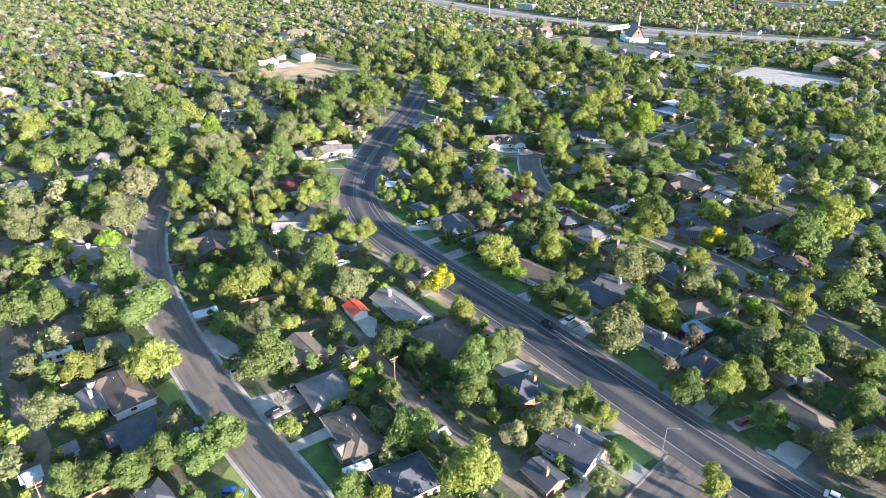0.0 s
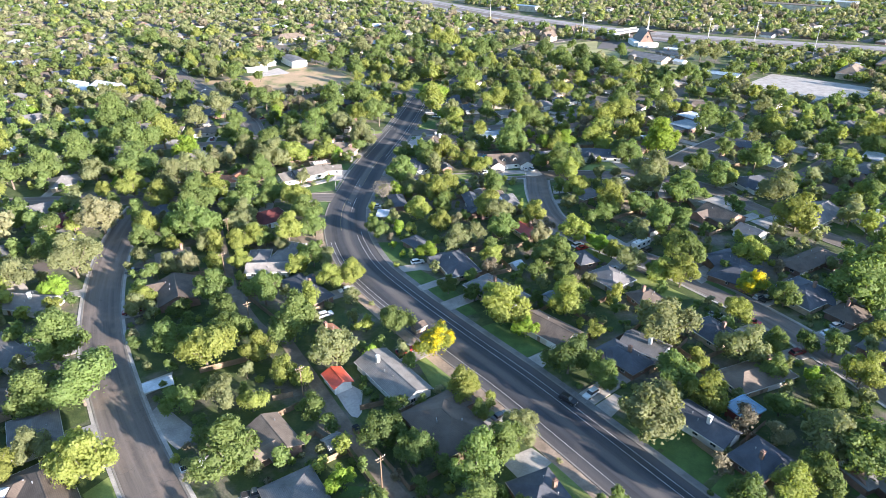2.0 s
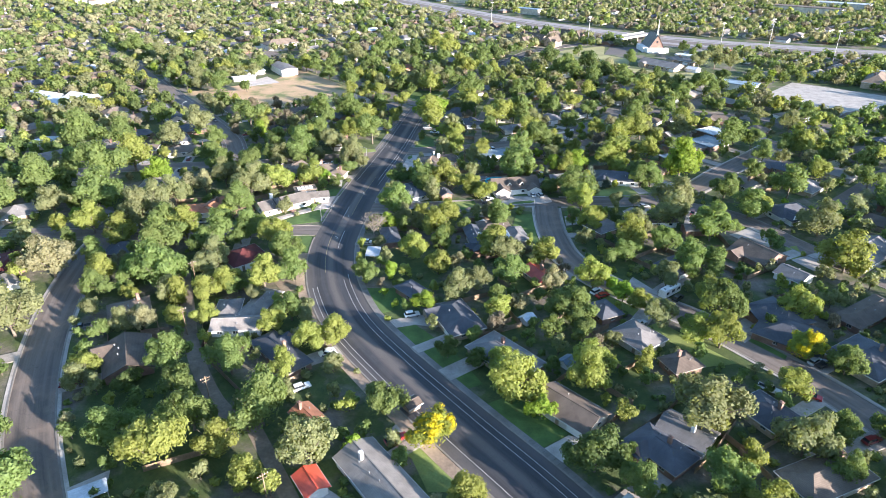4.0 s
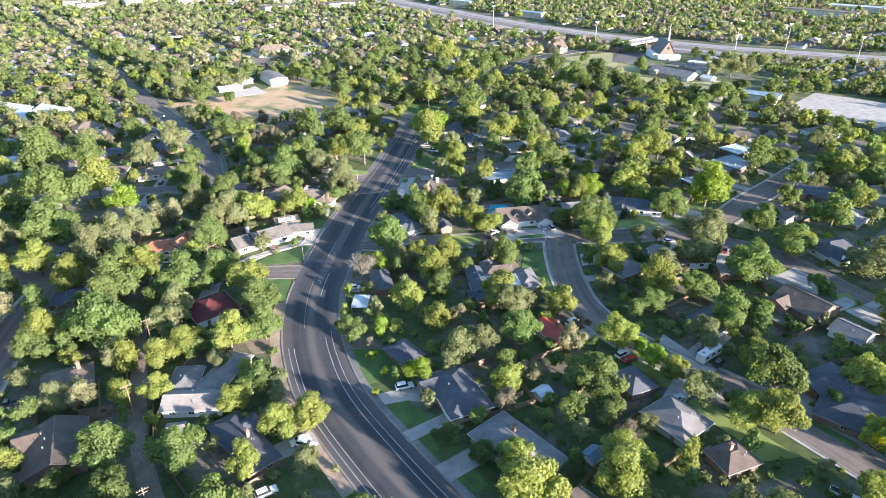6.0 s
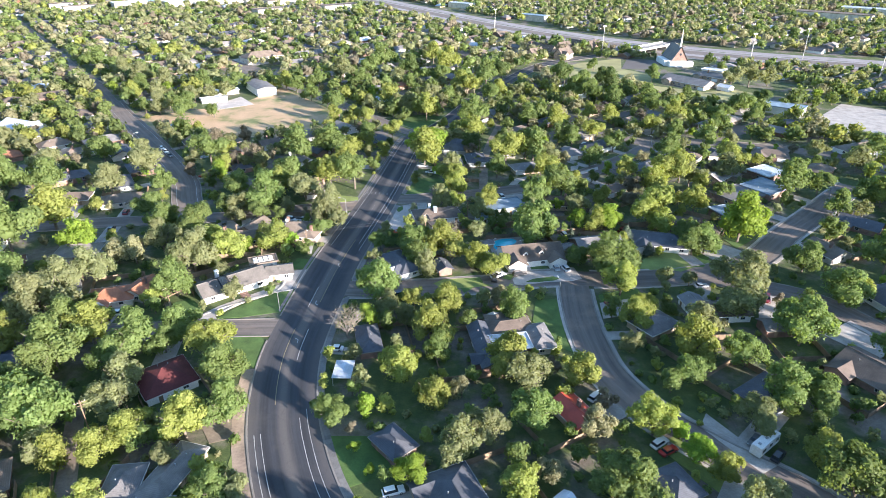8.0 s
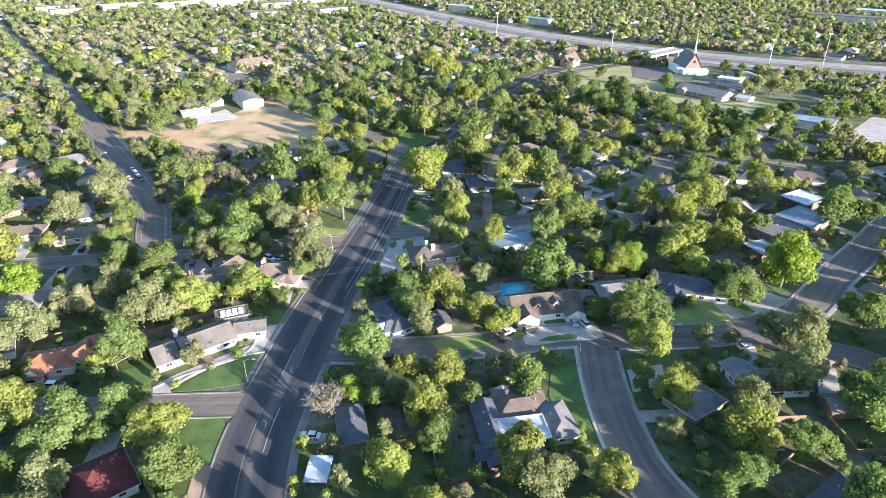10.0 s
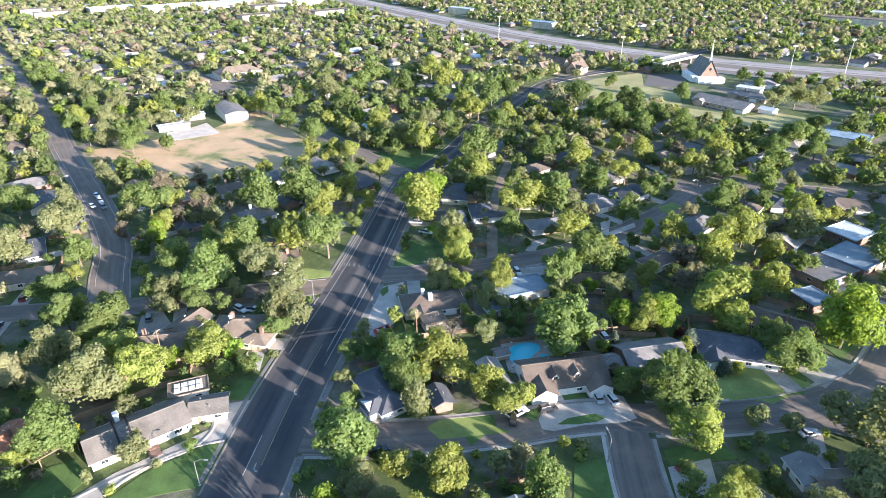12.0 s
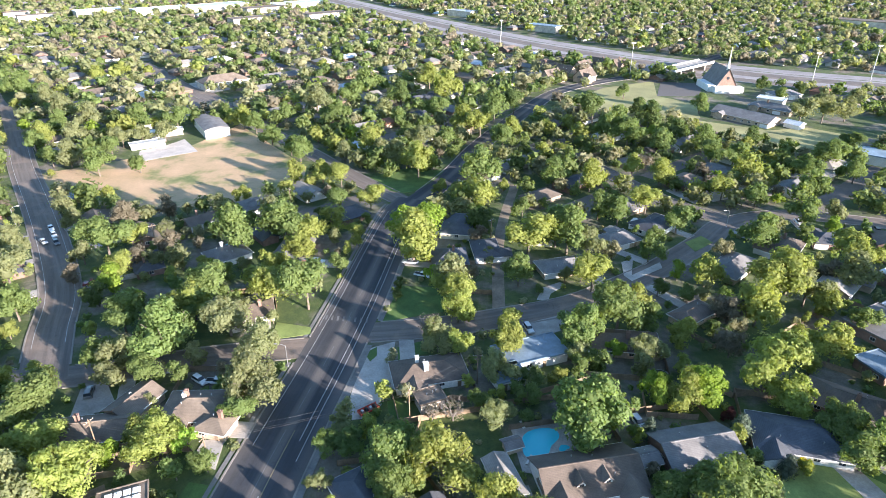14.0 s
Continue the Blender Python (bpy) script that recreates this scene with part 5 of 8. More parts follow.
house(-60.0, 222.4, 14.0, 7.2, 3, "gable", "light", "white", wing=False)
house(-65.2, 230.0, 10.0, 6.6, 96, "hip", "gray", "tan", wing=False)
house(-56.2, 233.6, 15.0, 6.4, 74, "hip", "light", "tan", wing=False)
house(-44.1, 208.4, 19.4, 7.0, -46, "hip", "slate", "brick")
house(-70.2, 264.9, 12.5, 12.4, 39, "hip", "maroon", "white")
house(-95.8, 230.2, 11.2, 8.9, 28, "hip", "tan", "brick")
house(4.8, 225.7, 16.9, 10.6, -66, "hip", "slate", "tan")
house(17.9, 207.0, 19.0, 10.7, -49, "hip", "gray", "tan")
house(-9.5, 242.1, 8.6, 6.3, -49, "hip", "slate", "brick")
house(-19.4, 281.9, 12.6, 5.8, -77, "hip", "slate", "brick")
house(33.3, 252.0, 10.1, 6.8, -61, "gable", "red", "tan")
house(57.0, 216.2, 11.6, 10.4, -55, "hip", "gray", "stucco")
house(65.2, 203.8, 8.7, 6.7, 21, "hip", "brown", "brick")
house(50.3, 229.9, 8.5, 7.3, -66, "hip", "slate", "brick")
house(103.7, 227.9, 14.5, 10.7, -66, "hip", "slate", "brick")
house(114.7, 267.6, 14.3, 12.7, -60, "gable", "brown", "brick")
house(119.9, 251.8, 8.8, 8.5, -57, "gable", "gray", "white")
house(-103.2, 305.5, 13.0, 9.4, 16, "hip", "terra", "stucco")
house(-95.0, 309.7, 9.7, 9.5, 74, "gable", "terra", "stucco")
long_house = house(-67.8, 313.6, 21.0, 10.4, 37, "gable", "beige", "white", wing=False)
for _u in (-4.2, -1.4):
    for _k in (-1, 1):
        part("fire_wall", Shape().solid([(_u - .22, 0, 5.06), (_u + .22, 0, 5.06), (_u + .22, _k * 5.8, 2.62), (_u - .22, _k * 5.8, 2.62)][::-_k], .3).mesh("fire_wall", RUBBER), long_house, "dark raised strip across the roof")
part("chimney", CHIMNEY_WHITE, long_house, "white-painted chimney", pose(-3.0, 4.6, 2.6) @ Matrix.Diagonal((1.2, 1.5, 1.3, 1)))
part("porch", Shape().box(-1.3, 1.3, -9.0, -5.3, 0.0, .16).box(-1.2, 1.2, -6.4, -5.3, .16, .3).mesh("porch", BRICK), long_house, "red brick porch and walk", pose(1.6, 0, 0))
for _u in (3.6, 6.0, 8.6):
    for _k in (-1.0, 1.0):
        part("shutter", Shape().box(-.2, .2, -.06, 0, .9, 2.2).mesh("shutter", RUBBER), long_house, "dark window shutter", pose(_u + _k, -5.22, 0))
house(-53.8, 321.6, 8.2, 6.6, 14, "gable", "beige", "white", wing=False)
house(-60.8, 327.3, 8.6, 5.0, 22, "flat", "tan", "white", 3.0, skylights=8)
house(-76.2, 347.6, 18.0, 8.6, 9, "gable", "tan", "tan", wing=False)
house(-71.6, 356.8, 11.0, 7.6, 66, "gable", "tan", "tan", wing=False)
chimney_house = house(-55.2, 355.0, 15.4, 10.2, 2, "hip", "tan", "tan", wing=(-0.3, -1))
part("chimney", CHIMNEY_WHITE, chimney_house, "broad white-painted chimney", pose(-3.4, 1.2, 3.6) @ Matrix.Diagonal((1.0, 1.5, 0.9, 1)))
house(-49.6, 349.2, 7.6, 5.8, -14, "hip", "tan", "tan")
house(-54.5, 396.8, 12.8, 8.6, 19, "hip", "brown", "stucco")
corner_house = house(-0.8, 368.4, 18.4, 10.4, 13, "hip", "brown", "white", wing=(-0.24, -1))
part("chimney", CHIMNEY_WHITE, corner_house, "broad white-painted chimney", pose(-1.0, -1.6, 3.2) @ Matrix.Diagonal((1.3, 1.7, 1.3, 1)))
house(-0.4, 357.7, 6.1, 4.5, 22, "flat", "tan", "stucco", 3.0)
house(26.2, 376.0, 18.0, 8.8, 20, "flat", "blue", "white", 3.0)
house(19.3, 366.4, 7.6, 6.0, 21, "flat", "blue", "white", 3.0)
house(58.4, 341.6, 16.6, 11.0, 12, "gable", "gray", "brick", wing=False)
house(52.0, 381.0, 20.0, 9.6, -8, "hip", "brown", "tan")
house(82.6, 344.6, 19.6, 11.6, -14, "hip", "slate", "white", wing=(-0.3, -1))
house(100.2, 356.0, 17.0, 10.4, -36, "hip", "brown", "brick")
house(45.9, 338.4, 6.0, 4.5, 14, "gable", "gray", "stucco")
house(129.5, 388.0, 16.7, 14.0, 28, "flat", "gray", "brick", 3.0)
house(145.9, 396.6, 16.2, 14.0, 33, "flat", "blue", "brick", 3.0)
house(155.6, 416.2, 12.6, 11.5, 29, "flat", "white", "brick", 3.0)
house(116.8, 369.7, 8.6, 8.2, -71, "flat", "blue", "brick", 3.0)
house(77.2, 395.2, 13.7, 6.8, 34, "hip", "brown", "tan")
house(5.2, 430.9, 11.8, 11.7, -85, "hip", "slate", "brick")
house(18.2, 437.1, 13.6, 8.9, -84, "hip", "slate", "white")
house(44.8, 425.3, 19.1, 8.6, 15, "hip", "gray", "tan")
house(66.6, 444.7, 15.4, 9.6, 27, "hip", "gray", "tan")
house(63.7, 290.2, 11.4, 9.4, 33, "hip", "gray", "tan")
house(86.5, 297.0, 15.0, 7.9, 3, "gable", "tan", "white")
house(79.6, 301.1, 6.8, 6.2, -83, "gable", "gray", "white")
house(100.6, 288.5, 10.9, 5.8, 2, "gable", "light", "brick")
house(-13.0, 327.0, 16.0, 7.8, -57, "hip", "slate", "white")
house(1.5, 324.8, 6.7, 4.6, -70, "gable", "slate", "brick")
house(20.8, 288.2, 12.7, 7.3, 12, "hip", "brown", "stucco")
house(28.9, 282.9, 11.3, 6.3, -79, "hip", "gray", "stucco")
house(13.6, 278.7, 19.8, 5.8, -80, "gable", "slate", "brick")
house(20.0, 271.1, 8.8, 7.1, 10, "flat", "slate", "brick", 3.0, skylights=8)
house(20.1, 278.9, 11.0, 6.6, 9, "flat", "white", "brick", 3.0)
house(15.6, 333.4, 11.0, 4.8, -72, "gable", "light", "white")
house(152.3, 268.0, 24.4, 13.6, 35, "gable", "gray", "stucco")
house(173.9, 261.3, 14.9, 12.6, 89, "hip", "gray", "white")
house(131.1, 229.0, 23.2, 7.7, 31, "hip", "brown", "brick")
house(83.2, 258.8, 13.3, 9.6, 34, "hip", "slate", "brick")
house(100.8, 218.7, 14.5, 14.0, 48, "hip", "slate", "brick")
house(117.2, 206.2, 16.5, 14.0, 30, "hip", "slate", "tan")
house(183.5, 241.6, 14.7, 8.2, 16, "hip", "slate", "white")
house(-191.1, 262.5, 16.6, 14.0, -61, "hip", "gray", "tan")
house(-152.2, 260.4, 14.6, 8.4, -52, "hip", "maroon", "brick")
house(-175.1, 303.4, 12.5, 12.2, 39, "hip", "gray", "tan")
house(-136.2, 384.1, 15.9, 9.7, 19, "hip", "tan", "stucco")
house(-123.4, 310.5, 12.7, 10.0, 32, "hip", "gray", "white")
house(-141.8, 303.6, 10.5, 9.1, 33, "hip", "gray", "brick")
house(140.5, 336.5, 12.3, 9.8, -69, "gable", "tan", "stucco")
house(144.8, 305.4, 17.6, 11.5, 16, "hip", "slate", "white")
house(-276.9, 502.1, 21.5, 14.0, -23, "gable", "white", "white")
house(-255.4, 485.2, 20.0, 14.0, -31, "gable", "white", "white")
house(-248.3, 497.0, 20.2, 14.0, -26, "gable", "white", "white")
house(223.6, 453.2, 25.6, 14.0, 21, "hip", "tan", "white")


# ---- special places ----
patch("playing_field", [(-190, 520), (-158, 541), (-134, 560), (-118, 604), (-64, 530), (-60, 500), (-86, 480), (-131, 480), (-166, 488), (-185, 500)], 0.03, FIELD, "worn playing field of dry grass and bare earth", "field")
patch("slab", [(-150.1, 537.2), (-125.7, 554.0), (-140.6, 575.6), (-146.4, 563.8), (-156.6, 555)], 0.08, PALE_SLAB, "large pale concrete slab beside the field", "concrete")


def barn(x, y, L, W, turn, h):
    """A metal hall with a low curved roof."""
    t = thing("metal_barn", "large white metal hall with a low curved roof", "barn", pose(x, y, 0, 0, 0, turn))
    part("wall", Shape().box(-L / 2, L / 2, -W / 2, W / 2, 0, h).mesh("wall", WHITE), t)
    s = Shape()
    n = 10
    arc = [(-W / 2 - .3 + (W + .6) * i / n, h - .05 + 1.3 * math.sin(math.pi * i / n)) for i in range(n + 1)]
    for u in (-L / 2 - .3, L / 2 + .3):
        s.v += [(u, p, z) for p, z in arc]
    s.f += [(i, n + 1 + i, n + 2 + i, i + 1) for i in range(n)] + [tuple(range(n + 1)), tuple(range(2 * n + 1, n, -1))]
    s.m += [0] * (n + 2)
    part("roof", s.mesh("roof", ROOF["gray"]), t)
    for i in range(4):
        part("bay_door", Shape().box(-1.8, 1.8, -.1, 0, 0, 4.2).mesh("bay_door", STEEL), t, "gray roll-up door", pose(-L / 2 + (i + .5) * L / 4, -W / 2, 0))


barn(-130.4, 591.4, 31, 13.4, 121, 5.2)
house(-155.0, 561.8, 17, 4.6, 33, "flat", "white", "white", 2.8, 0, "shed_hall", True)
house(-153.2, 583.0, 17, 5.4, 27, "flat", "white", "stucco", 3.0, 0, "shed_hall", True)
house(-178, 592, 22, 12, 38, "gable", "brown", "stucco", 3.6, 0.3, "school_block")
house(-205, 566, 24, 12, 38, "gable", "brown", "stucco", 3.6, 0.3, "school_block")
house(-160, 708, 34, 16, 38, "hip", "tan", "stucco", 5.0, 0.5, "church_hall")
patch("parking_lot", [(-193, 712), (-166, 745), (-140, 712), (-161, 686)], 0.06, CONCRETE, "pale parking lot in front of a church hall", "parking lot")
patch("parking_lot", [(-187, 674), (-162, 689), (-134, 647), (-151, 623)], 0.05, ROAD_SIDE, "small asphalt parking lot", "parking lot")

# the church with its school, lawn and lot
patch("church_lawn", [(84, 655), (122, 700), (165, 722), (153, 674), (172, 652), (162, 617), (139, 606), (108, 628)], 0.03, LAWN_PALE, "broad sunlit lawn in front of a church", "lawn")
patch("church_lawn", [(158, 612), (192, 590), (217, 596), (236, 576), (203, 538), (160, 566)], 0.034, LAWN_PALE, "sunlit lawn in front of a low school block", "lawn")
patch("parking_lot", [(170, 720), (200, 712), (182, 674), (153, 674)], 0.07, ROAD_MAIN, "dark asphalt parking lot beside a church", "parking lot")
patch("parking_lot", [(240, 654), (269, 684), (330, 650), (300, 618)], 0.07, ROAD_MAIN, "asphalt parking lot beside a church", "parking lot")


def church(x, y, turn):
    t = thing("church", "brick church with a steep gable roof and a slender white spire", "church", pose(x, y, 0, 0, 0, turn))
    part("nave", wall_shape(26, 16, 3.0, 13.0, "gable").mesh("nave", BRICK), t)
    part("roof", roof_shape(26, 16, 3.0, 13.0, "gable", 0.7).mesh("roof", ROOF["gray"]), t)
    part("spire", Shape().tube((10, 0, 14.5), (10, 0, 18), 1.1, .8, 8).tube((10, 0, 18), (10, 0, 31), .8, .05, 8).mesh("spire", WHITE), t, "slender white spire")
    part("annex", Shape().box(-9, 13, -13, -8, 0, 4.5).box(13, 19, -10, 10, 0, 4.2).mesh("annex", WHITE), t, "low white annex")
    part("round_window", Shape().tube((13.0, 0, 9.5), (13.2, 0, 9.5), 1.0, 1.0, 14).mesh("round_window", GLASS), t)


church(206, 700, -90)
house(187, 612, 36, 15, -53, "gable", "gray", "tan", 3.4, 0.4, "school_block")
house(238, 668, 20, 11, 10, "hip", "gray", "stucco", 3.4, 0.4, "school_block")
house(213, 632, 26, 11, -50, "hip", "gray", "tan", 3.4, 0.4, "school_block")
house(222, 652, 16, 9, -40, "flat", "white", "stucco", 3.6, 0, "school_block", True)
house(209, 596, 9, 7, -53, "gable", "white", "white", 2.8, 0.4, "shed_hall", True)
house(221, 534, 24, 14, -40, "flat", "blue", "white", 4.5, 0, "shed_hall", True)
patch("parking_lot", [(225, 470), (288, 452), (330, 500), (272, 556), (236, 520)], 0.05, CONCRETE, "wide empty pale concrete parking lot", "parking lot")
house(330, 545, 34, 16, 50, "hip", "tan", "tan", 5.0, 0.6, "school_block")
house(385, 580, 40, 18, 50, "hip", "tan", "brick", 5.5, 0.6, "school_block")
house(430, 620, 36, 18, 50, "hip", "tan", "tan", 5.0, 0.6, "school_block")

# the sunken highway and its bridge
hw_near, _ = smooth([(-260, 1420), (-129, 1189), (-40, 1040), (43, 909), (113, 822), (160, 772), (235, 716), (312, 675), (440, 620), (640, 545)], 8.0)
HWY = hw_near
_at = np.arange(len(hw_near)) * 8.0
tagged(new("highway_bank", ribbon_mesh("highway_bank", hw_near, _at, 48, 0, 0.05, BANK)), "pale concrete bank of a sunken highway", "embankment", "", "structure")
tagged(new("highway", ribbon_mesh("highway", hw_near, _at, 42, 25, 0.10, ROAD_SIDE)), "gray highway with several lanes", "road", "", "structure")
tagged(new("highway", ribbon_mesh("highway", hw_near, _at, 14, 2, 0.10, ROAD_SIDE)), "gray frontage road along the highway", "road", "", "structure")
tagged(new("highway_verge", ribbon_mesh("highway_verge", hw_near, _at, 66, 50, 0.06, BANK)), "dry grass verge along the highway", "ground", "", "structure")
ROADS.append((hw_near + normals(hw_near) * 38, 42.0))


def bridge():
    t = thing("bridge", "concrete road bridge over the highway with pale parapets", "bridge", pose(202, 756, 0, 0, 0, 40))
    part("deck", Shape().box(-30, 30, -7, 7, 4.2, 5.0).mesh("deck", CONCRETE), t)
    for w in (-7, 6.6):
        part("parapet", Shape().box(-30, 30, w, w + .4, 5.0, 6.1).mesh("parapet", WHITE), t)
    for u in (-18, 0, 18):
        part("pier", Shape().box(u - .6, u + .6, -6, 6, 0, 4.2).mesh("pier", CONCRETE), t)
    for k in (-1, 1):
        part("ramp", Shape().solid([(k * 30, -7, 5.0), (k * 30, 7, 5.0), (k * 54, 6, .15), (k * 54, -6, .15)][::k], .4).mesh("ramp", ROAD_SIDE), t)


bridge()


def mast(x, y):
    t = thing("floodlight_mast", "tall steel floodlight mast beside the highway", "mast", pose(x, y, 0), "floodlight masts along the highway")
    part("pole", Shape().tube((0, 0, 0), (0, 0, 26), .35, .2, 8).mesh("pole", STEEL), t)
    part("lamp_head", Shape().box(-1.6, 1.6, -.4, .4, 25.6, 26.6).mesh("lamp_head", WHITE), t)


for _x, _y in ((150, 735), (268, 690), (350, 640), (60, 870), (330, 720)):
    mast(_x, _y)
# shopping sheds on the far side
STORES = []
for _x, _y, _L, _W, _c in ((-470, 1150, 60, 24, "white"), (-395, 1170, 70, 30, "white"), (-330, 1215, 90, 34, "white"), (-250, 1180, 60, 24, "tan"), (-215, 1240, 80, 30, "white"), (-520, 1095, 50, 14, "tan"), (-560, 1130, 50, 14, "tan"), (-150, 1110, 60, 20, "tan"), (-240, 1060, 44, 20, "tan"), (520, 1010, 90, 22, "tan"), (600, 1060, 70, 24, "white"), (650, 940, 60, 20, "white"), (30, 1130, 40, 14, "white"), (120, 985, 36, 14, "blue")):
    house(_x, _y, _L, _W, 40 if _x < 0 else -40, "flat", _c, "stucco", 7.0, 0, "store_hall", True)
    STORES += [((_x, _y), _L * 0.5), ((_x, _y - 26), _L * 0.45)]
for _x, _y, _a in ((86, 722, 40), (100, 738, -50), (118, 757, 40), (132, 770, -50), (112, 722, 40), (148, 765, 40), (90, 752, -50)):
    house(_x, _y, 15, 10, _a, "gable", "brown", "tan", 4.6, 0.95, "town_house")


# back yards
def pool(x, y, r, turn, label):
    t = thing("swimming_pool", label, "pool", pose(x, y, 0, 0, 0, turn))
    n = 28
    rim = [(r * (1 + .22 * math.sin(2 * a) + .12 * math.cos(3 * a)) * math.cos(a) * 1.25, r * (1 + .22 * math.sin(2 * a) + .12 * math.cos(3 * a)) * math.sin(a)) for a in (2 * math.pi * i / n for i in range(n))]
    part("water", Shape().solid([(u, w, .22) for u, w in rim], .1).mesh("water", POOL_WATER), t)
    s = Shape()
    for k, z in ((1.0, .1), (1.0, .25), (1.1, .25), (1.1, .1)):
        s.v += [(u * k, w * k, z) for u, w in rim]
    s.f += [(j * n + i, j * n + (i + 1) % n, (j + 1) % 4 * n + (i + 1) % n, (j + 1) % 4 * n + i) for j in range(4) for i in range(n)]
    s.m += [0] * len(s.f)
    part("coping", s.mesh("coping", CONCRETE), t)


patch("pool_deck", [(20.6, 337.8), (18.6, 349.6), (31.6, 352.2), (33.4, 342.6), (31.0, 340.2)], 0.14, CONCRETE, "pale concrete deck round a swimming pool", "pavement")
pool(24.6, 345.2, 3.9, 24, "turquoise kidney-shaped swimming pool in a back yard")
pool(-74, 443, 3.6, 0, "turquoise swimming pool among trees")
pool(29.9, 343.4, 0.95, 0, "small round spa beside a pool")


def diving_board(x, y, turn):
    t = thing("diving_board", "white diving board on a low stand beside a pool", "diving board", pose(x, y, 0.14, 0, 0, turn))
    part("board", Shape().box(-1.5, 1.5, -.25, .25, .5, .56, taper=.02).mesh("board", WHITE), t)
    for u in (-1.2, -.2):
        part("stand", Shape().box(u - .1, u + .1, -.28, .28, 0, .5, taper=.04).mesh("stand", STEEL), t)


def pool_lounger(x, y, turn):
    t = thing("pool_lounger", "white reclining lounger on a pool deck", "lounger", pose(x, y, 0.14, 0, 0, turn))
    part("seat", Shape().box(-.5, 1.0, -.33, .33, .3, .38).mesh("seat", WHITE), t)
    part("backrest", Shape().solid([(-.5, -.33, .4), (-.5, .33, .4), (-1.05, .33, .85), (-1.05, -.33, .85)], .08).mesh("backrest", WHITE), t)
    for u in (-.4, .9):
        for w in (-.28, .28):
            part("leg", Shape().box(u - .03, u + .03, w - .03, w + .03, 0, .3).mesh("leg", STEEL), t)


diving_board(21.6, 339.6, 60)
pool_lounger(21.4, 350.2, -70)
pool_lounger(31.6, 347.6, 190)


def canopy(x, y, L, W, turn, h, roof, label):
    t = thing("carport", label, "carport", pose(x, y, 0, 0, 0, turn))
    part("roof", Shape().box(-L / 2, L / 2, -W / 2, W / 2, h, h + .18).mesh("roof", ROOF[roof]), t)
    for u in (-L / 2 + .2, L / 2 - .2):
        for w in (-W / 2 + .2, W / 2 - .2):
            part("post", Shape().box(u - .08, u + .08, w - .08, w + .08, 0, h).mesh("post", STEEL), t)


canopy(-155, 489, 13, 10, -35, 3.2, "blue", "pale blue fabric sun canopy over a playground")

pool_house = house(33.0, 334.0, 21.0, 12.4, 11, "gable", "brown", "white", 2.8, 0.52, wing=(0.36, -1))
for _u in (-3.2, 2.6):
    part("dormer_wall", wall_shape(3.2, 1.9, 4.6, 1.0, "gable").mesh("dormer_wall", WHITE), pool_house, "small white gabled dormer", pose(_u, -2.6, 0, 0, 0, 90))
    part("dormer_roof", roof_shape(3.2, 1.9, 4.6, 1.0, "gable", 0.3).mesh("dormer_roof", ROOF["brown"]), pool_house, "", pose(_u, -2.6, 0, 0, 0, 90))
    part("pane", WIN_PANE, part("window", WIN_FRAME, pool_house, "", pose(_u, -4.21, 3.6) @ Matrix.Diagonal((0.7, 1, 0.8, 1))))
part("wing_wall", wall_shape(8.6, 6.4, 2.81, 1.9, "gable").mesh("wing_wall", WHITE), pool_house, "", pose(-7.2, -4.1, 0, 0, 0, 90))
part("wing_roof", roof_shape(8.6, 6.4, 2.83, 1.9, "gable").mesh("wing_roof", ROOF["brown"]), pool_house, "", pose(-7.2, -4.1, 0, 0, 0, 90))


def pergola(x, y, L, W, turn):
    t = thing("pergola", "open timber pergola with slatted roof beside a lawn", "pergola", pose(x, y, 0, 0, 0, turn))
    for u in (-L / 2, 0, L / 2):
        for w in (-W / 2, W / 2):
            part("post", Shape().box(u - .09, u + .09, w - .09, w + .09, 0, 2.4).mesh("post", WOOD), t)
    for w in (-W / 2, W / 2):
        part("beam", Shape().box(-L / 2 - .3, L / 2 + .3, w - .08, w + .08, 2.4, 2.62).mesh("beam", WOOD), t)
    for i in range(9):
        u = -L / 2 + L * i / 8
        part("slat", Shape().box(u - .16, u + .16, -W / 2 - .4, W / 2 + .4, 2.62, 2.8).mesh("slat", WOOD), t)


pergola(-86.5, 305.5, 12.0, 4.5, 52)


def trampoline(x, y):
    t = thing("trampoline", "round black trampoline in a back yard", "trampoline", pose(x, y, 0))
    part("mat", Shape().tube((0, 0, .78), (0, 0, .82), 1.7, 1.7, 20).mesh("mat", RUBBER), t)
    part("rim", Shape().tube((0, 0, .74), (0, 0, .78), 1.95, 1.95, 20).mesh("rim", STEEL), t)
    for i in range(4):
        a = i * math.pi / 2
        part("leg", Shape().tube((1.85 * math.cos(a), 1.85 * math.sin(a), 0), (1.85 * math.cos(a), 1.85 * math.sin(a), .75), .04, .04).mesh("leg", STEEL), t)


trampoline(59.5, 368.5)


# ---- vehicles ----
car(-44.6, 93.4, 0, "suv", "blue")
car(-39.3, 127.1, 18, "pickup", "gray")
car(-10.1, 177.1, 30, "pickup", "red")
car(32.3, 156.8, -43, "suv", "black")
car(83.7, 92.5, -39, "sedan", "white")
car(85.3, 194.8, -37, "pickup", "white")
car(95.0, 192.2, -35, "sedan", "red")
car(103.3, 206.4, 30, "suv", "silver")
car(119.1, 190.3, 25, "sedan", "silver")
car(-35.9, 195.5, 32, "suv", "white")
car(-8.7, 229.6, 18, "suv", "white")
car(-30.2, 209.2, -15, "suv", "white")
car(51.3, 243.3, 35, "suv", "white")
car(52.6, 241.0, 29, "sedan", "red")
car(59.8, 224.4, 33, "pickup", "silver")
car(40.1, 259.2, 44, "suv", "white")
car(76.6, 239.4, 43, "suv", "black")
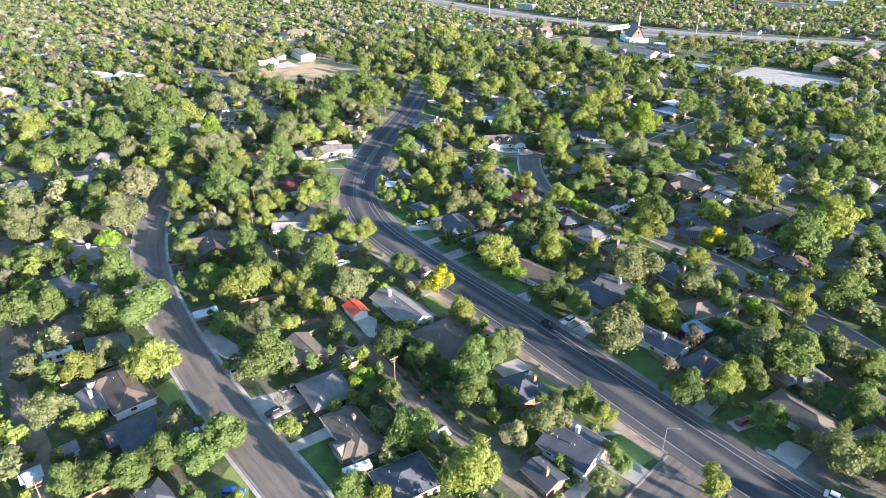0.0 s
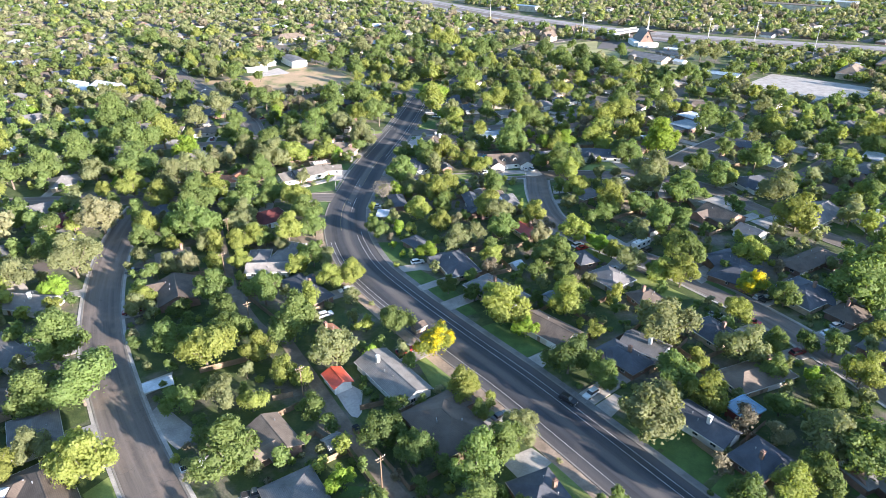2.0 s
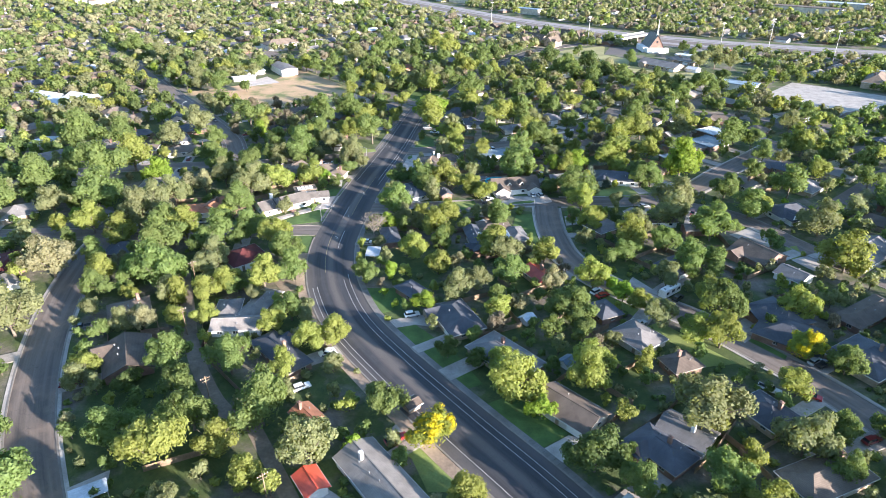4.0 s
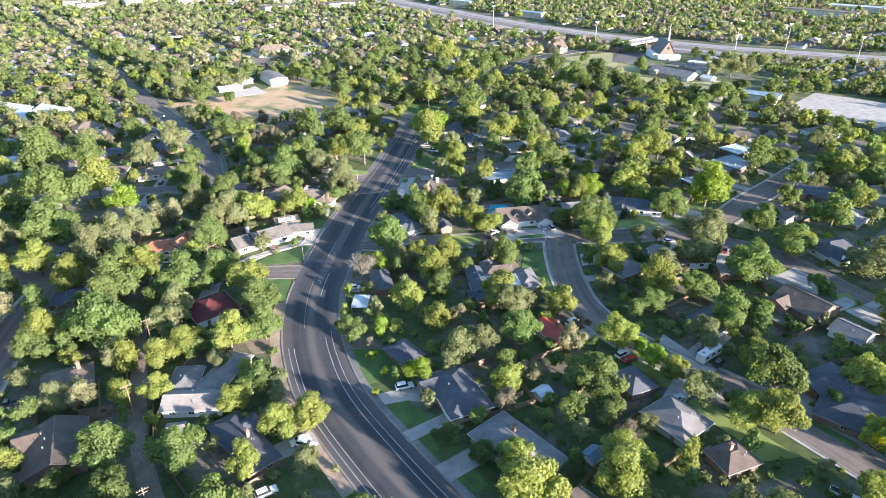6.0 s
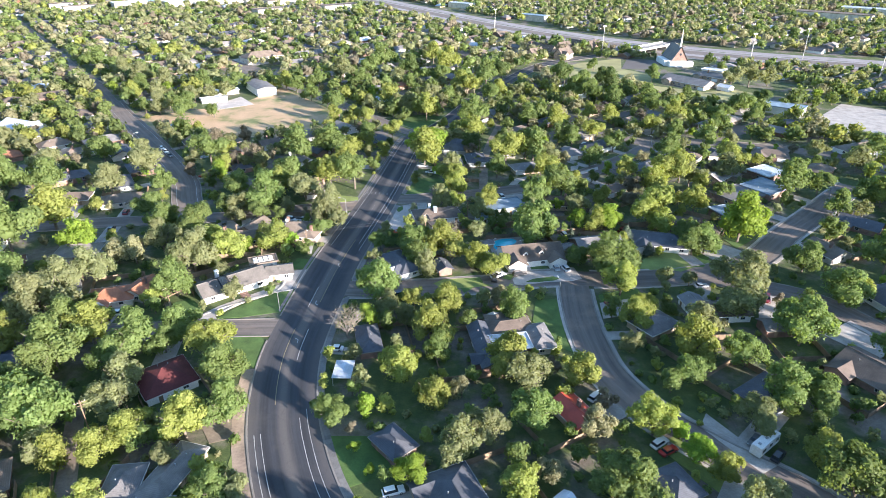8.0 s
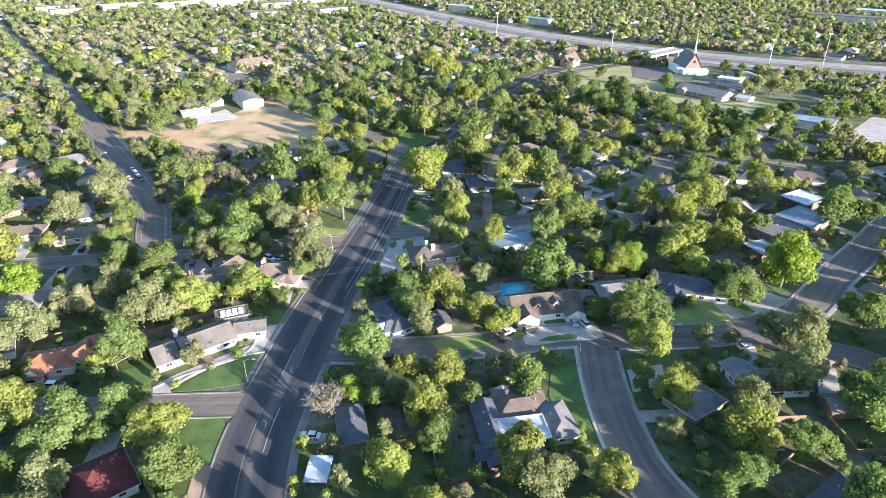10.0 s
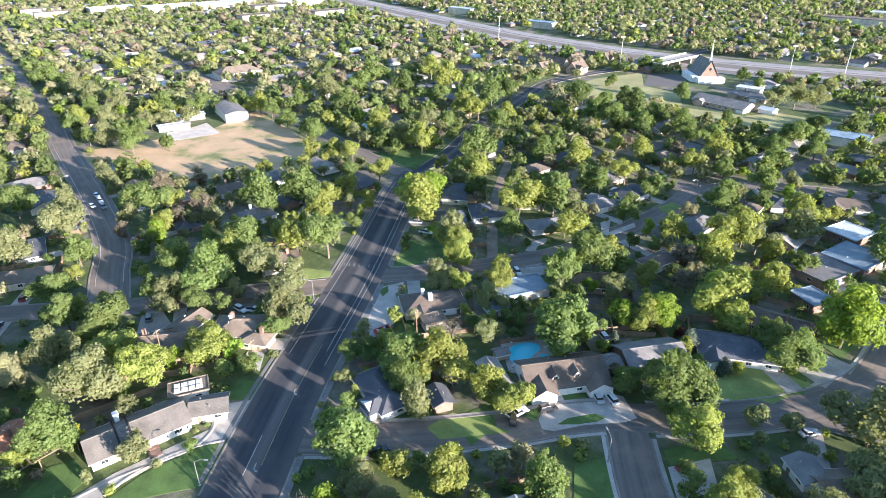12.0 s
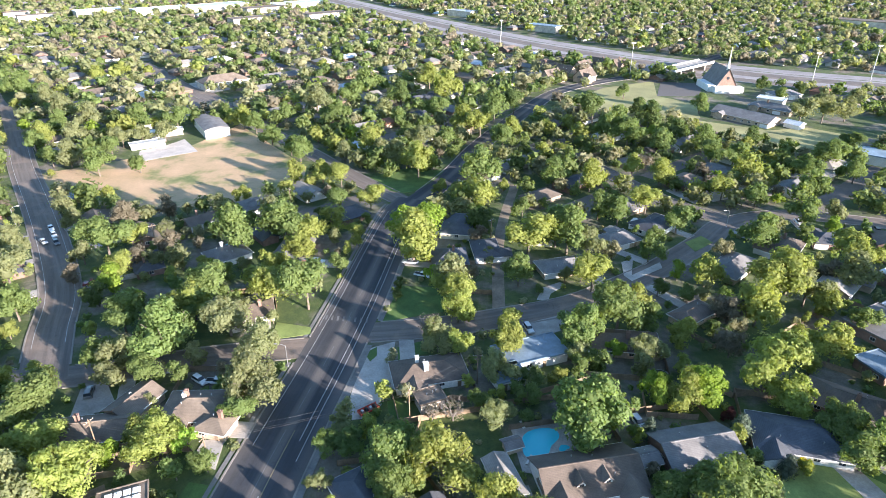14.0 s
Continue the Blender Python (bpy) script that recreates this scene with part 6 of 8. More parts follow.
car(20.4, 320.5, 32, "pickup", "white")
car(27.8, 322.1, 19, "suv", "black")
car(40.9, 326.2, 101, "sedan", "silver")
car(44.1, 325.8, 108, "suv", "white")
car(-17.9, 308.2, 20, "suv", "black")
car(-12.0, 308.4, 25, "suv", "black")
car(19.1, 318.5, 81, "suv", "black")
car(54.9, 303.7, 23, "sedan", "maroon")
car(86.9, 313.7, 12, "sedan", "silver")
car(-97.5, 297.2, -0, "suv", "white")
car(-103.8, 298.5, 15, "suv", "silver")
car(-103.7, 300.7, 11, "sedan", "red")
car(102.5, 344.4, -74, "suv", "white")
car(-3.9, 420.9, -22, "pickup", "white")
car(-54.9, 366.1, -5, "pickup", "white")
car(-59.5, 366.6, -36, "suv", "white")
car(48.6, 350.9, -75, "suv", "silver")
car(-145.4, 446.8, -42, "sedan", "silver")
car(-149.3, 458.7, -51, "sedan", "white")
car(-144.7, 452.4, -52, "suv", "white")
car(-140.1, 445.9, -49, "suv", "gray")
car(-40.6, 430.8, -12, "suv", "white")
car(87.6, 504.7, 31, "sedan", "silver")
car(114.8, 498.0, -17, "pickup", "white")
car(128.3, 487.4, 29, "suv", "white")
car(42.5, 491.1, -17, "suv", "white")
car(-136.1, 299.9, -12, "suv", "white")
trailer(74.7, 242.2, 37, 8.5)
trailer(-107.0, 139.5, 37, 7.5)
trailer(-18.6, 98.2, 27, 6.5)
shed(-24.9, 141.4, 40, 3.4, 2.8, "light", "white")
shed(-0.9, 110.1, 40, 3.4, 2.8, "light", "white")
shed(-85.8, 104.6, 40, 3.4, 2.8, "gray", "white")
shed(-89.8, 97.2, 40, 3.4, 2.8, "white", "white")
shed(26.4, 226.2, 40, 3.4, 2.8, "white", "white")
shed(34.9, 205.3, 40, 3.4, 2.8, "blue", "white")
shed(-61.4, 213.1, 10, 3.4, 2.8, "light", "white")
shed(18.2, 343.3, 20, 3.4, 2.8, "gray", "tan")
shed(-7.0, 188.2, 40, 3.4, 2.8, "brown", "tan")
dumpster(-20.2, 146.3, -53)
dumpster(-5.6, 124.7, -53)
canopy(-24.4, 267.6, 7.4, 5.0, 88, 2.6, "white", "white metal carport beside the street")
canopy(-72.9, 160.2, 7.3, 4.2, 31, 2.5, "white", "white flat carport beside a street")
cargo_trailer(-15.0, 355.4, 36)

# ---- poles, lamps and fences ----
power_pole(-12.6, 129.4, 40)
power_pole(9.7, 100.4, 40)
power_pole(-35.5, 158.8, 40)
power_pole(-81.5, 88.2, 40)
power_pole(-146.8, 240.8, 40)
power_pole(-81.6, 247.7, 40)
power_pole(-57.3, 189.0, 40)
power_pole(-74.4, 219.6, 40)
power_pole(11.6, 365.8, 5)
power_pole(39.5, 354.2, 40)
power_pole(-101.7, 442.8, 40)
power_pole(20.8, 447.0, 40)
wires((-12.6, 129.4), (9.7, 100.4), 40, 0.8)
wires((-57.3, 189.0), (-35.8, 159.9), 40, 0.8)
wires((11.6, 365.8), (20.8, 447.0), 5, 0.8)
wires((-35.5, 158.8), (-12.6, 129.4), 40, 0.8)
power_pole(-73.9, 342.8, 70)
power_pole(-47.4, 337.8, 70)
power_pole(-5.0, 352.4, 70)
wires((-73.9, 342.8), (-47.4, 337.8), 90, 0.5)
wires((-47.4, 337.8), (-5.0, 352.4), 100, 1.0)
wires((-5.0, 352.4), (11.6, 365.8), 120, 0.5)
wires((-101.7, 442.8), (-60.0, 478.0), 130, 1.0)
power_pole(-60.0, 478.0, 130)
street_lamp(51.2, 106.6, -20)
street_lamp(38.6, 305.7, 100)
street_lamp(-48.8, 299.4, 0)
street_lamp(113.7, 459.5, 200)
street_lamp(172.2, 391.6, 20)
street_lamp(-165.8, 463.1, 40)
street_lamp(-38.3, 373.0, 180)
fence((3.4, 216.9), (12.8, 221.3), (21.6, 226.6))
fence((-3.3, 234.6), (3.5, 224.7))
fence((-21.5, 143.4), (-15.3, 146.1))
fence((-1.2, 125.4), (8.9, 107.7), (13.6, 100.9))
fence((-13.8, 147.5), (-3.5, 127.6), (2.4, 118.1))
fence((11.4, 116.1), (18.9, 121.2))
fence((-35.3, 139.4), (-29.8, 144.7), (-22.7, 139.5))
fence((-89.5, 127.2), (-79.4, 131.4))
fence((-99.8, 127.2), (-92.1, 129.5))
fence((-20.2, 153.3), (-7.7, 157.6))
fence((-20.0, 338.4), (-5.2, 340.8), (-2.4, 351.6))
fence((-2.5, 355.5), (5.1, 359.6), (9.3, 358.6))
fence((-70.7, 341.0), (-53.7, 342.7), (-51.8, 341.0))
fence((-84.9, 239.6), (-75.2, 217.7))
fence((-72.7, 227.0), (-66.1, 211.0))
fence((-87.9, 219.5), (-80.2, 221.3))
fence((-65.1, 167.7), (-49.1, 174.9))
fence((-42.7, 156.7), (-37.9, 158.4))
fence((104.0, 133.9), (106.1, 127.0))
fence((108.3, 128.1), (112.8, 121.6))
fence((-39.8, 163.7), (-33.4, 168.7))
fence((52.9, 363.8), (51.3, 353.4), (63.2, 352.3))
fence((70.9, 351.3), (72.2, 342.3))
fence((9.5, 410.0), (18.5, 409.3), (18.3, 401.6))
fence((-2.7, 430.9), (14.0, 428.8))
fence((40.7, 216.0), (50.5, 223.2))
fence((38.8, 231.0), (31.0, 219.5))
fence((65.0, 371.7), (74.4, 360.0), (86.8, 362.8))
fence((17.8, 357.5), (47.6, 362.9))
fence((99.2, 386.4), (114.3, 396.5))


# ---- trees that stand singly ----
tree(-144.1, 188.0, 6.2, "g")
tree(-138.2, 190.5, 4.7, "g", detailed=False)
tree(-125.6, 154.3, 6.4, "g")
tree(-119.8, 160.0, 5.7, "g")
tree(-105.3, 172.9, 8.5, "g")
tree(-99.0, 151.8, 7.2, "g")
tree(-89.5, 155.0, 8.2, "g")
tree(-76.4, 131.5, 7.5, "y")
tree(-90.9, 137.2, 4.8, "o")
tree(-96.1, 130.9, 4.9, "y")
tree(-109.8, 131.2, 4.6, "o", detailed=False)
tree(-117.1, 141.7, 3.8, "b", "bare", detailed=False)
tree(-93.2, 114.0, 5.6, "o")
tree(-85.7, 111.1, 3.7, "y", detailed=False)
tree(-61.3, 100.1, 5.3, "g")
tree(-54.3, 100.0, 6.2, "g")
tree(-50.5, 105.6, 5.8, "g")
tree(-78.9, 93.4, 4.7, "g")
tree(-73.1, 94.9, 4.8, "g")
tree(-67.1, 94.9, 4.8, "g")
tree(-84.9, 100.2, 3.2, "d", detailed=False)
tree(-76.1, 176.8, 6.1, "g")
tree(-63.5, 169.7, 8.4, "y")
tree(-58.4, 180.5, 6.2, "g")
tree(-50.2, 173.2, 5.1, "y")
tree(-65.3, 191.8, 5.5, "g")
tree(-64.9, 152.6, 4.6, "g")
tree(-46.6, 152.9, 4.4, "y")
tree(-54.3, 153.7, 4.9, "o")
tree(-45.8, 133.7, 6.8, "g")
tree(-40.7, 132.7, 2.6, "o", detailed=False)
tree(-36.5, 110.6, 3.1, "y", detailed=False)
tree(-40.1, 120.3, 3.0, "b", "bare", detailed=False)
tree(-93.9, 196.3, 4.5, "o")
tree(-42.5, 182.3, 7.5, "g")
tree(-41.5, 163.8, 4.5, "y")
tree(-35.5, 161.4, 3.9, "y", detailed=False)
tree(-28.7, 170.4, 6.9, "o")
tree(-13.9, 186.5, 6.4, "g")
tree(-1.6, 176.4, 5.5, "w")
tree(6.2, 157.9, 5.0, "y")
tree(-13.1, 141.2, 6.0, "d")
tree(-5.9, 137.2, 5.1, "d")
tree(-21.2, 128.5, 3.6, "v", detailed=False)
tree(-6.9, 107.0, 6.3, "g")
tree(6.2, 94.1, 6.9, "y")
tree(8.5, 132.2, 6.2, "g")
tree(14.1, 137.0, 5.4, "g")
tree(8.0, 121.6, 5.6, "g")
tree(19.4, 143.7, 5.2, "o")
tree(16.9, 107.5, 4.0, "p")
tree(25.0, 111.7, 5.5, "o")
tree(34.6, 119.1, 3.7, "g", detailed=False)
tree(32.2, 122.3, 3.0, "g", detailed=False)
tree(34.2, 168.0, 6.4, "d")
tree(41.6, 161.9, 5.0, "g")
tree(38.4, 196.1, 7.0, "y")
tree(19.0, 192.2, 8.0, "y")
tree(24.7, 184.4, 3.7, "v", detailed=False)
tree(-19.8, 92.0, 4.5, "g")
tree(-13.0, 90.8, 3.1, "y", detailed=False)
tree(-26.7, 107.6, 0.8, "g", detailed=False)
tree(49.4, 147.0, 8.1, "o")
tree(60.4, 163.5, 5.8, "g")
tree(66.6, 154.4, 5.5, "y")
tree(82.2, 172.5, 7.1, "o")
tree(95.0, 177.9, 4.2, "g")
tree(103.1, 177.2, 4.2, "d", detailed=False)
tree(109.4, 174.9, 4.5, "g", detailed=False)
tree(109.3, 162.5, 5.9, "y")
tree(124.1, 181.9, 4.9, "y", detailed=False)
tree(125.9, 166.1, 6.9, "g")
tree(150.7, 189.1, 2.9, "g", single=False)
tree(83.3, 151.7, 4.8, "g")
tree(87.1, 165.0, 4.1, "g")
tree(95.6, 155.1, 5.5, "g")
tree(87.1, 139.0, 6.7, "o")
tree(93.5, 134.9, 7.4, "g")
tree(107.3, 137.5, 6.4, "o")
tree(112.6, 131.0, 6.6, "g")
tree(62.2, 122.3, 5.1, "d")
tree(73.9, 126.5, 4.9, "y")
tree(80.0, 127.9, 5.1, "g")
tree(68.9, 120.7, 3.8, "g", detailed=False)
tree(78.2, 113.8, 4.6, "g")
tree(102.4, 116.0, 5.4, "g")
tree(96.0, 111.8, 2.4, "y", detailed=False)
tree(87.6, 99.9, 6.0, "o")
tree(96.0, 101.2, 5.6, "g")
tree(39.2, 114.6, 3.6, "y", detailed=False)
tree(38.7, 101.3, 3.3, "g", detailed=False)
tree(33.8, 94.7, 3.3, "o", detailed=False)
tree(57.6, 93.4, 3.9, "y", detailed=False)
tree(63.1, 180.3, 9.2, "o")
tree(90.8, 192.7, 5.5, "y")
tree(36.7, 125.3, 2.3, "g", detailed=False)
tree(-102.0, 261.9, 6.9, "g")
tree(-104.2, 252.0, 5.9, "g")
tree(-91.8, 252.0, 5.9, "g")
tree(-103.4, 243.0, 4.1, "g", detailed=False)
tree(-85.8, 269.3, 5.9, "g")
tree(-77.6, 253.7, 6.3, "o")
tree(-75.5, 278.1, 4.9, "g")
tree(-56.1, 266.7, 6.7, "g")
tree(-49.9, 251.0, 6.4, "g")
tree(-58.1, 245.7, 6.5, "y")
tree(-66.2, 242.7, 3.8, "g")
tree(-59.2, 237.8, 4.0, "o")
tree(-75.3, 238.7, 5.2, "y")
tree(-70.5, 225.3, 4.1, "y")
tree(-87.3, 239.1, 4.5, "o")
tree(-79.0, 224.6, 3.8, "y")
tree(-93.4, 221.0, 4.4, "o")
tree(-88.3, 222.7, 4.6, "p")
tree(-72.4, 203.2, 5.9, "g")
tree(-55.8, 201.6, 6.5, "g")
tree(-41.7, 201.6, 4.4, "y")
tree(-49.3, 220.8, 4.7, "y")
tree(-45.3, 227.2, 5.6, "g")
tree(-40.9, 225.2, 4.3, "o")
tree(-36.5, 213.4, 5.0, "y")
tree(-30.7, 215.7, 5.5, "y")
tree(-111.4, 241.9, 5.0, "g")
tree(-98.7, 218.6, 3.7, "g", detailed=False)
tree(-123.5, 264.1, 5.3, "g", detailed=False)
tree(-28.7, 202.1, 3.7, "o", detailed=False)
tree(-25.5, 250.1, 5.1, "g")
tree(-17.5, 254.0, 3.2, "v", detailed=False)
tree(-18.5, 241.1, 1.6, "v", detailed=False)
tree(-14.2, 235.1, 1.7, "v", detailed=False)
tree(-10.2, 266.7, 5.7, "y")
tree(0.6, 274.8, 4.4, "g")
tree(-0.9, 255.6, 4.9, "y")
tree(5.9, 240.2, 5.1, "o")
tree(12.0, 244.8, 5.2, "o")
tree(-2.3, 244.5, 2.2, "y", detailed=False)
tree(-4.8, 232.3, 4.3, "v")
tree(17.4, 267.6, 6.8, "y")
tree(24.4, 262.3, 6.2, "o")
tree(23.4, 249.3, 6.5, "g")
tree(18.2, 228.9, 4.8, "y")
tree(37.1, 264.4, 5.8, "y")
tree(9.8, 216.5, 2.8, "g", detailed=False)
tree(2.1, 208.8, 4.0, "d")
tree(17.0, 201.8, 5.1, "y")
tree(10.5, 204.4, 3.7, "d", detailed=False)
tree(37.1, 246.2, 4.2, "p")
tree(50.5, 246.3, 6.1, "y")
tree(56.6, 245.1, 3.0, "v", detailed=False)
tree(58.4, 238.0, 4.1, "v")
tree(61.7, 233.5, 4.2, "y")
tree(66.4, 265.0, 4.8, "g")
tree(59.7, 261.5, 3.7, "g", detailed=False)
tree(86.6, 256.8, 6.6, "g")
tree(92.4, 253.8, 6.3, "g")
tree(82.9, 271.5, 5.6, "g")
tree(75.3, 247.7, 5.0, "o")
tree(36.6, 230.2, 6.3, "g")
tree(41.1, 226.3, 6.1, "g")
tree(40.4, 216.9, 4.3, "g")
tree(66.6, 224.0, 5.5, "o")
tree(85.4, 237.2, 5.8, "y")
tree(86.1, 227.6, 6.7, "g")
tree(74.3, 216.1, 5.1, "y")
tree(79.7, 213.5, 6.1, "y")
tree(97.7, 220.5, 3.3, "g", detailed=False)
tree(40.5, 201.7, 6.0, "y")
tree(55.4, 203.8, 3.6, "y", detailed=False)
tree(123.4, 275.7, 3.9, "g", detailed=False)
tree(73.9, 222.8, 3.0, "g", detailed=False)
tree(116.3, 240.0, 3.4, "g", detailed=False)
tree(54.0, 278.9, 4.0, "o")
tree(-190.7, 388.7, 12.8, "g", single=False)
tree(-172.6, 395.6, 10.3, "g", single=False)
tree(-187.2, 417.1, 7.9, "o", single=False)
tree(-150.3, 358.2, 11.9, "y", single=False)
tree(-129.7, 338.2, 8.1, "v", single=False)
tree(-152.4, 334.4, 11.7, "g", single=False)
tree(-175.3, 348.4, 7.9, "g", single=False)
tree(-144.0, 310.1, 10.6, "g")
tree(-153.3, 310.0, 5.8, "g", single=False)
tree(-115.0, 317.4, 6.8, "o")
tree(-118.9, 306.8, 7.6, "o")
tree(-145.1, 393.8, 8.8, "o", single=False)
tree(-166.8, 432.7, 8.6, "g", single=False)
tree(-133.7, 409.8, 9.3, "o", single=False)
tree(-123.0, 395.0, 6.9, "g", single=False)
tree(-118.8, 370.1, 6.4, "w", single=False)
tree(-106.0, 355.8, 6.8, "g", single=False)
tree(-93.3, 350.2, 7.9, "g")
tree(-83.8, 324.7, 8.1, "o")
tree(-83.9, 308.6, 6.6, "g")
tree(-114.3, 433.9, 9.9, "g", single=False)
tree(-104.0, 417.8, 6.4, "y", single=False)
tree(-88.8, 389.2, 7.6, "g", single=False)
tree(-80.5, 371.9, 5.6, "o", single=False)
tree(-71.7, 378.7, 8.7, "g")
tree(-70.0, 401.7, 9.1, "g", single=False)
tree(-59.9, 341.6, 6.5, "y")
tree(-72.0, 331.8, 7.2, "y")
tree(-113.4, 331.3, 5.4, "p")
tree(-106.2, 329.9, 5.6, "p")
tree(-99.1, 337.0, 7.3, "o")
tree(-80.7, 312.1, 2.2, "w", detailed=False)
tree(-106.1, 284.1, 7.3, "g")
tree(-119.7, 279.0, 6.8, "y")
tree(-135.4, 287.5, 7.0, "y")
tree(-83.3, 278.7, 6.9, "g")
tree(-73.5, 283.5, 6.1, "g")
tree(-60.8, 277.1, 6.9, "y")
tree(-89.6, 303.6, 3.4, "y", detailed=False)
tree(-106.6, 299.5, 3.3, "g", detailed=False)
tree(-146.3, 343.8, 2.7, "p", single=False)
tree(-71.6, 438.8, 10.0, "g", single=False)
tree(-57.8, 387.2, 8.4, "o")
tree(-49.6, 403.4, 9.1, "y", single=False)
tree(-38.2, 401.1, 9.3, "g", single=False)
tree(-36.7, 454.5, 6.1, "y", single=False)
tree(-27.9, 442.9, 4.6, "y", single=False)
tree(-43.2, 359.8, 7.9, "o")
tree(-56.3, 448.9, 10.3, "g", single=False)
tree(-7.3, 430.7, 12.0, "y", single=False)
tree(5.8, 408.9, 8.1, "o", single=False)
tree(7.3, 393.4, 6.0, "y")
tree(-1.1, 385.7, 4.5, "b", "bare", detailed=False)
tree(22.1, 388.7, 4.8, "y", detailed=False)
tree(16.7, 366.7, 5.0, "o")
tree(27.4, 414.5, 6.4, "g", single=False)
tree(33.5, 437.1, 10.0, "y", single=False)
tree(47.2, 437.1, 10.0, "g", single=False)
tree(40.6, 382.1, 7.4, "g")
tree(53.5, 390.4, 8.8, "g")
tree(35.0, 346.3, 9.8, "g")
tree(54.3, 357.9, 4.6, "v")
tree(60.9, 356.2, 5.3, "y")
tree(4.8, 330.5, 4.0, "b", "bare")
tree(13.8, 326.2, 6.2, "y")
tree(18.7, 321.1, 4.9, "y")
tree(-7.4, 337.1, 7.4, "g")
tree(2.7, 334.8, 8.5, "y")
tree(-20.3, 349.9, 4.0, "o", detailed=False)
tree(-19.3, 306.2, 8.0, "g")
tree(-3.7, 320.4, 3.6, "o", "tall", detailed=False)
tree(23.5, 295.7, 5.7, "g")
tree(2.5, 297.9, 5.5, "y")
tree(-1.2, 284.1, 6.9, "y")
tree(-8.9, 292.2, 4.2, "o")
tree(-25.9, 285.5, 6.0, "b", "bare")
tree(-14.9, 297.1, 4.1, "o")
tree(55.6, 322.2, 7.0, "g")
tree(83.4, 363.3, 9.3, "y")
tree(103.6, 402.0, 9.1, "y", single=False)
tree(86.7, 393.6, 6.0, "b", "bare", single=False)
tree(93.7, 391.1, 8.5, "y", single=False)
tree(113.4, 401.7, 7.6, "o", single=False)
tree(133.9, 412.6, 8.4, "o", single=False)
tree(115.7, 436.9, 8.4, "g", single=False)
tree(87.5, 413.8, 6.4, "y", single=False)
tree(118.5, 355.8, 8.3, "y", single=False)
tree(122.6, 388.2, 5.1, "g", single=False)
tree(92.8, 345.5, 6.1, "g")
tree(60.3, 324.9, 8.2, "g")
tree(70.3, 346.3, 3.0, "s", "cone", detailed=False)
tree(58.9, 308.8, 6.6, "y")
tree(145.5, 379.4, 4.1, "g", single=False)
tree(161.7, 401.8, 7.6, "g", single=False)
tree(166.9, 392.3, 6.6, "g", single=False)
tree(125.2, 323.5, 6.3, "g")
tree(146.6, 346.5, 5.7, "g", single=False)
tree(106.1, 289.2, 7.3, "g")
tree(92.1, 296.3, 7.7, "o")
tree(76.1, 287.4, 6.0, "o")
tree(63.5, 295.1, 4.9, "y")
tree(58.6, 290.7, 5.2, "y")
tree(75.6, 316.7, 3.5, "o", detailed=False)
tree(82.9, 314.4, 3.5, "o", detailed=False)
tree(132.1, 306.1, 5.7, "y")
tree(127.9, 308.2, 4.5, "y", detailed=False)
tree(152.8, 322.9, 9.2, "g", single=False)
tree(162.5, 368.6, 7.1, "g", single=False)
tree(181.7, 382.9, 7.2, "g", single=False)
tree(187.3, 379.7, 8.5, "y", single=False)
tree(201.9, 385.6, 6.1, "g", single=False)
tree(148.0, 295.8, 4.5, "o", single=False)
tree(192.1, 441.7, 6.9, "o", single=False)
tree(202.4, 423.0, 8.1, "o", single=False)
tree(222.1, 442.0, 8.5, "g", single=False)
tree(-87.8, 373.6, 5.7, "g", single=False)
tree(-82.2, 365.2, 4.7, "o", single=False)
tree(-72.5, 367.2, 4.9, "g")
tree(-62.3, 373.0, 4.1, "o", single=False)
tree(-45.9, 374.7, 6.7, "o")
tree(-45.8, 352.6, 4.5, "g")
tree(-99.1, 364.2, 4.7, "y", single=False)
tree(-104.2, 360.8, 4.8, "y", single=False)
tree(-119.8, 385.7, 3.7, "y", single=False)
tree(-86.6, 341.3, 6.7, "y")
tree(-84.4, 331.0, 5.6, "y")
tree(-78.9, 326.7, 3.8, "g")
tree(-63.6, 344.5, 5.1, "y")
tree(-54.3, 342.9, 3.1, "v", detailed=False)
tree(-68.1, 357.4, 1.9, "o", detailed=False)
tree(-21.4, 341.8, 4.1, "g")
tree(-22.3, 331.8, 2.7, "o", detailed=False)
tree(-14.7, 348.3, 2.9, "y", detailed=False)
tree(-17.7, 341.8, 4.1, "d")
tree(-7.9, 328.3, 5.1, "g")
tree(-4.5, 333.1, 4.7, "g")
tree(16.2, 350.6, 4.3, "o")
tree(5.3, 352.3, 3.7, "b", "bare", detailed=False)
tree(1.5, 379.3, 5.1, "o")
tree(6.3, 377.5, 4.4, "y", detailed=False)
tree(20.3, 379.2, 5.1, "y")
tree(0.3, 352.2, 2.8, "b", "bare", detailed=False)
tree(40.3, 349.5, 5.3, "g")
tree(65.8, 358.6, 6.1, "v")
tree(49.2, 376.6, 2.9, "v", detailed=False)
tree(38.6, 373.6, 3.4, "o", detailed=False)
tree(58.1, 374.0, 5.0, "o")
tree(71.8, 384.7, 3.9, "y", single=False)
tree(80.2, 376.4, 5.0, "b", "bare", single=False)
tree(85.8, 354.5, 6.0, "y")
tree(105.5, 373.4, 7.3, "y", single=False)
tree(98.5, 369.0, 3.0, "y", "tall", single=False)
tree(49.8, 347.0, 2.2, "s", "cone", detailed=False)
tree(69.2, 344.2, 3.1, "y", detailed=False)
tree(70.2, 352.5, 2.3, "r", detailed=False)
tree(75.8, 335.7, 2.3, "s", "cone", detailed=False)
tree(91.8, 336.5, 5.9, "g")
tree(79.7, 335.7, 2.3, "w", detailed=False)
tree(49.2, 328.5, 4.6, "g")
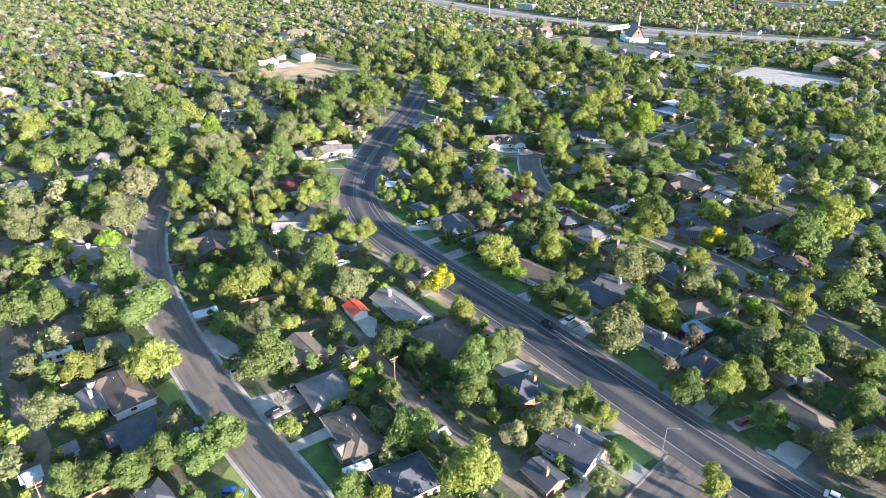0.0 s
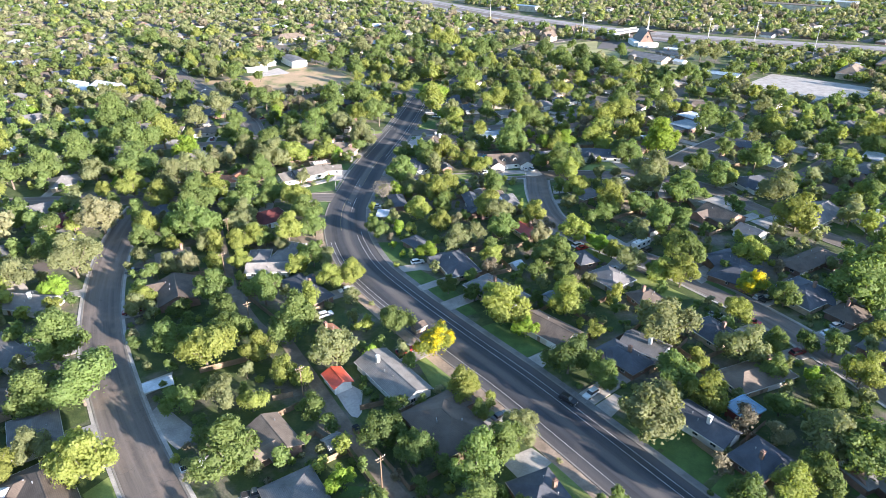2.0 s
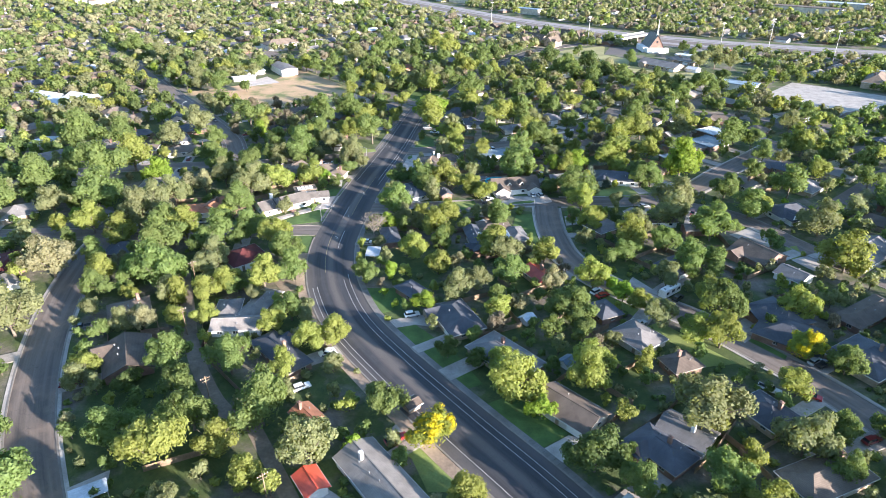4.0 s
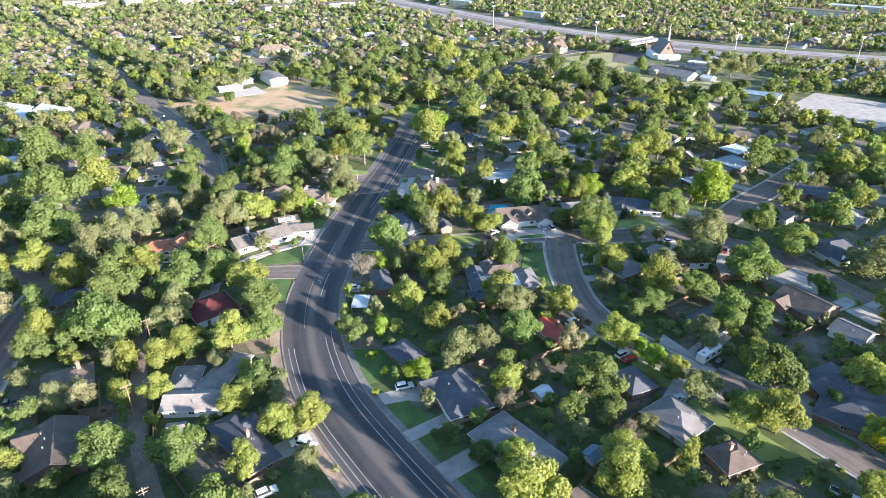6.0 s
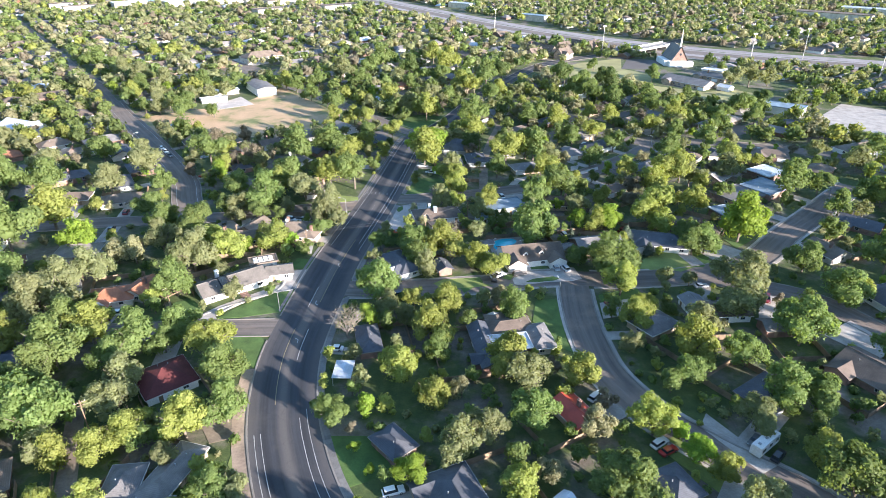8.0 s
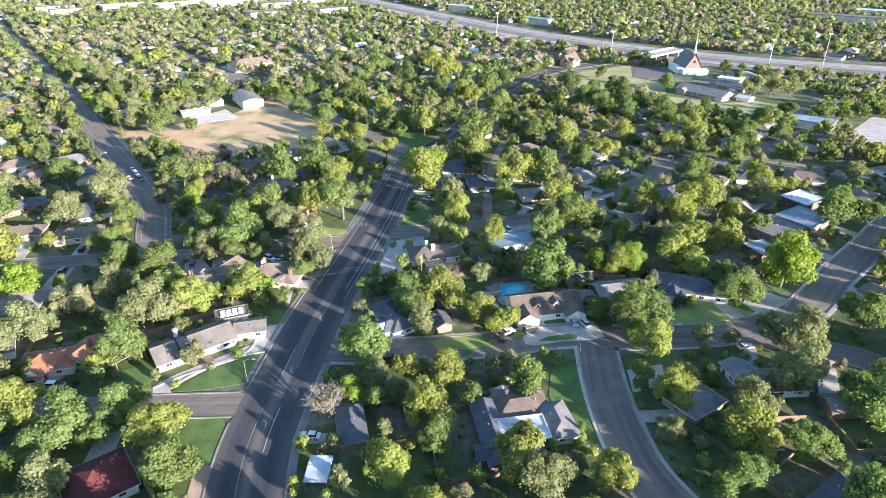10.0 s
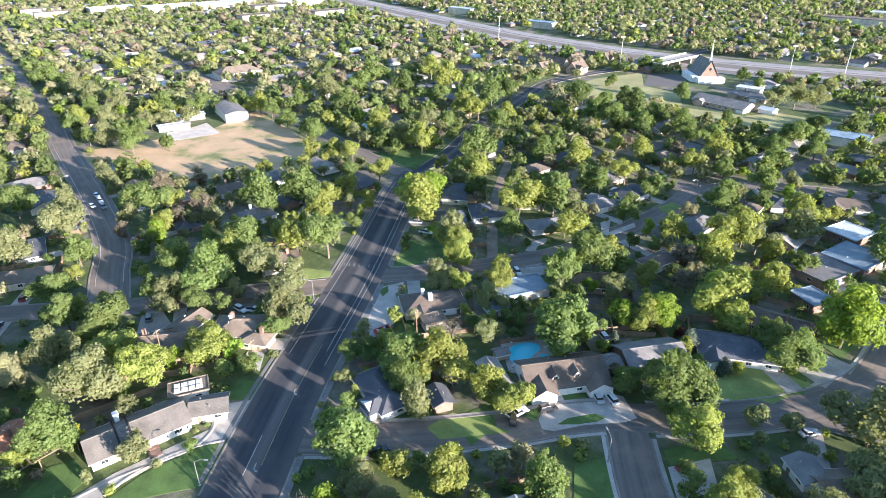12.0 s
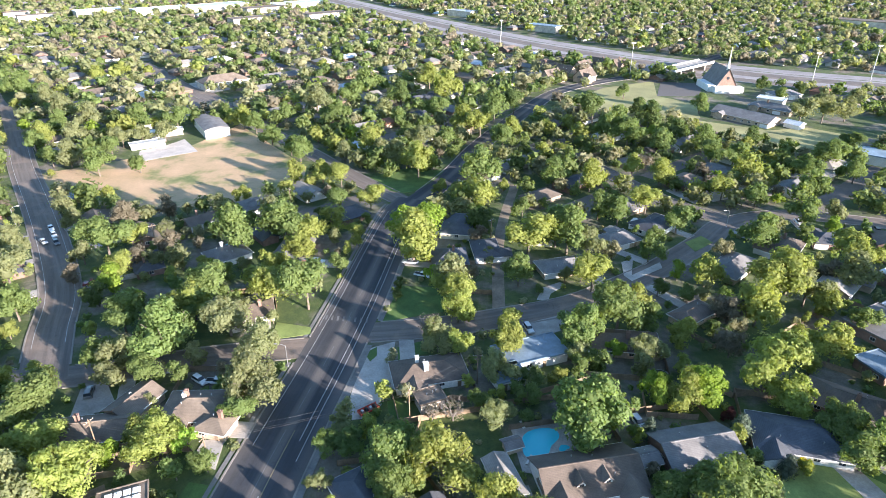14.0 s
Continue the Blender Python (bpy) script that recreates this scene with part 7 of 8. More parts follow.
tree(55.4, 328.5, 4.6, "g")
tree(32.1, 366.3, 2.5, "y", detailed=False)
tree(-150.7, 470.0, 6.2, "o", single=False)
tree(-139.7, 459.0, 4.9, "o", single=False)
tree(-146.5, 432.5, 7.5, "o", single=False)
tree(-121.2, 429.7, 5.4, "o", single=False)
tree(-118.1, 417.9, 4.1, "b", "bare", single=False)
tree(-102.5, 411.2, 5.9, "v", single=False)
tree(-108.8, 440.5, 6.7, "y", single=False)
tree(-100.5, 426.6, 4.7, "b", "bare", single=False)
tree(-95.3, 425.3, 4.3, "o", single=False)
tree(-93.4, 435.8, 5.5, "b", "bare", single=False)
tree(-85.6, 425.6, 5.3, "o", single=False)
tree(-79.8, 456.5, 5.9, "v", single=False)
tree(-107.3, 468.4, 5.5, "b", "bare", single=False)
tree(-120.0, 460.0, 6.9, "b", "bare", single=False)
tree(-81.3, 485.4, 4.6, "y", single=False)
tree(-87.2, 469.6, 6.2, "o", single=False)
tree(-77.4, 423.3, 4.2, "y", single=False)
tree(-47.0, 433.4, 6.7, "y", single=False)
tree(-70.6, 395.4, 7.4, "y", single=False)
tree(-73.0, 388.0, 6.3, "g", single=False)
tree(-63.2, 402.2, 4.9, "g", single=False)
tree(-103.0, 402.7, 4.8, "d", single=False)
tree(-51.3, 418.1, 6.1, "y", single=False)
tree(-56.4, 396.3, 4.6, "o", single=False)
tree(-45.6, 447.0, 6.8, "y", single=False)
tree(-26.9, 477.8, 6.4, "y", single=False)
tree(-39.3, 475.0, 6.4, "g", single=False)
tree(-44.7, 431.4, 5.4, "y", single=False)
tree(-33.1, 425.0, 4.3, "g", single=False)
tree(-11.1, 444.0, 8.3, "v", single=False)
tree(-0.9, 450.1, 8.9, "v", single=False)
tree(-7.3, 438.4, 2.6, "v", single=False)
tree(2.2, 491.7, 4.4, "y", single=False)
tree(18.4, 477.3, 7.9, "y", single=False)
tree(14.7, 456.0, 5.9, "d", single=False)
tree(19.8, 454.4, 5.5, "d", single=False)
tree(29.6, 496.6, 3.3, "y", "tall", single=False)
tree(6.6, 403.0, 7.5, "y", single=False)
tree(35.0, 468.7, 5.0, "g", single=False)
tree(44.0, 442.6, 8.8, "g", single=False)
tree(19.1, 434.0, 2.5, "y", single=False)
tree(-11.8, 405.5, 2.6, "d", single=False)
tree(-11.2, 413.3, 2.5, "d", single=False)
tree(53.4, 433.3, 6.5, "o", single=False)
tree(42.9, 416.8, 3.1, "o", single=False)
tree(43.7, 386.1, 5.2, "g", single=False)
tree(48.4, 417.1, 4.1, "g", single=False)
tree(67.7, 496.1, 8.1, "y", single=False)
tree(71.3, 461.1, 7.2, "g", single=False)
tree(64.8, 466.1, 6.2, "g", single=False)
tree(62.4, 432.6, 4.4, "p", single=False)
tree(85.3, 471.8, 7.5, "y", single=False)
tree(91.7, 453.4, 7.0, "g", single=False)
tree(74.5, 430.8, 5.4, "g", single=False)
tree(80.5, 443.4, 4.6, "g", single=False)
tree(50.5, 411.1, 7.8, "y", single=False)
tree(80.2, 417.9, 3.5, "v", single=False)
tree(100.8, 432.5, 4.4, "p", single=False)
tree(125.7, 448.1, 5.8, "o", single=False)
tree(136.4, 447.5, 3.6, "g", single=False)
tree(122.0, 485.9, 6.6, "y", single=False)
tree(132.3, 476.9, 6.4, "g", single=False)
tree(160.1, 486.0, 7.9, "g", single=False)
tree(143.4, 460.7, 7.2, "g", single=False)
tree(156.9, 464.3, 5.4, "o", single=False)
tree(141.2, 419.0, 7.3, "y", single=False)
tree(111.7, 409.1, 8.8, "y", single=False)
tree(128.5, 415.2, 5.0, "b", "bare", single=False)
tree(116.7, 394.3, 5.4, "y", single=False)
tree(69.7, 380.7, 5.1, "y", single=False)
tree(62.1, 400.6, 5.6, "y", single=False)
tree(62.0, 388.8, 5.3, "g", single=False)
tree(-283.8, 663.4, 12.1, "g", single=False)
tree(-281.4, 687.5, 8.5, "p", single=False)
tree(-252.5, 640.7, 9.6, "o", single=False)
tree(-260.8, 722.2, 7.3, "y", single=False)
tree(-250.7, 742.6, 7.6, "y", single=False)
tree(-223.5, 607.9, 10.7, "o", single=False)
tree(-197.9, 590.3, 10.3, "o", single=False)
tree(-214.3, 586.7, 7.8, "g", single=False)
tree(-193.2, 562.0, 8.0, "o", single=False)
tree(-208.2, 559.2, 7.9, "y", single=False)
tree(-208.4, 551.6, 7.1, "g", single=False)
tree(-178.2, 528.7, 8.7, "o", single=False)
tree(-187.7, 529.9, 6.1, "g", single=False)
tree(-158.8, 517.0, 8.4, "g", single=False)
tree(-165.9, 545.1, 7.0, "g", single=False)
tree(-167.3, 560.6, 6.7, "o", single=False)
tree(-171.6, 592.1, 8.9, "g", single=False)
tree(-159.4, 566.3, 6.5, "o", single=False)
tree(-151.2, 595.2, 8.0, "g", single=False)
tree(-148.7, 570.3, 6.8, "o", single=False)
tree(-141.6, 521.7, 6.0, "g", single=False)
tree(-132.6, 605.3, 5.7, "g", single=False)
tree(-131.1, 617.8, 5.9, "g", single=False)
tree(-112.5, 595.0, 8.0, "y", single=False)
tree(-103.0, 585.8, 7.1, "g", single=False)
tree(-88.4, 563.1, 7.4, "g", single=False)
tree(-68.1, 537.7, 7.7, "g", single=False)
tree(-91.1, 608.9, 7.5, "g", single=False)
tree(-64.5, 506.5, 5.7, "y", single=False)
tree(-51.6, 506.7, 7.1, "y", single=False)
tree(-42.7, 503.2, 7.0, "y", single=False)
tree(-45.7, 537.2, 6.3, "o", single=False)
tree(-34.3, 550.6, 8.0, "y", single=False)
tree(-58.5, 606.3, 8.2, "g", single=False)
tree(-56.4, 642.0, 10.0, "g", single=False)
tree(-75.9, 629.8, 11.3, "o", single=False)
tree(-48.7, 674.1, 12.4, "g", single=False)
tree(-23.5, 641.7, 10.0, "d", single=False)
tree(-32.9, 621.1, 7.8, "o", single=False)
tree(-22.6, 596.5, 7.3, "g", single=False)
tree(-8.2, 555.1, 8.1, "o", single=False)
tree(-1.4, 608.5, 9.3, "g", single=False)
tree(5.7, 657.9, 12.0, "y", single=False)
tree(-6.3, 697.6, 11.3, "y", single=False)
tree(14.8, 585.5, 10.5, "y", single=False)
tree(24.1, 579.8, 8.7, "y", single=False)
tree(34.1, 608.5, 11.1, "g", single=False)
tree(47.9, 627.3, 9.7, "d", single=False)
tree(59.8, 682.7, 6.8, "p", single=False)
tree(5.1, 559.4, 6.7, "g", single=False)
tree(-8.3, 514.2, 10.0, "y", single=False)
tree(-19.5, 525.4, 8.9, "o", single=False)
tree(19.8, 503.7, 11.0, "g", single=False)
tree(34.4, 553.9, 8.4, "g", single=False)
tree(40.8, 573.2, 7.2, "y", single=False)
tree(52.0, 532.4, 6.2, "y", single=False)
tree(63.8, 528.3, 6.1, "w", single=False)
tree(52.7, 502.9, 8.3, "g", single=False)
tree(92.0, 603.2, 10.6, "d", single=False)
tree(92.9, 565.2, 9.6, "g", single=False)
tree(99.1, 572.3, 10.8, "g", single=False)
tree(100.0, 555.5, 9.4, "g", single=False)
tree(120.2, 585.8, 10.2, "d", single=False)
tree(121.9, 613.5, 7.6, "d", single=False)
tree(114.3, 546.3, 9.1, "g", single=False)
tree(126.7, 564.9, 9.6, "d", single=False)
tree(137.4, 550.6, 9.3, "g", single=False)
tree(133.4, 528.2, 7.5, "g", single=False)
tree(166.2, 558.3, 6.6, "d", single=False)
tree(174.4, 560.7, 4.2, "d", single=False)
tree(181.7, 551.2, 4.0, "d", single=False)
tree(144.3, 528.1, 7.5, "g", single=False)
tree(141.8, 510.1, 8.2, "y", single=False)
tree(91.7, 515.1, 6.4, "y", single=False)
tree(100.9, 503.3, 8.0, "y", single=False)
tree(164.3, 626.2, 7.9, "g", single=False)
tree(232.0, 688.0, 6.4, "d", single=False)
tree(230.2, 655.4, 6.0, "g", single=False)
tree(253.6, 674.1, 4.2, "d", single=False)
tree(216.2, 604.5, 9.9, "o", single=False)
tree(229.5, 604.4, 9.9, "o", single=False)
tree(245.1, 607.8, 8.9, "o", single=False)
tree(270.9, 639.1, 8.1, "o", single=False)
tree(214.3, 548.7, 6.5, "d", single=False)
tree(192.8, 524.8, 8.6, "g", single=False)
tree(189.7, 505.3, 7.0, "g", single=False)
tree(170.3, 730.3, 7.0, "d", single=False)
tree(127.6, 667.2, 6.1, "g", single=False)
tree(189.1, 725.8, 2.8, "d", single=False)
tree(194.2, 715.8, 2.7, "d", single=False)
tree(204.6, 710.0, 4.0, "d", single=False)
tree(169.9, 508.9, 7.1, "g", single=False)
tree(185.4, 527.5, 6.1, "g", single=False)
tree(138.7, 424.3, 8.6, "y", single=False)
tree(112.8, 347.0, 10.2, "v")
tree(96.6, 337.8, 6.0, "g")
tree(98.2, 310.0, 8.7, "o")
tree(102.8, 281.7, 8.0, "g")
tree(101.2, 208.9, 4.7, "w")
tree(108.6, 201.5, 5.0, "g")
tree(108.7, 226.5, 6.2, "y")
tree(122.6, 234.1, 4.0, "o", detailed=False)
tree(139.9, 256.8, 9.3, "y")
tree(146.4, 285.8, 8.1, "o")
tree(126.7, 303.2, 7.9, "g")
tree(176.8, 340.8, 7.1, "y", single=False)
tree(192.5, 330.9, 6.9, "w", single=False)
tree(188.1, 308.1, 8.0, "g", single=False)
tree(185.8, 282.1, 6.6, "g", single=False)
tree(223.2, 344.5, 7.8, "g", single=False)
tree(203.7, 299.7, 7.8, "g", single=False)
tree(204.0, 284.2, 8.9, "g", single=False)
tree(181.9, 252.8, 6.8, "g", single=False)
tree(232.3, 336.8, 10.3, "g", single=False)
tree(131.1, 199.6, 9.9, "g")
tree(147.4, 210.8, 10.3, "y")
tree(157.3, 202.8, 7.0, "g")
tree(196.0, 368.7, 7.6, "g", single=False)
tree(207.3, 357.3, 7.4, "g", single=False)
tree(238.7, 367.1, 10.0, "y", single=False)
tree(70.5, 275.4, 7.3, "y")
tree(154.8, 393.5, 9.9, "g", single=False)
tree(-157.1, 210.5, 8.1, "o")
tree(-155.2, 219.9, 7.2, "o", single=False)
tree(-140.3, 210.3, 7.0, "o")
tree(-123.0, 204.4, 5.1, "v", detailed=False)
tree(-124.5, 218.7, 9.3, "o")
tree(-138.3, 227.5, 6.3, "g")
tree(-132.0, 253.3, 8.4, "p")
tree(-148.9, 244.2, 6.6, "g")
tree(-167.5, 256.5, 6.9, "g", single=False)
tree(-175.8, 235.7, 7.7, "o", single=False)
tree(-113.6, 249.2, 6.0, "y")
tree(-94.6, 201.0, 4.6, "y")
tree(-101.7, 270.8, 8.6, "g")
tree(-92.3, 245.3, 9.2, "g")
tree(-82.9, 236.4, 3.1, "y", "tall", detailed=False)
tree(-78.9, 262.2, 6.2, "o")
tree(-70.9, 244.5, 5.4, "y")
tree(-97.3, 282.1, 7.2, "y")
tree(-118.4, 293.2, 9.2, "o")
tree(-147.1, 286.6, 5.3, "y", single=False)
tree(-183.1, 305.1, 9.5, "g", single=False)
tree(-179.4, 328.0, 10.1, "g", single=False)
tree(-195.8, 298.9, 8.4, "g", single=False)
tree(-212.7, 296.1, 7.8, "g", single=False)
tree(-187.8, 277.0, 7.3, "y", single=False)
tree(-226.5, 332.5, 10.2, "y", single=False)
tree(-160.3, 305.0, 8.0, "o", single=False)


# ---- the rest of the town: streets, houses and trees past the single ones ----
GRID = radians(40.0)
GU, GV = np.array([math.cos(GRID), math.sin(GRID)]), np.array([-math.sin(GRID), math.cos(GRID)])
fill = np.random.default_rng(11)
OPEN_AREAS = [((-112, 532), 40), ((-140, 525), 40), ((-128, 570), 32), ((-150, 565), 26), ((205, 655), 62), ((150, 680), 40), ((120, 650), 34), ((240, 600), 36), ((275, 505), 48), ((205, 600), 40), ((130, 660), 36), ((165, 642), 26), ((195, 572), 36), ((215, 580), 24), ((160, 690), 28), ((75, 640), 13), ((95, 668), 17), ((100, 648), 14), ((-160, 660), 26), ((-165, 714), 26), ((10, 535), 9), ((26, 560), 10), ((45, 595), 10), ((62, 625), 11), ((150, 640), 40), ((185, 618), 45), ((120, 665), 36), ((-112, 505), 34), ((-125, 510), 26), ((-85, 518), 26), ((-55, 535), 13), ((-75, 560), 13), ((-95, 585), 13), ((-35, 512), 11), ((-12, 506), 12), ((-14, 488), 12)] + STORES


def in_town(x, y):
    """Within the land that the flight overlooks."""
    half = 66 + 0.66 * max(y, 0) + (60 if y < 450 else 0)
    return -70 < y < 1430 and abs(x) < half


def near_zone(x, y):
    return 70 < y < 465 and abs(x) < 60 + 0.33 * y


def is_open(x, y, extra=0.0):
    return any(math.hypot(x - a, y - b) < r + extra for (a, b), r in OPEN_AREAS)


def house_gap(x, y):
    return min((math.hypot(x - h[0], y - h[1]) - h[2] * 0.75 - h[3] * 0.25 for h in HOUSES), default=1e9)


def in_house(x, y, extra):
    for hx, hy, a, b, turn in HOUSES:
        dx, dy = x - hx, y - hy
        if abs(dx) > a + b + extra + 4 or abs(dy) > a + b + extra + 4:
            continue
        c, s = math.cos(radians(turn)), math.sin(radians(turn))
        if abs(dx * c + dy * s) < a + extra and abs(-dx * s + dy * c) < b + extra:
            return True
    return False


ROAD_ALL = np.vstack([np.column_stack((s, np.full(len(s), h))) for s, h in ROADS])


def road_gap(x, y):
    return float(np.min(np.hypot(ROAD_ALL[:, 0] - x, ROAD_ALL[:, 1] - y) - ROAD_ALL[:, 2]))


def nearest_road_turn(x, y):
    d = np.hypot(ROAD_ALL[:, 0] - x, ROAD_ALL[:, 1] - y) - ROAD_ALL[:, 2]
    i = int(np.argmin(d))
    j = i + 1 if i + 1 < len(ROAD_ALL) and np.hypot(*(ROAD_ALL[i + 1, :2] - ROAD_ALL[i, :2])) < 9 else i - 1
    v = ROAD_ALL[j, :2] - ROAD_ALL[i, :2]
    return math.degrees(math.atan2(v[1], v[0]))


# far streets: strips laid on the town grid
strip = Shape()
extra_roads = []
for row in range(-14, 28):
    v0 = row * 66.0
    for k in range(-90, 130):
        c = GU * (k * 14.0 + 7) + GV * v0
        if not in_town(*c) or near_zone(*c) or is_open(c[0], c[1], 8) or road_gap(c[0], c[1]) < 7 or house_gap(c[0], c[1]) < 4:
            continue
        p = [c + GU * a + GV * b for a, b in ((-7, -4.2), (7, -4.2), (7, 4.2), (-7, 4.2))]
        strip.solid([(q[0], q[1], 0.045) for q in p], 0.2)
        extra_roads += [(c[0] + GU[0] * a, c[1] + GU[1] * a, 4.2) for a in (-4, 4)]
tagged(new("far_streets", strip.mesh("far_streets", ROAD_SIDE)), "shaded asphalt streets of the farther blocks", "road", "", "structure")
near_extra = np.array(extra_roads)
ROAD_ALL = np.vstack((ROAD_ALL, near_extra))

# houses of the near blocks that stand behind trees: things of their own
ROOF_PICK = ["gray", "slate", "brown", "tan", "light", "gray", "brown", "slate"]
WALL_PICK = ["brick", "tan", "stucco", "white", "brick"]
for _i in range(2600):
    x, y = fill.uniform(-240, 240), fill.uniform(80, 500)
    if not near_zone(x, y) or (y < 420 and abs(x) < 45 + 0.2 * y) or is_open(x, y, 10) or road_gap(x, y) < 8.5 or house_gap(x, y) < 13:
        continue
    house(round(x, 1), round(y, 1), round(fill.uniform(13, 19), 1), round(fill.uniform(8.5, 11), 1), nearest_road_turn(x, y) + (90 if fill.random() < 0.2 else 0), "hip" if fill.random() < 0.65 else "gable", ROOF_PICK[fill.integers(8)], WALL_PICK[fill.integers(5)])

# a drive from each house of the near blocks to its street
DRIVE_SPOTS = [tuple(np.mean(np.array(p), axis=0)) for p in PATCHES]
STREET = np.vstack([np.column_stack((s, np.full(len(s), h))) for s, h in ROADS if h > 3.5 and h < 20])
for _i, (hx, hy, ha, hb, ht) in enumerate(list(HOUSES)):
    if not 60 < hy < 480 or ha < 5 or math.hypot(hx + 60, hy - 228) < 9 or min(math.hypot(hx - a, hy - b) for a, b in DRIVE_SPOTS) < 11:
        continue
    d = np.hypot(STREET[:, 0] - hx, STREET[:, 1] - hy) - STREET[:, 2]
    j = int(np.argmin(d))
    if not hb + 2 < d[j] < 26:
        continue
    to = STREET[j, :2] - (hx, hy)
    to /= np.linalg.norm(to)
    across = np.array([-to[1], to[0]])
    slide, wide = fill.choice((-1, 1)) * min(ha * 0.55, 5.0), fill.uniform(1.7, 2.9)
    a, b = np.array([hx, hy]) + across * slide + to * hb * 0.6, np.array([hx, hy]) + across * slide + to * (d[j] - 0.1)
    if any(in_house(*(a + (b - a) * k), 0.0) and house_gap(*(a + (b - a) * k)) < 0 and math.hypot(*(a + (b - a) * k - (hx, hy))) > ha + 2 for k in (0.4, 0.6, 0.8, 1.0)):
        continue
    patch("driveway", [tuple(p) for p in (a - across * wide, a + across * wide, b + across * wide, b - across * wide)], 0.150 + 0.0004 * (_i % 60), CONCRETE, "pale concrete driveway from a house to its street", "driveway")
    if fill.random() < 0.45 and d[j] > hb + 8:
        c = b - to * fill.uniform(3.2, 4.2) + across * fill.uniform(-.4, .4)
        car(round(c[0], 1), round(c[1], 1), math.degrees(math.atan2(to[1], to[0])) + (180 if fill.random() < 0.5 else 0), ("suv", "sedan", "pickup")[fill.integers(3)], ("white", "silver", "black", "gray", "white", "maroon")[fill.integers(6)], 0.17)

# board fences round the back yards
def yard_fence(runs):
    t = thing("fence", "weathered brown board fence round a back yard", "fence", pose(*runs[0][0], 0))
    o = np.array(runs[0][0])
    for a, b in runs:
        a, b = np.array(a), np.array(b)
        n = max(2, int(np.linalg.norm(b - a) / 2.4))
        s = Shape()
        turn = math.degrees(math.atan2(b[1] - a[1], b[0] - a[0]))
        w = np.linalg.norm(b - a) / n
        for i in range(n):
            h = 1.75 + fill.uniform(-.06, .06)
            s.box(i * w + .02, (i + 1) * w - .02, -.03, .03, 0, h).box(i * w - .06, i * w + .06, .03, .15, 0, h + .08)
        s.box(0, n * w, .03, .08, 1.3, 1.4)
        part("panel_run", s.mesh("panel_run", WOOD), t, "", pose(a[0] - o[0], a[1] - o[1], 0, 0, 0, turn))


YARDS = 0
for hx, hy, ha, hb, ht in list(HOUSES):
    if not (85 < hy < 420 and abs(hx) < 40 + 0.30 * hy) or ha < 5 or YARDS >= 75:
        continue
    d = np.hypot(STREET[:, 0] - hx, STREET[:, 1] - hy) - STREET[:, 2]
    j = int(np.argmin(d))
    c, s = math.cos(radians(ht)), math.sin(radians(ht))
    u, w = np.array([c, s]), np.array([-s, c])
    if np.dot(w, STREET[j, :2] - (hx, hy)) > 0:
        w = -w
    deep, o = fill.uniform(8, 12), np.array([hx, hy])
    p = [o - u * (ha + 1.2) + w * hb * 0.4, o - u * (ha + 1.2) + w * (hb + deep), o + u * (ha + 1.2) + w * (hb + deep), o + u * (ha + 1.2) + w * hb * 0.4]
    runs = []
    for a, b in zip(p, p[1:]):
        for k in (1.0, 0.6):
            e = a + (b - a) * k
            if all(road_gap(*(a + (e - a) * q)) > 1.0 and not in_house(*(a + (e - a) * q), 0.6) for q in (0, .17, .33, .5, .67, .83, 1)):
                runs.append((tuple(a), tuple(e)))
                break
    if runs:
        YARDS += 1
        yard_fence(runs)

# farther houses, joined
far_wall, far_roof = Shape(), Shape()
far_w_mats = [WALL[k] for k in ("brick", "tan", "stucco", "white")]
FAR_ROOF_KEYS = ["gray", "slate", "brown", "tan", "light", "terra", "white"]
far_r_mats = [ROOF[k] for k in FAR_ROOF_KEYS]
for row in range(-14, 28):
    for side in (-16.5, 16.5):
        for k in range(-50, 75):
            c = GU * (k * 23.0 + fill.uniform(-3, 3)) + GV * (row * 66.0 + side + fill.uniform(-2.5, 2.5))
            if not in_town(*c) or near_zone(*c) or is_open(c[0], c[1], 8) or road_gap(c[0], c[1]) < 7 or house_gap(c[0], c[1]) < 9:
                continue
            L, W = fill.uniform(13, 19), fill.uniform(9, 12)
            style = "hip" if fill.random() < 0.6 else "gable"
            m = pose(c[0], c[1], 0, 0, 0, 40 + (90 if fill.random() < 0.15 else 0) + fill.uniform(-4, 4))
            rise = 0.42 * W / 2
            HOUSES.append((c[0], c[1], L / 2, W / 2, 40))
            for made, dest, slot in ((wall_shape(L, W, 2.7, rise, style), far_wall, int(fill.integers(4))), (roof_shape(L, W, 2.7, rise, style), far_roof, int(fill.choice(7, p=[.25, .17, .2, .17, .12, .02, .07])))):
                n = len(dest.v)
                dest.v += [tuple(m @ Vector(p)) for p in made.v]
                dest.f += [tuple(i + n for i in f) for f in made.f]
                dest.m += [slot] * len(made.f)
tagged(new("far_house_walls", far_wall.mesh("far_house_walls", *far_w_mats)), "walls of the many houses of the farther blocks", "houses", "", "stuff")
tagged(new("far_house_roofs", far_roof.mesh("far_house_roofs", *far_r_mats)), "shingle roofs of the many houses of the farther blocks", "houses", "", "stuff")

# trees of the farther blocks, joined
TONES = ["g", "y", "o", "d", "g", "v", "p", "b"]
TONE_P = [.24, .18, .27, .10, .08, .02, .08, .03]
# distant trees take grayer leaves: haze put into their colour
FAR_HAZE_P = [.16, .05, .36, .12, .06, .00, .18, .07]
HOUSE_ARR = np.array([(h[0], h[1], h[2], h[3], math.cos(radians(h[4])), math.sin(radians(h[4]))) for h in HOUSES])
CELL = 6.0
taken = {}


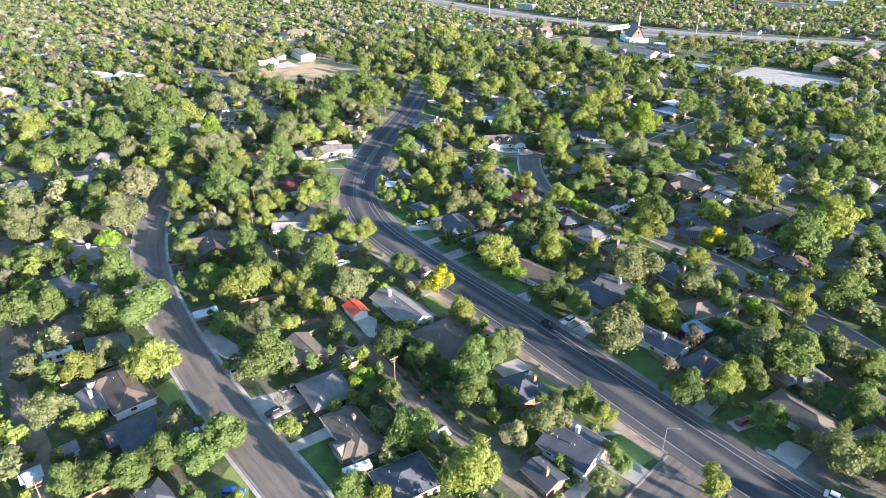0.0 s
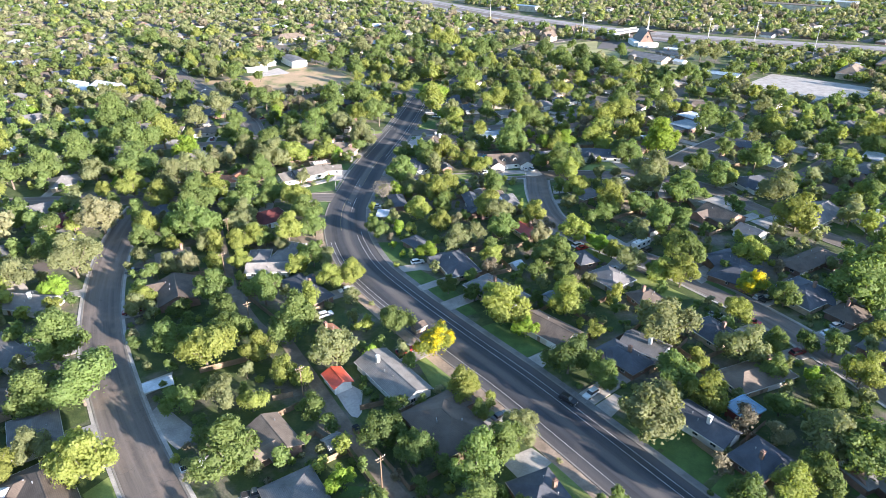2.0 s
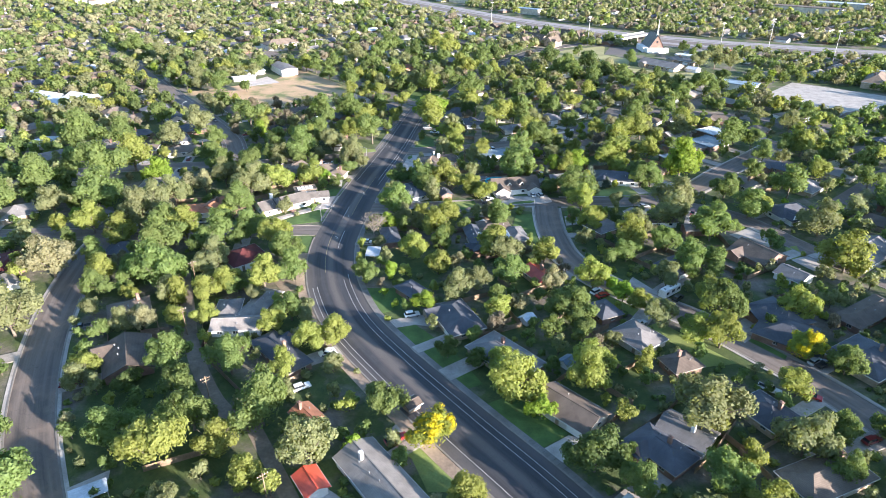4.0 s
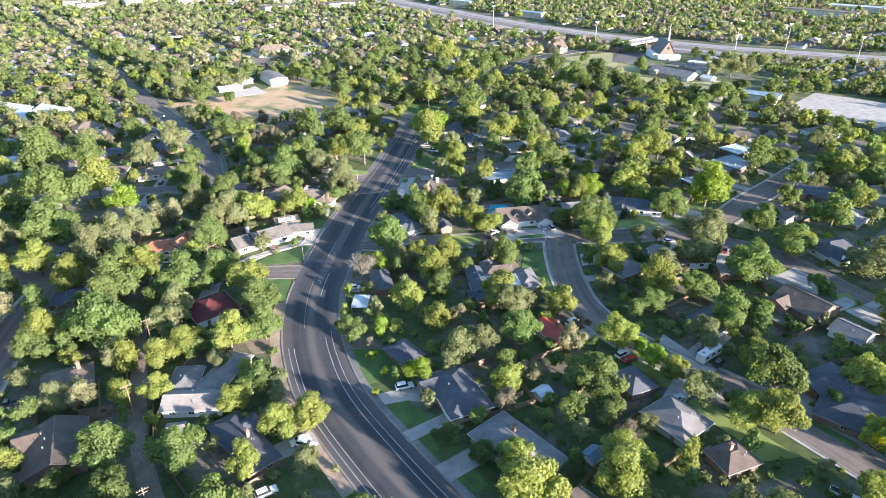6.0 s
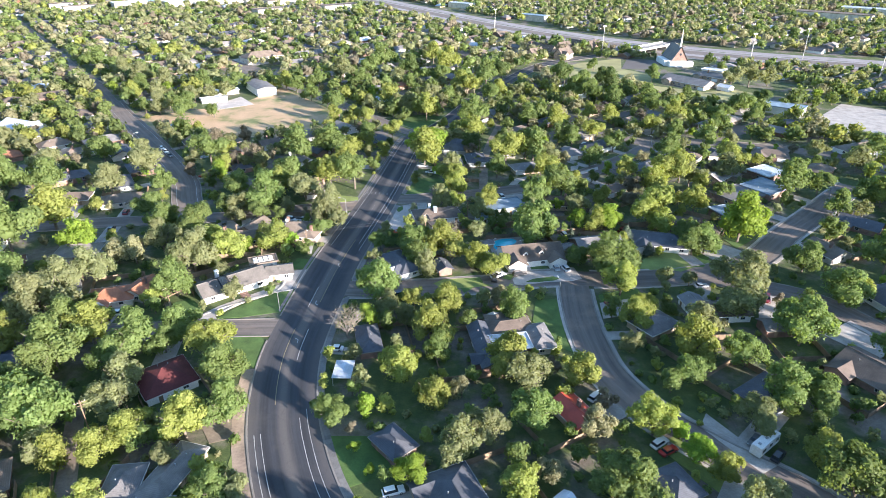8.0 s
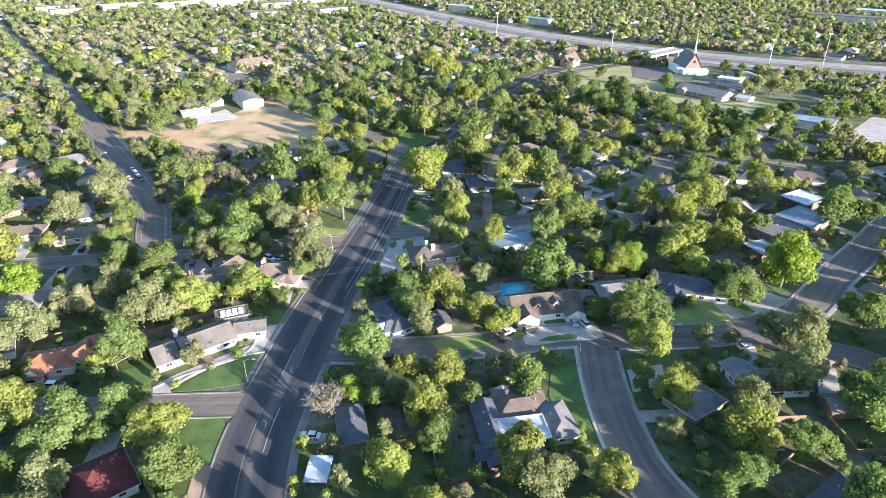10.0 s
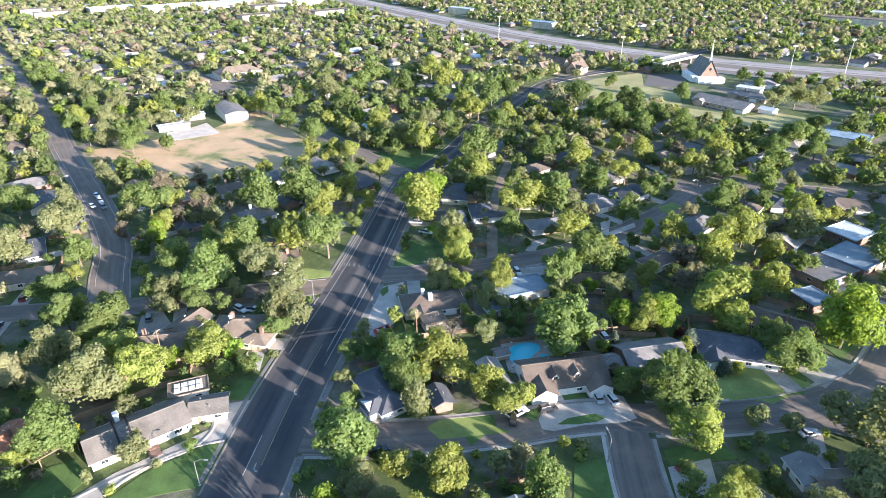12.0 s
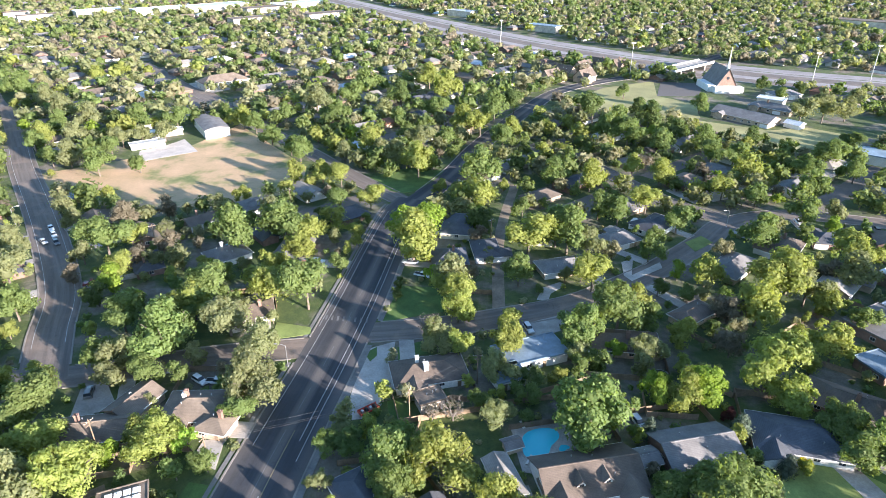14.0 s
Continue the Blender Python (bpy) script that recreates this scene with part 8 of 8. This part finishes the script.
def put(x, y, r):
    taken.setdefault((int(x // CELL), int(y // CELL)), []).append((x, y, r))


def free(x, y, r, close):
    i, j = int(x // CELL), int(y // CELL)
    for a in range(-2, 3):
        for b in range(-2, 3):
            for u, v, q in taken.get((i + a, j + b), ()):
                if (u - x) ** 2 + (v - y) ** 2 < ((r + q) * close) ** 2:
                    return False
    return True


def in_patch(x, y):
    """Whether the place lies on a lawn or a drive."""
    for pts in PATCHES:
        hit = False
        for (x0, y0), (x1, y1) in zip(pts, pts[1:] + pts[:1]):
            if (y0 > y) != (y1 > y) and x < (x1 - x0) * (y - y0) / (y1 - y0) + x0:
                hit = not hit
        if hit:
            return True
    return False


for x, y, r in TREES:
    put(x, y, r)
LOW = {"grand": [crown_arrays(310 + i, 22, 3000, 0.048, "round", 0.66, 0.76) for i in range(3)], "yard": [crown_arrays(320 + i, 16, 1750, 0.060, "round", 0.62, 0.70) for i in range(5)], "mid": [crown_arrays(300 + i, 11, 460, 0.105, "round", 0.66, 0.72) for i in range(5)], "back": [crown_arrays(360 + i, 6, 210, 0.14, "round", 0.74, 0.74) for i in range(5)], "edge": [crown_arrays(370 + i, 3, 26, 0.27, "round", 0.88, 0.80) for i in range(5)], "far": [crown_arrays(340 + i, 3, 64, 0.20, "round", 0.85, 0.80) for i in range(5)], "bush": [crown_arrays(380 + i, 4, 90, 0.22, "round") for i in range(3)]}
batches = {"grand": [], "yard": [], "mid": [], "back": [], "far": [], "edge": [], "bush": []}
trunks = Shape()
for _i in range(105000):
    y = 1430 * math.sqrt(fill.uniform(0.003, 1)) if _i > 46000 else fill.uniform(-70, 700)
    x = fill.uniform(-1, 1) * (66 + 0.66 * max(y, 0) + (60 if y < 450 else 0))
    r = min(8.0, max(2.4, fill.normal(5.2, 1.3)))
    near = near_zone(x, y)
    if y > 600:
        r *= 1.1
    if near:
        r = fill.uniform(0.9, 4.3)
        if r > 2.2 and (x > 60 and y > 170 and fill.random() < 0.55 or fill.random() < 0.25):
            continue
    if is_open(x, y) or road_gap(x, y) < (r * 0.85 if near else r * (0.75 if y < 520 else 0.4)) or (near and in_patch(x, y)):
        continue
    if not free(x, y, r, 0.64 if not near else 0.80):
        continue
    dx, dy = x - HOUSE_ARR[:, 0], y - HOUSE_ARR[:, 1]
    e = r * 0.35
    if np.any((np.abs(dx * HOUSE_ARR[:, 4] + dy * HOUSE_ARR[:, 5]) < HOUSE_ARR[:, 2] + e) & (np.abs(-dx * HOUSE_ARR[:, 5] + dy * HOUSE_ARR[:, 4]) < HOUSE_ARR[:, 3] + e)):
        continue
    put(x, y, r)
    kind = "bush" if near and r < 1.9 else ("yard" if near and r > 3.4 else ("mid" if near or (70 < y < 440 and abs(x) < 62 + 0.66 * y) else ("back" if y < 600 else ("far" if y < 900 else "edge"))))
    batches[kind].append((x, y, r, int(fill.choice(8, p=FAR_HAZE_P if kind in ("far", "edge") else TONE_P)), int(fill.integers(3)), fill.uniform(0, 6.28)))
    if kind in ("mid", "yard", "back"):
        trunks.tube((x, y, -0.05), (x, y, r * 0.8), r * 0.05, r * 0.035, 5)
for x, y, r, tone in YARD_TREES:
    batches["grand" if r > 6.2 else "yard"].append((x, y, r, TONES.index(tone) if tone in TONES else 0, int(fill.integers(3)), fill.uniform(0, 6.28)))
    trunks.tube((x, y, -0.05), (x, y, r * 0.8), r * 0.05, r * 0.035, 5)
for kind, label, cat in (("grand", "large old green trees in the back yards", "trees"), ("yard", "green trees of many tones in the back yards", "trees"), ("mid", "green trees of many tones over the farther yards", "trees"), ("back", "green trees of many tones round the playing field", "trees"), ("far", "trees over the distant town, leaf tones grayed for haze", "trees"), ("edge", "green trees near the horizon, leaf tones grayed for haze", "trees"), ("bush", "low shrubs and hedges in the yards", "shrubs")):
    vs, ls, ss, ms, base = [], [], [], [], 0
    for x, y, r, tone, form, a in batches[kind]:
        v, l, s = LOW[kind][(form + int(a * 10)) % len(LOW[kind])]
        c, sn = math.cos(a), math.sin(a)
        h = r * 0.8 if kind == "bush" else r * (0.78 + 0.16 * (a % 1.0)) + 0.15
        vs.append(np.column_stack(((v[:, 0] * c - v[:, 1] * sn) * r + x, (v[:, 0] * sn + v[:, 1] * c) * r + y, (v[:, 2] - (0.35 if kind == "bush" else 0.0)) * h)))
        ls.append(l + base)
        ss.append(s)
        ms.append(np.full(len(s), tone))
        base += len(v)
    if vs:
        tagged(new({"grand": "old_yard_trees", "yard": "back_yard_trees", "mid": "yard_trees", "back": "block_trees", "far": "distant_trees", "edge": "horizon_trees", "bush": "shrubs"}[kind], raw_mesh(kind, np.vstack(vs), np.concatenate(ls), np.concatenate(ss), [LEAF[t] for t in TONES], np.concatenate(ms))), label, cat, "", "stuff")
tagged(new("yard_tree_trunks", trunks.mesh("yard_tree_trunks", BARK)), "brown trunks of the trees in the farther yards", "trees", "", "stuff")
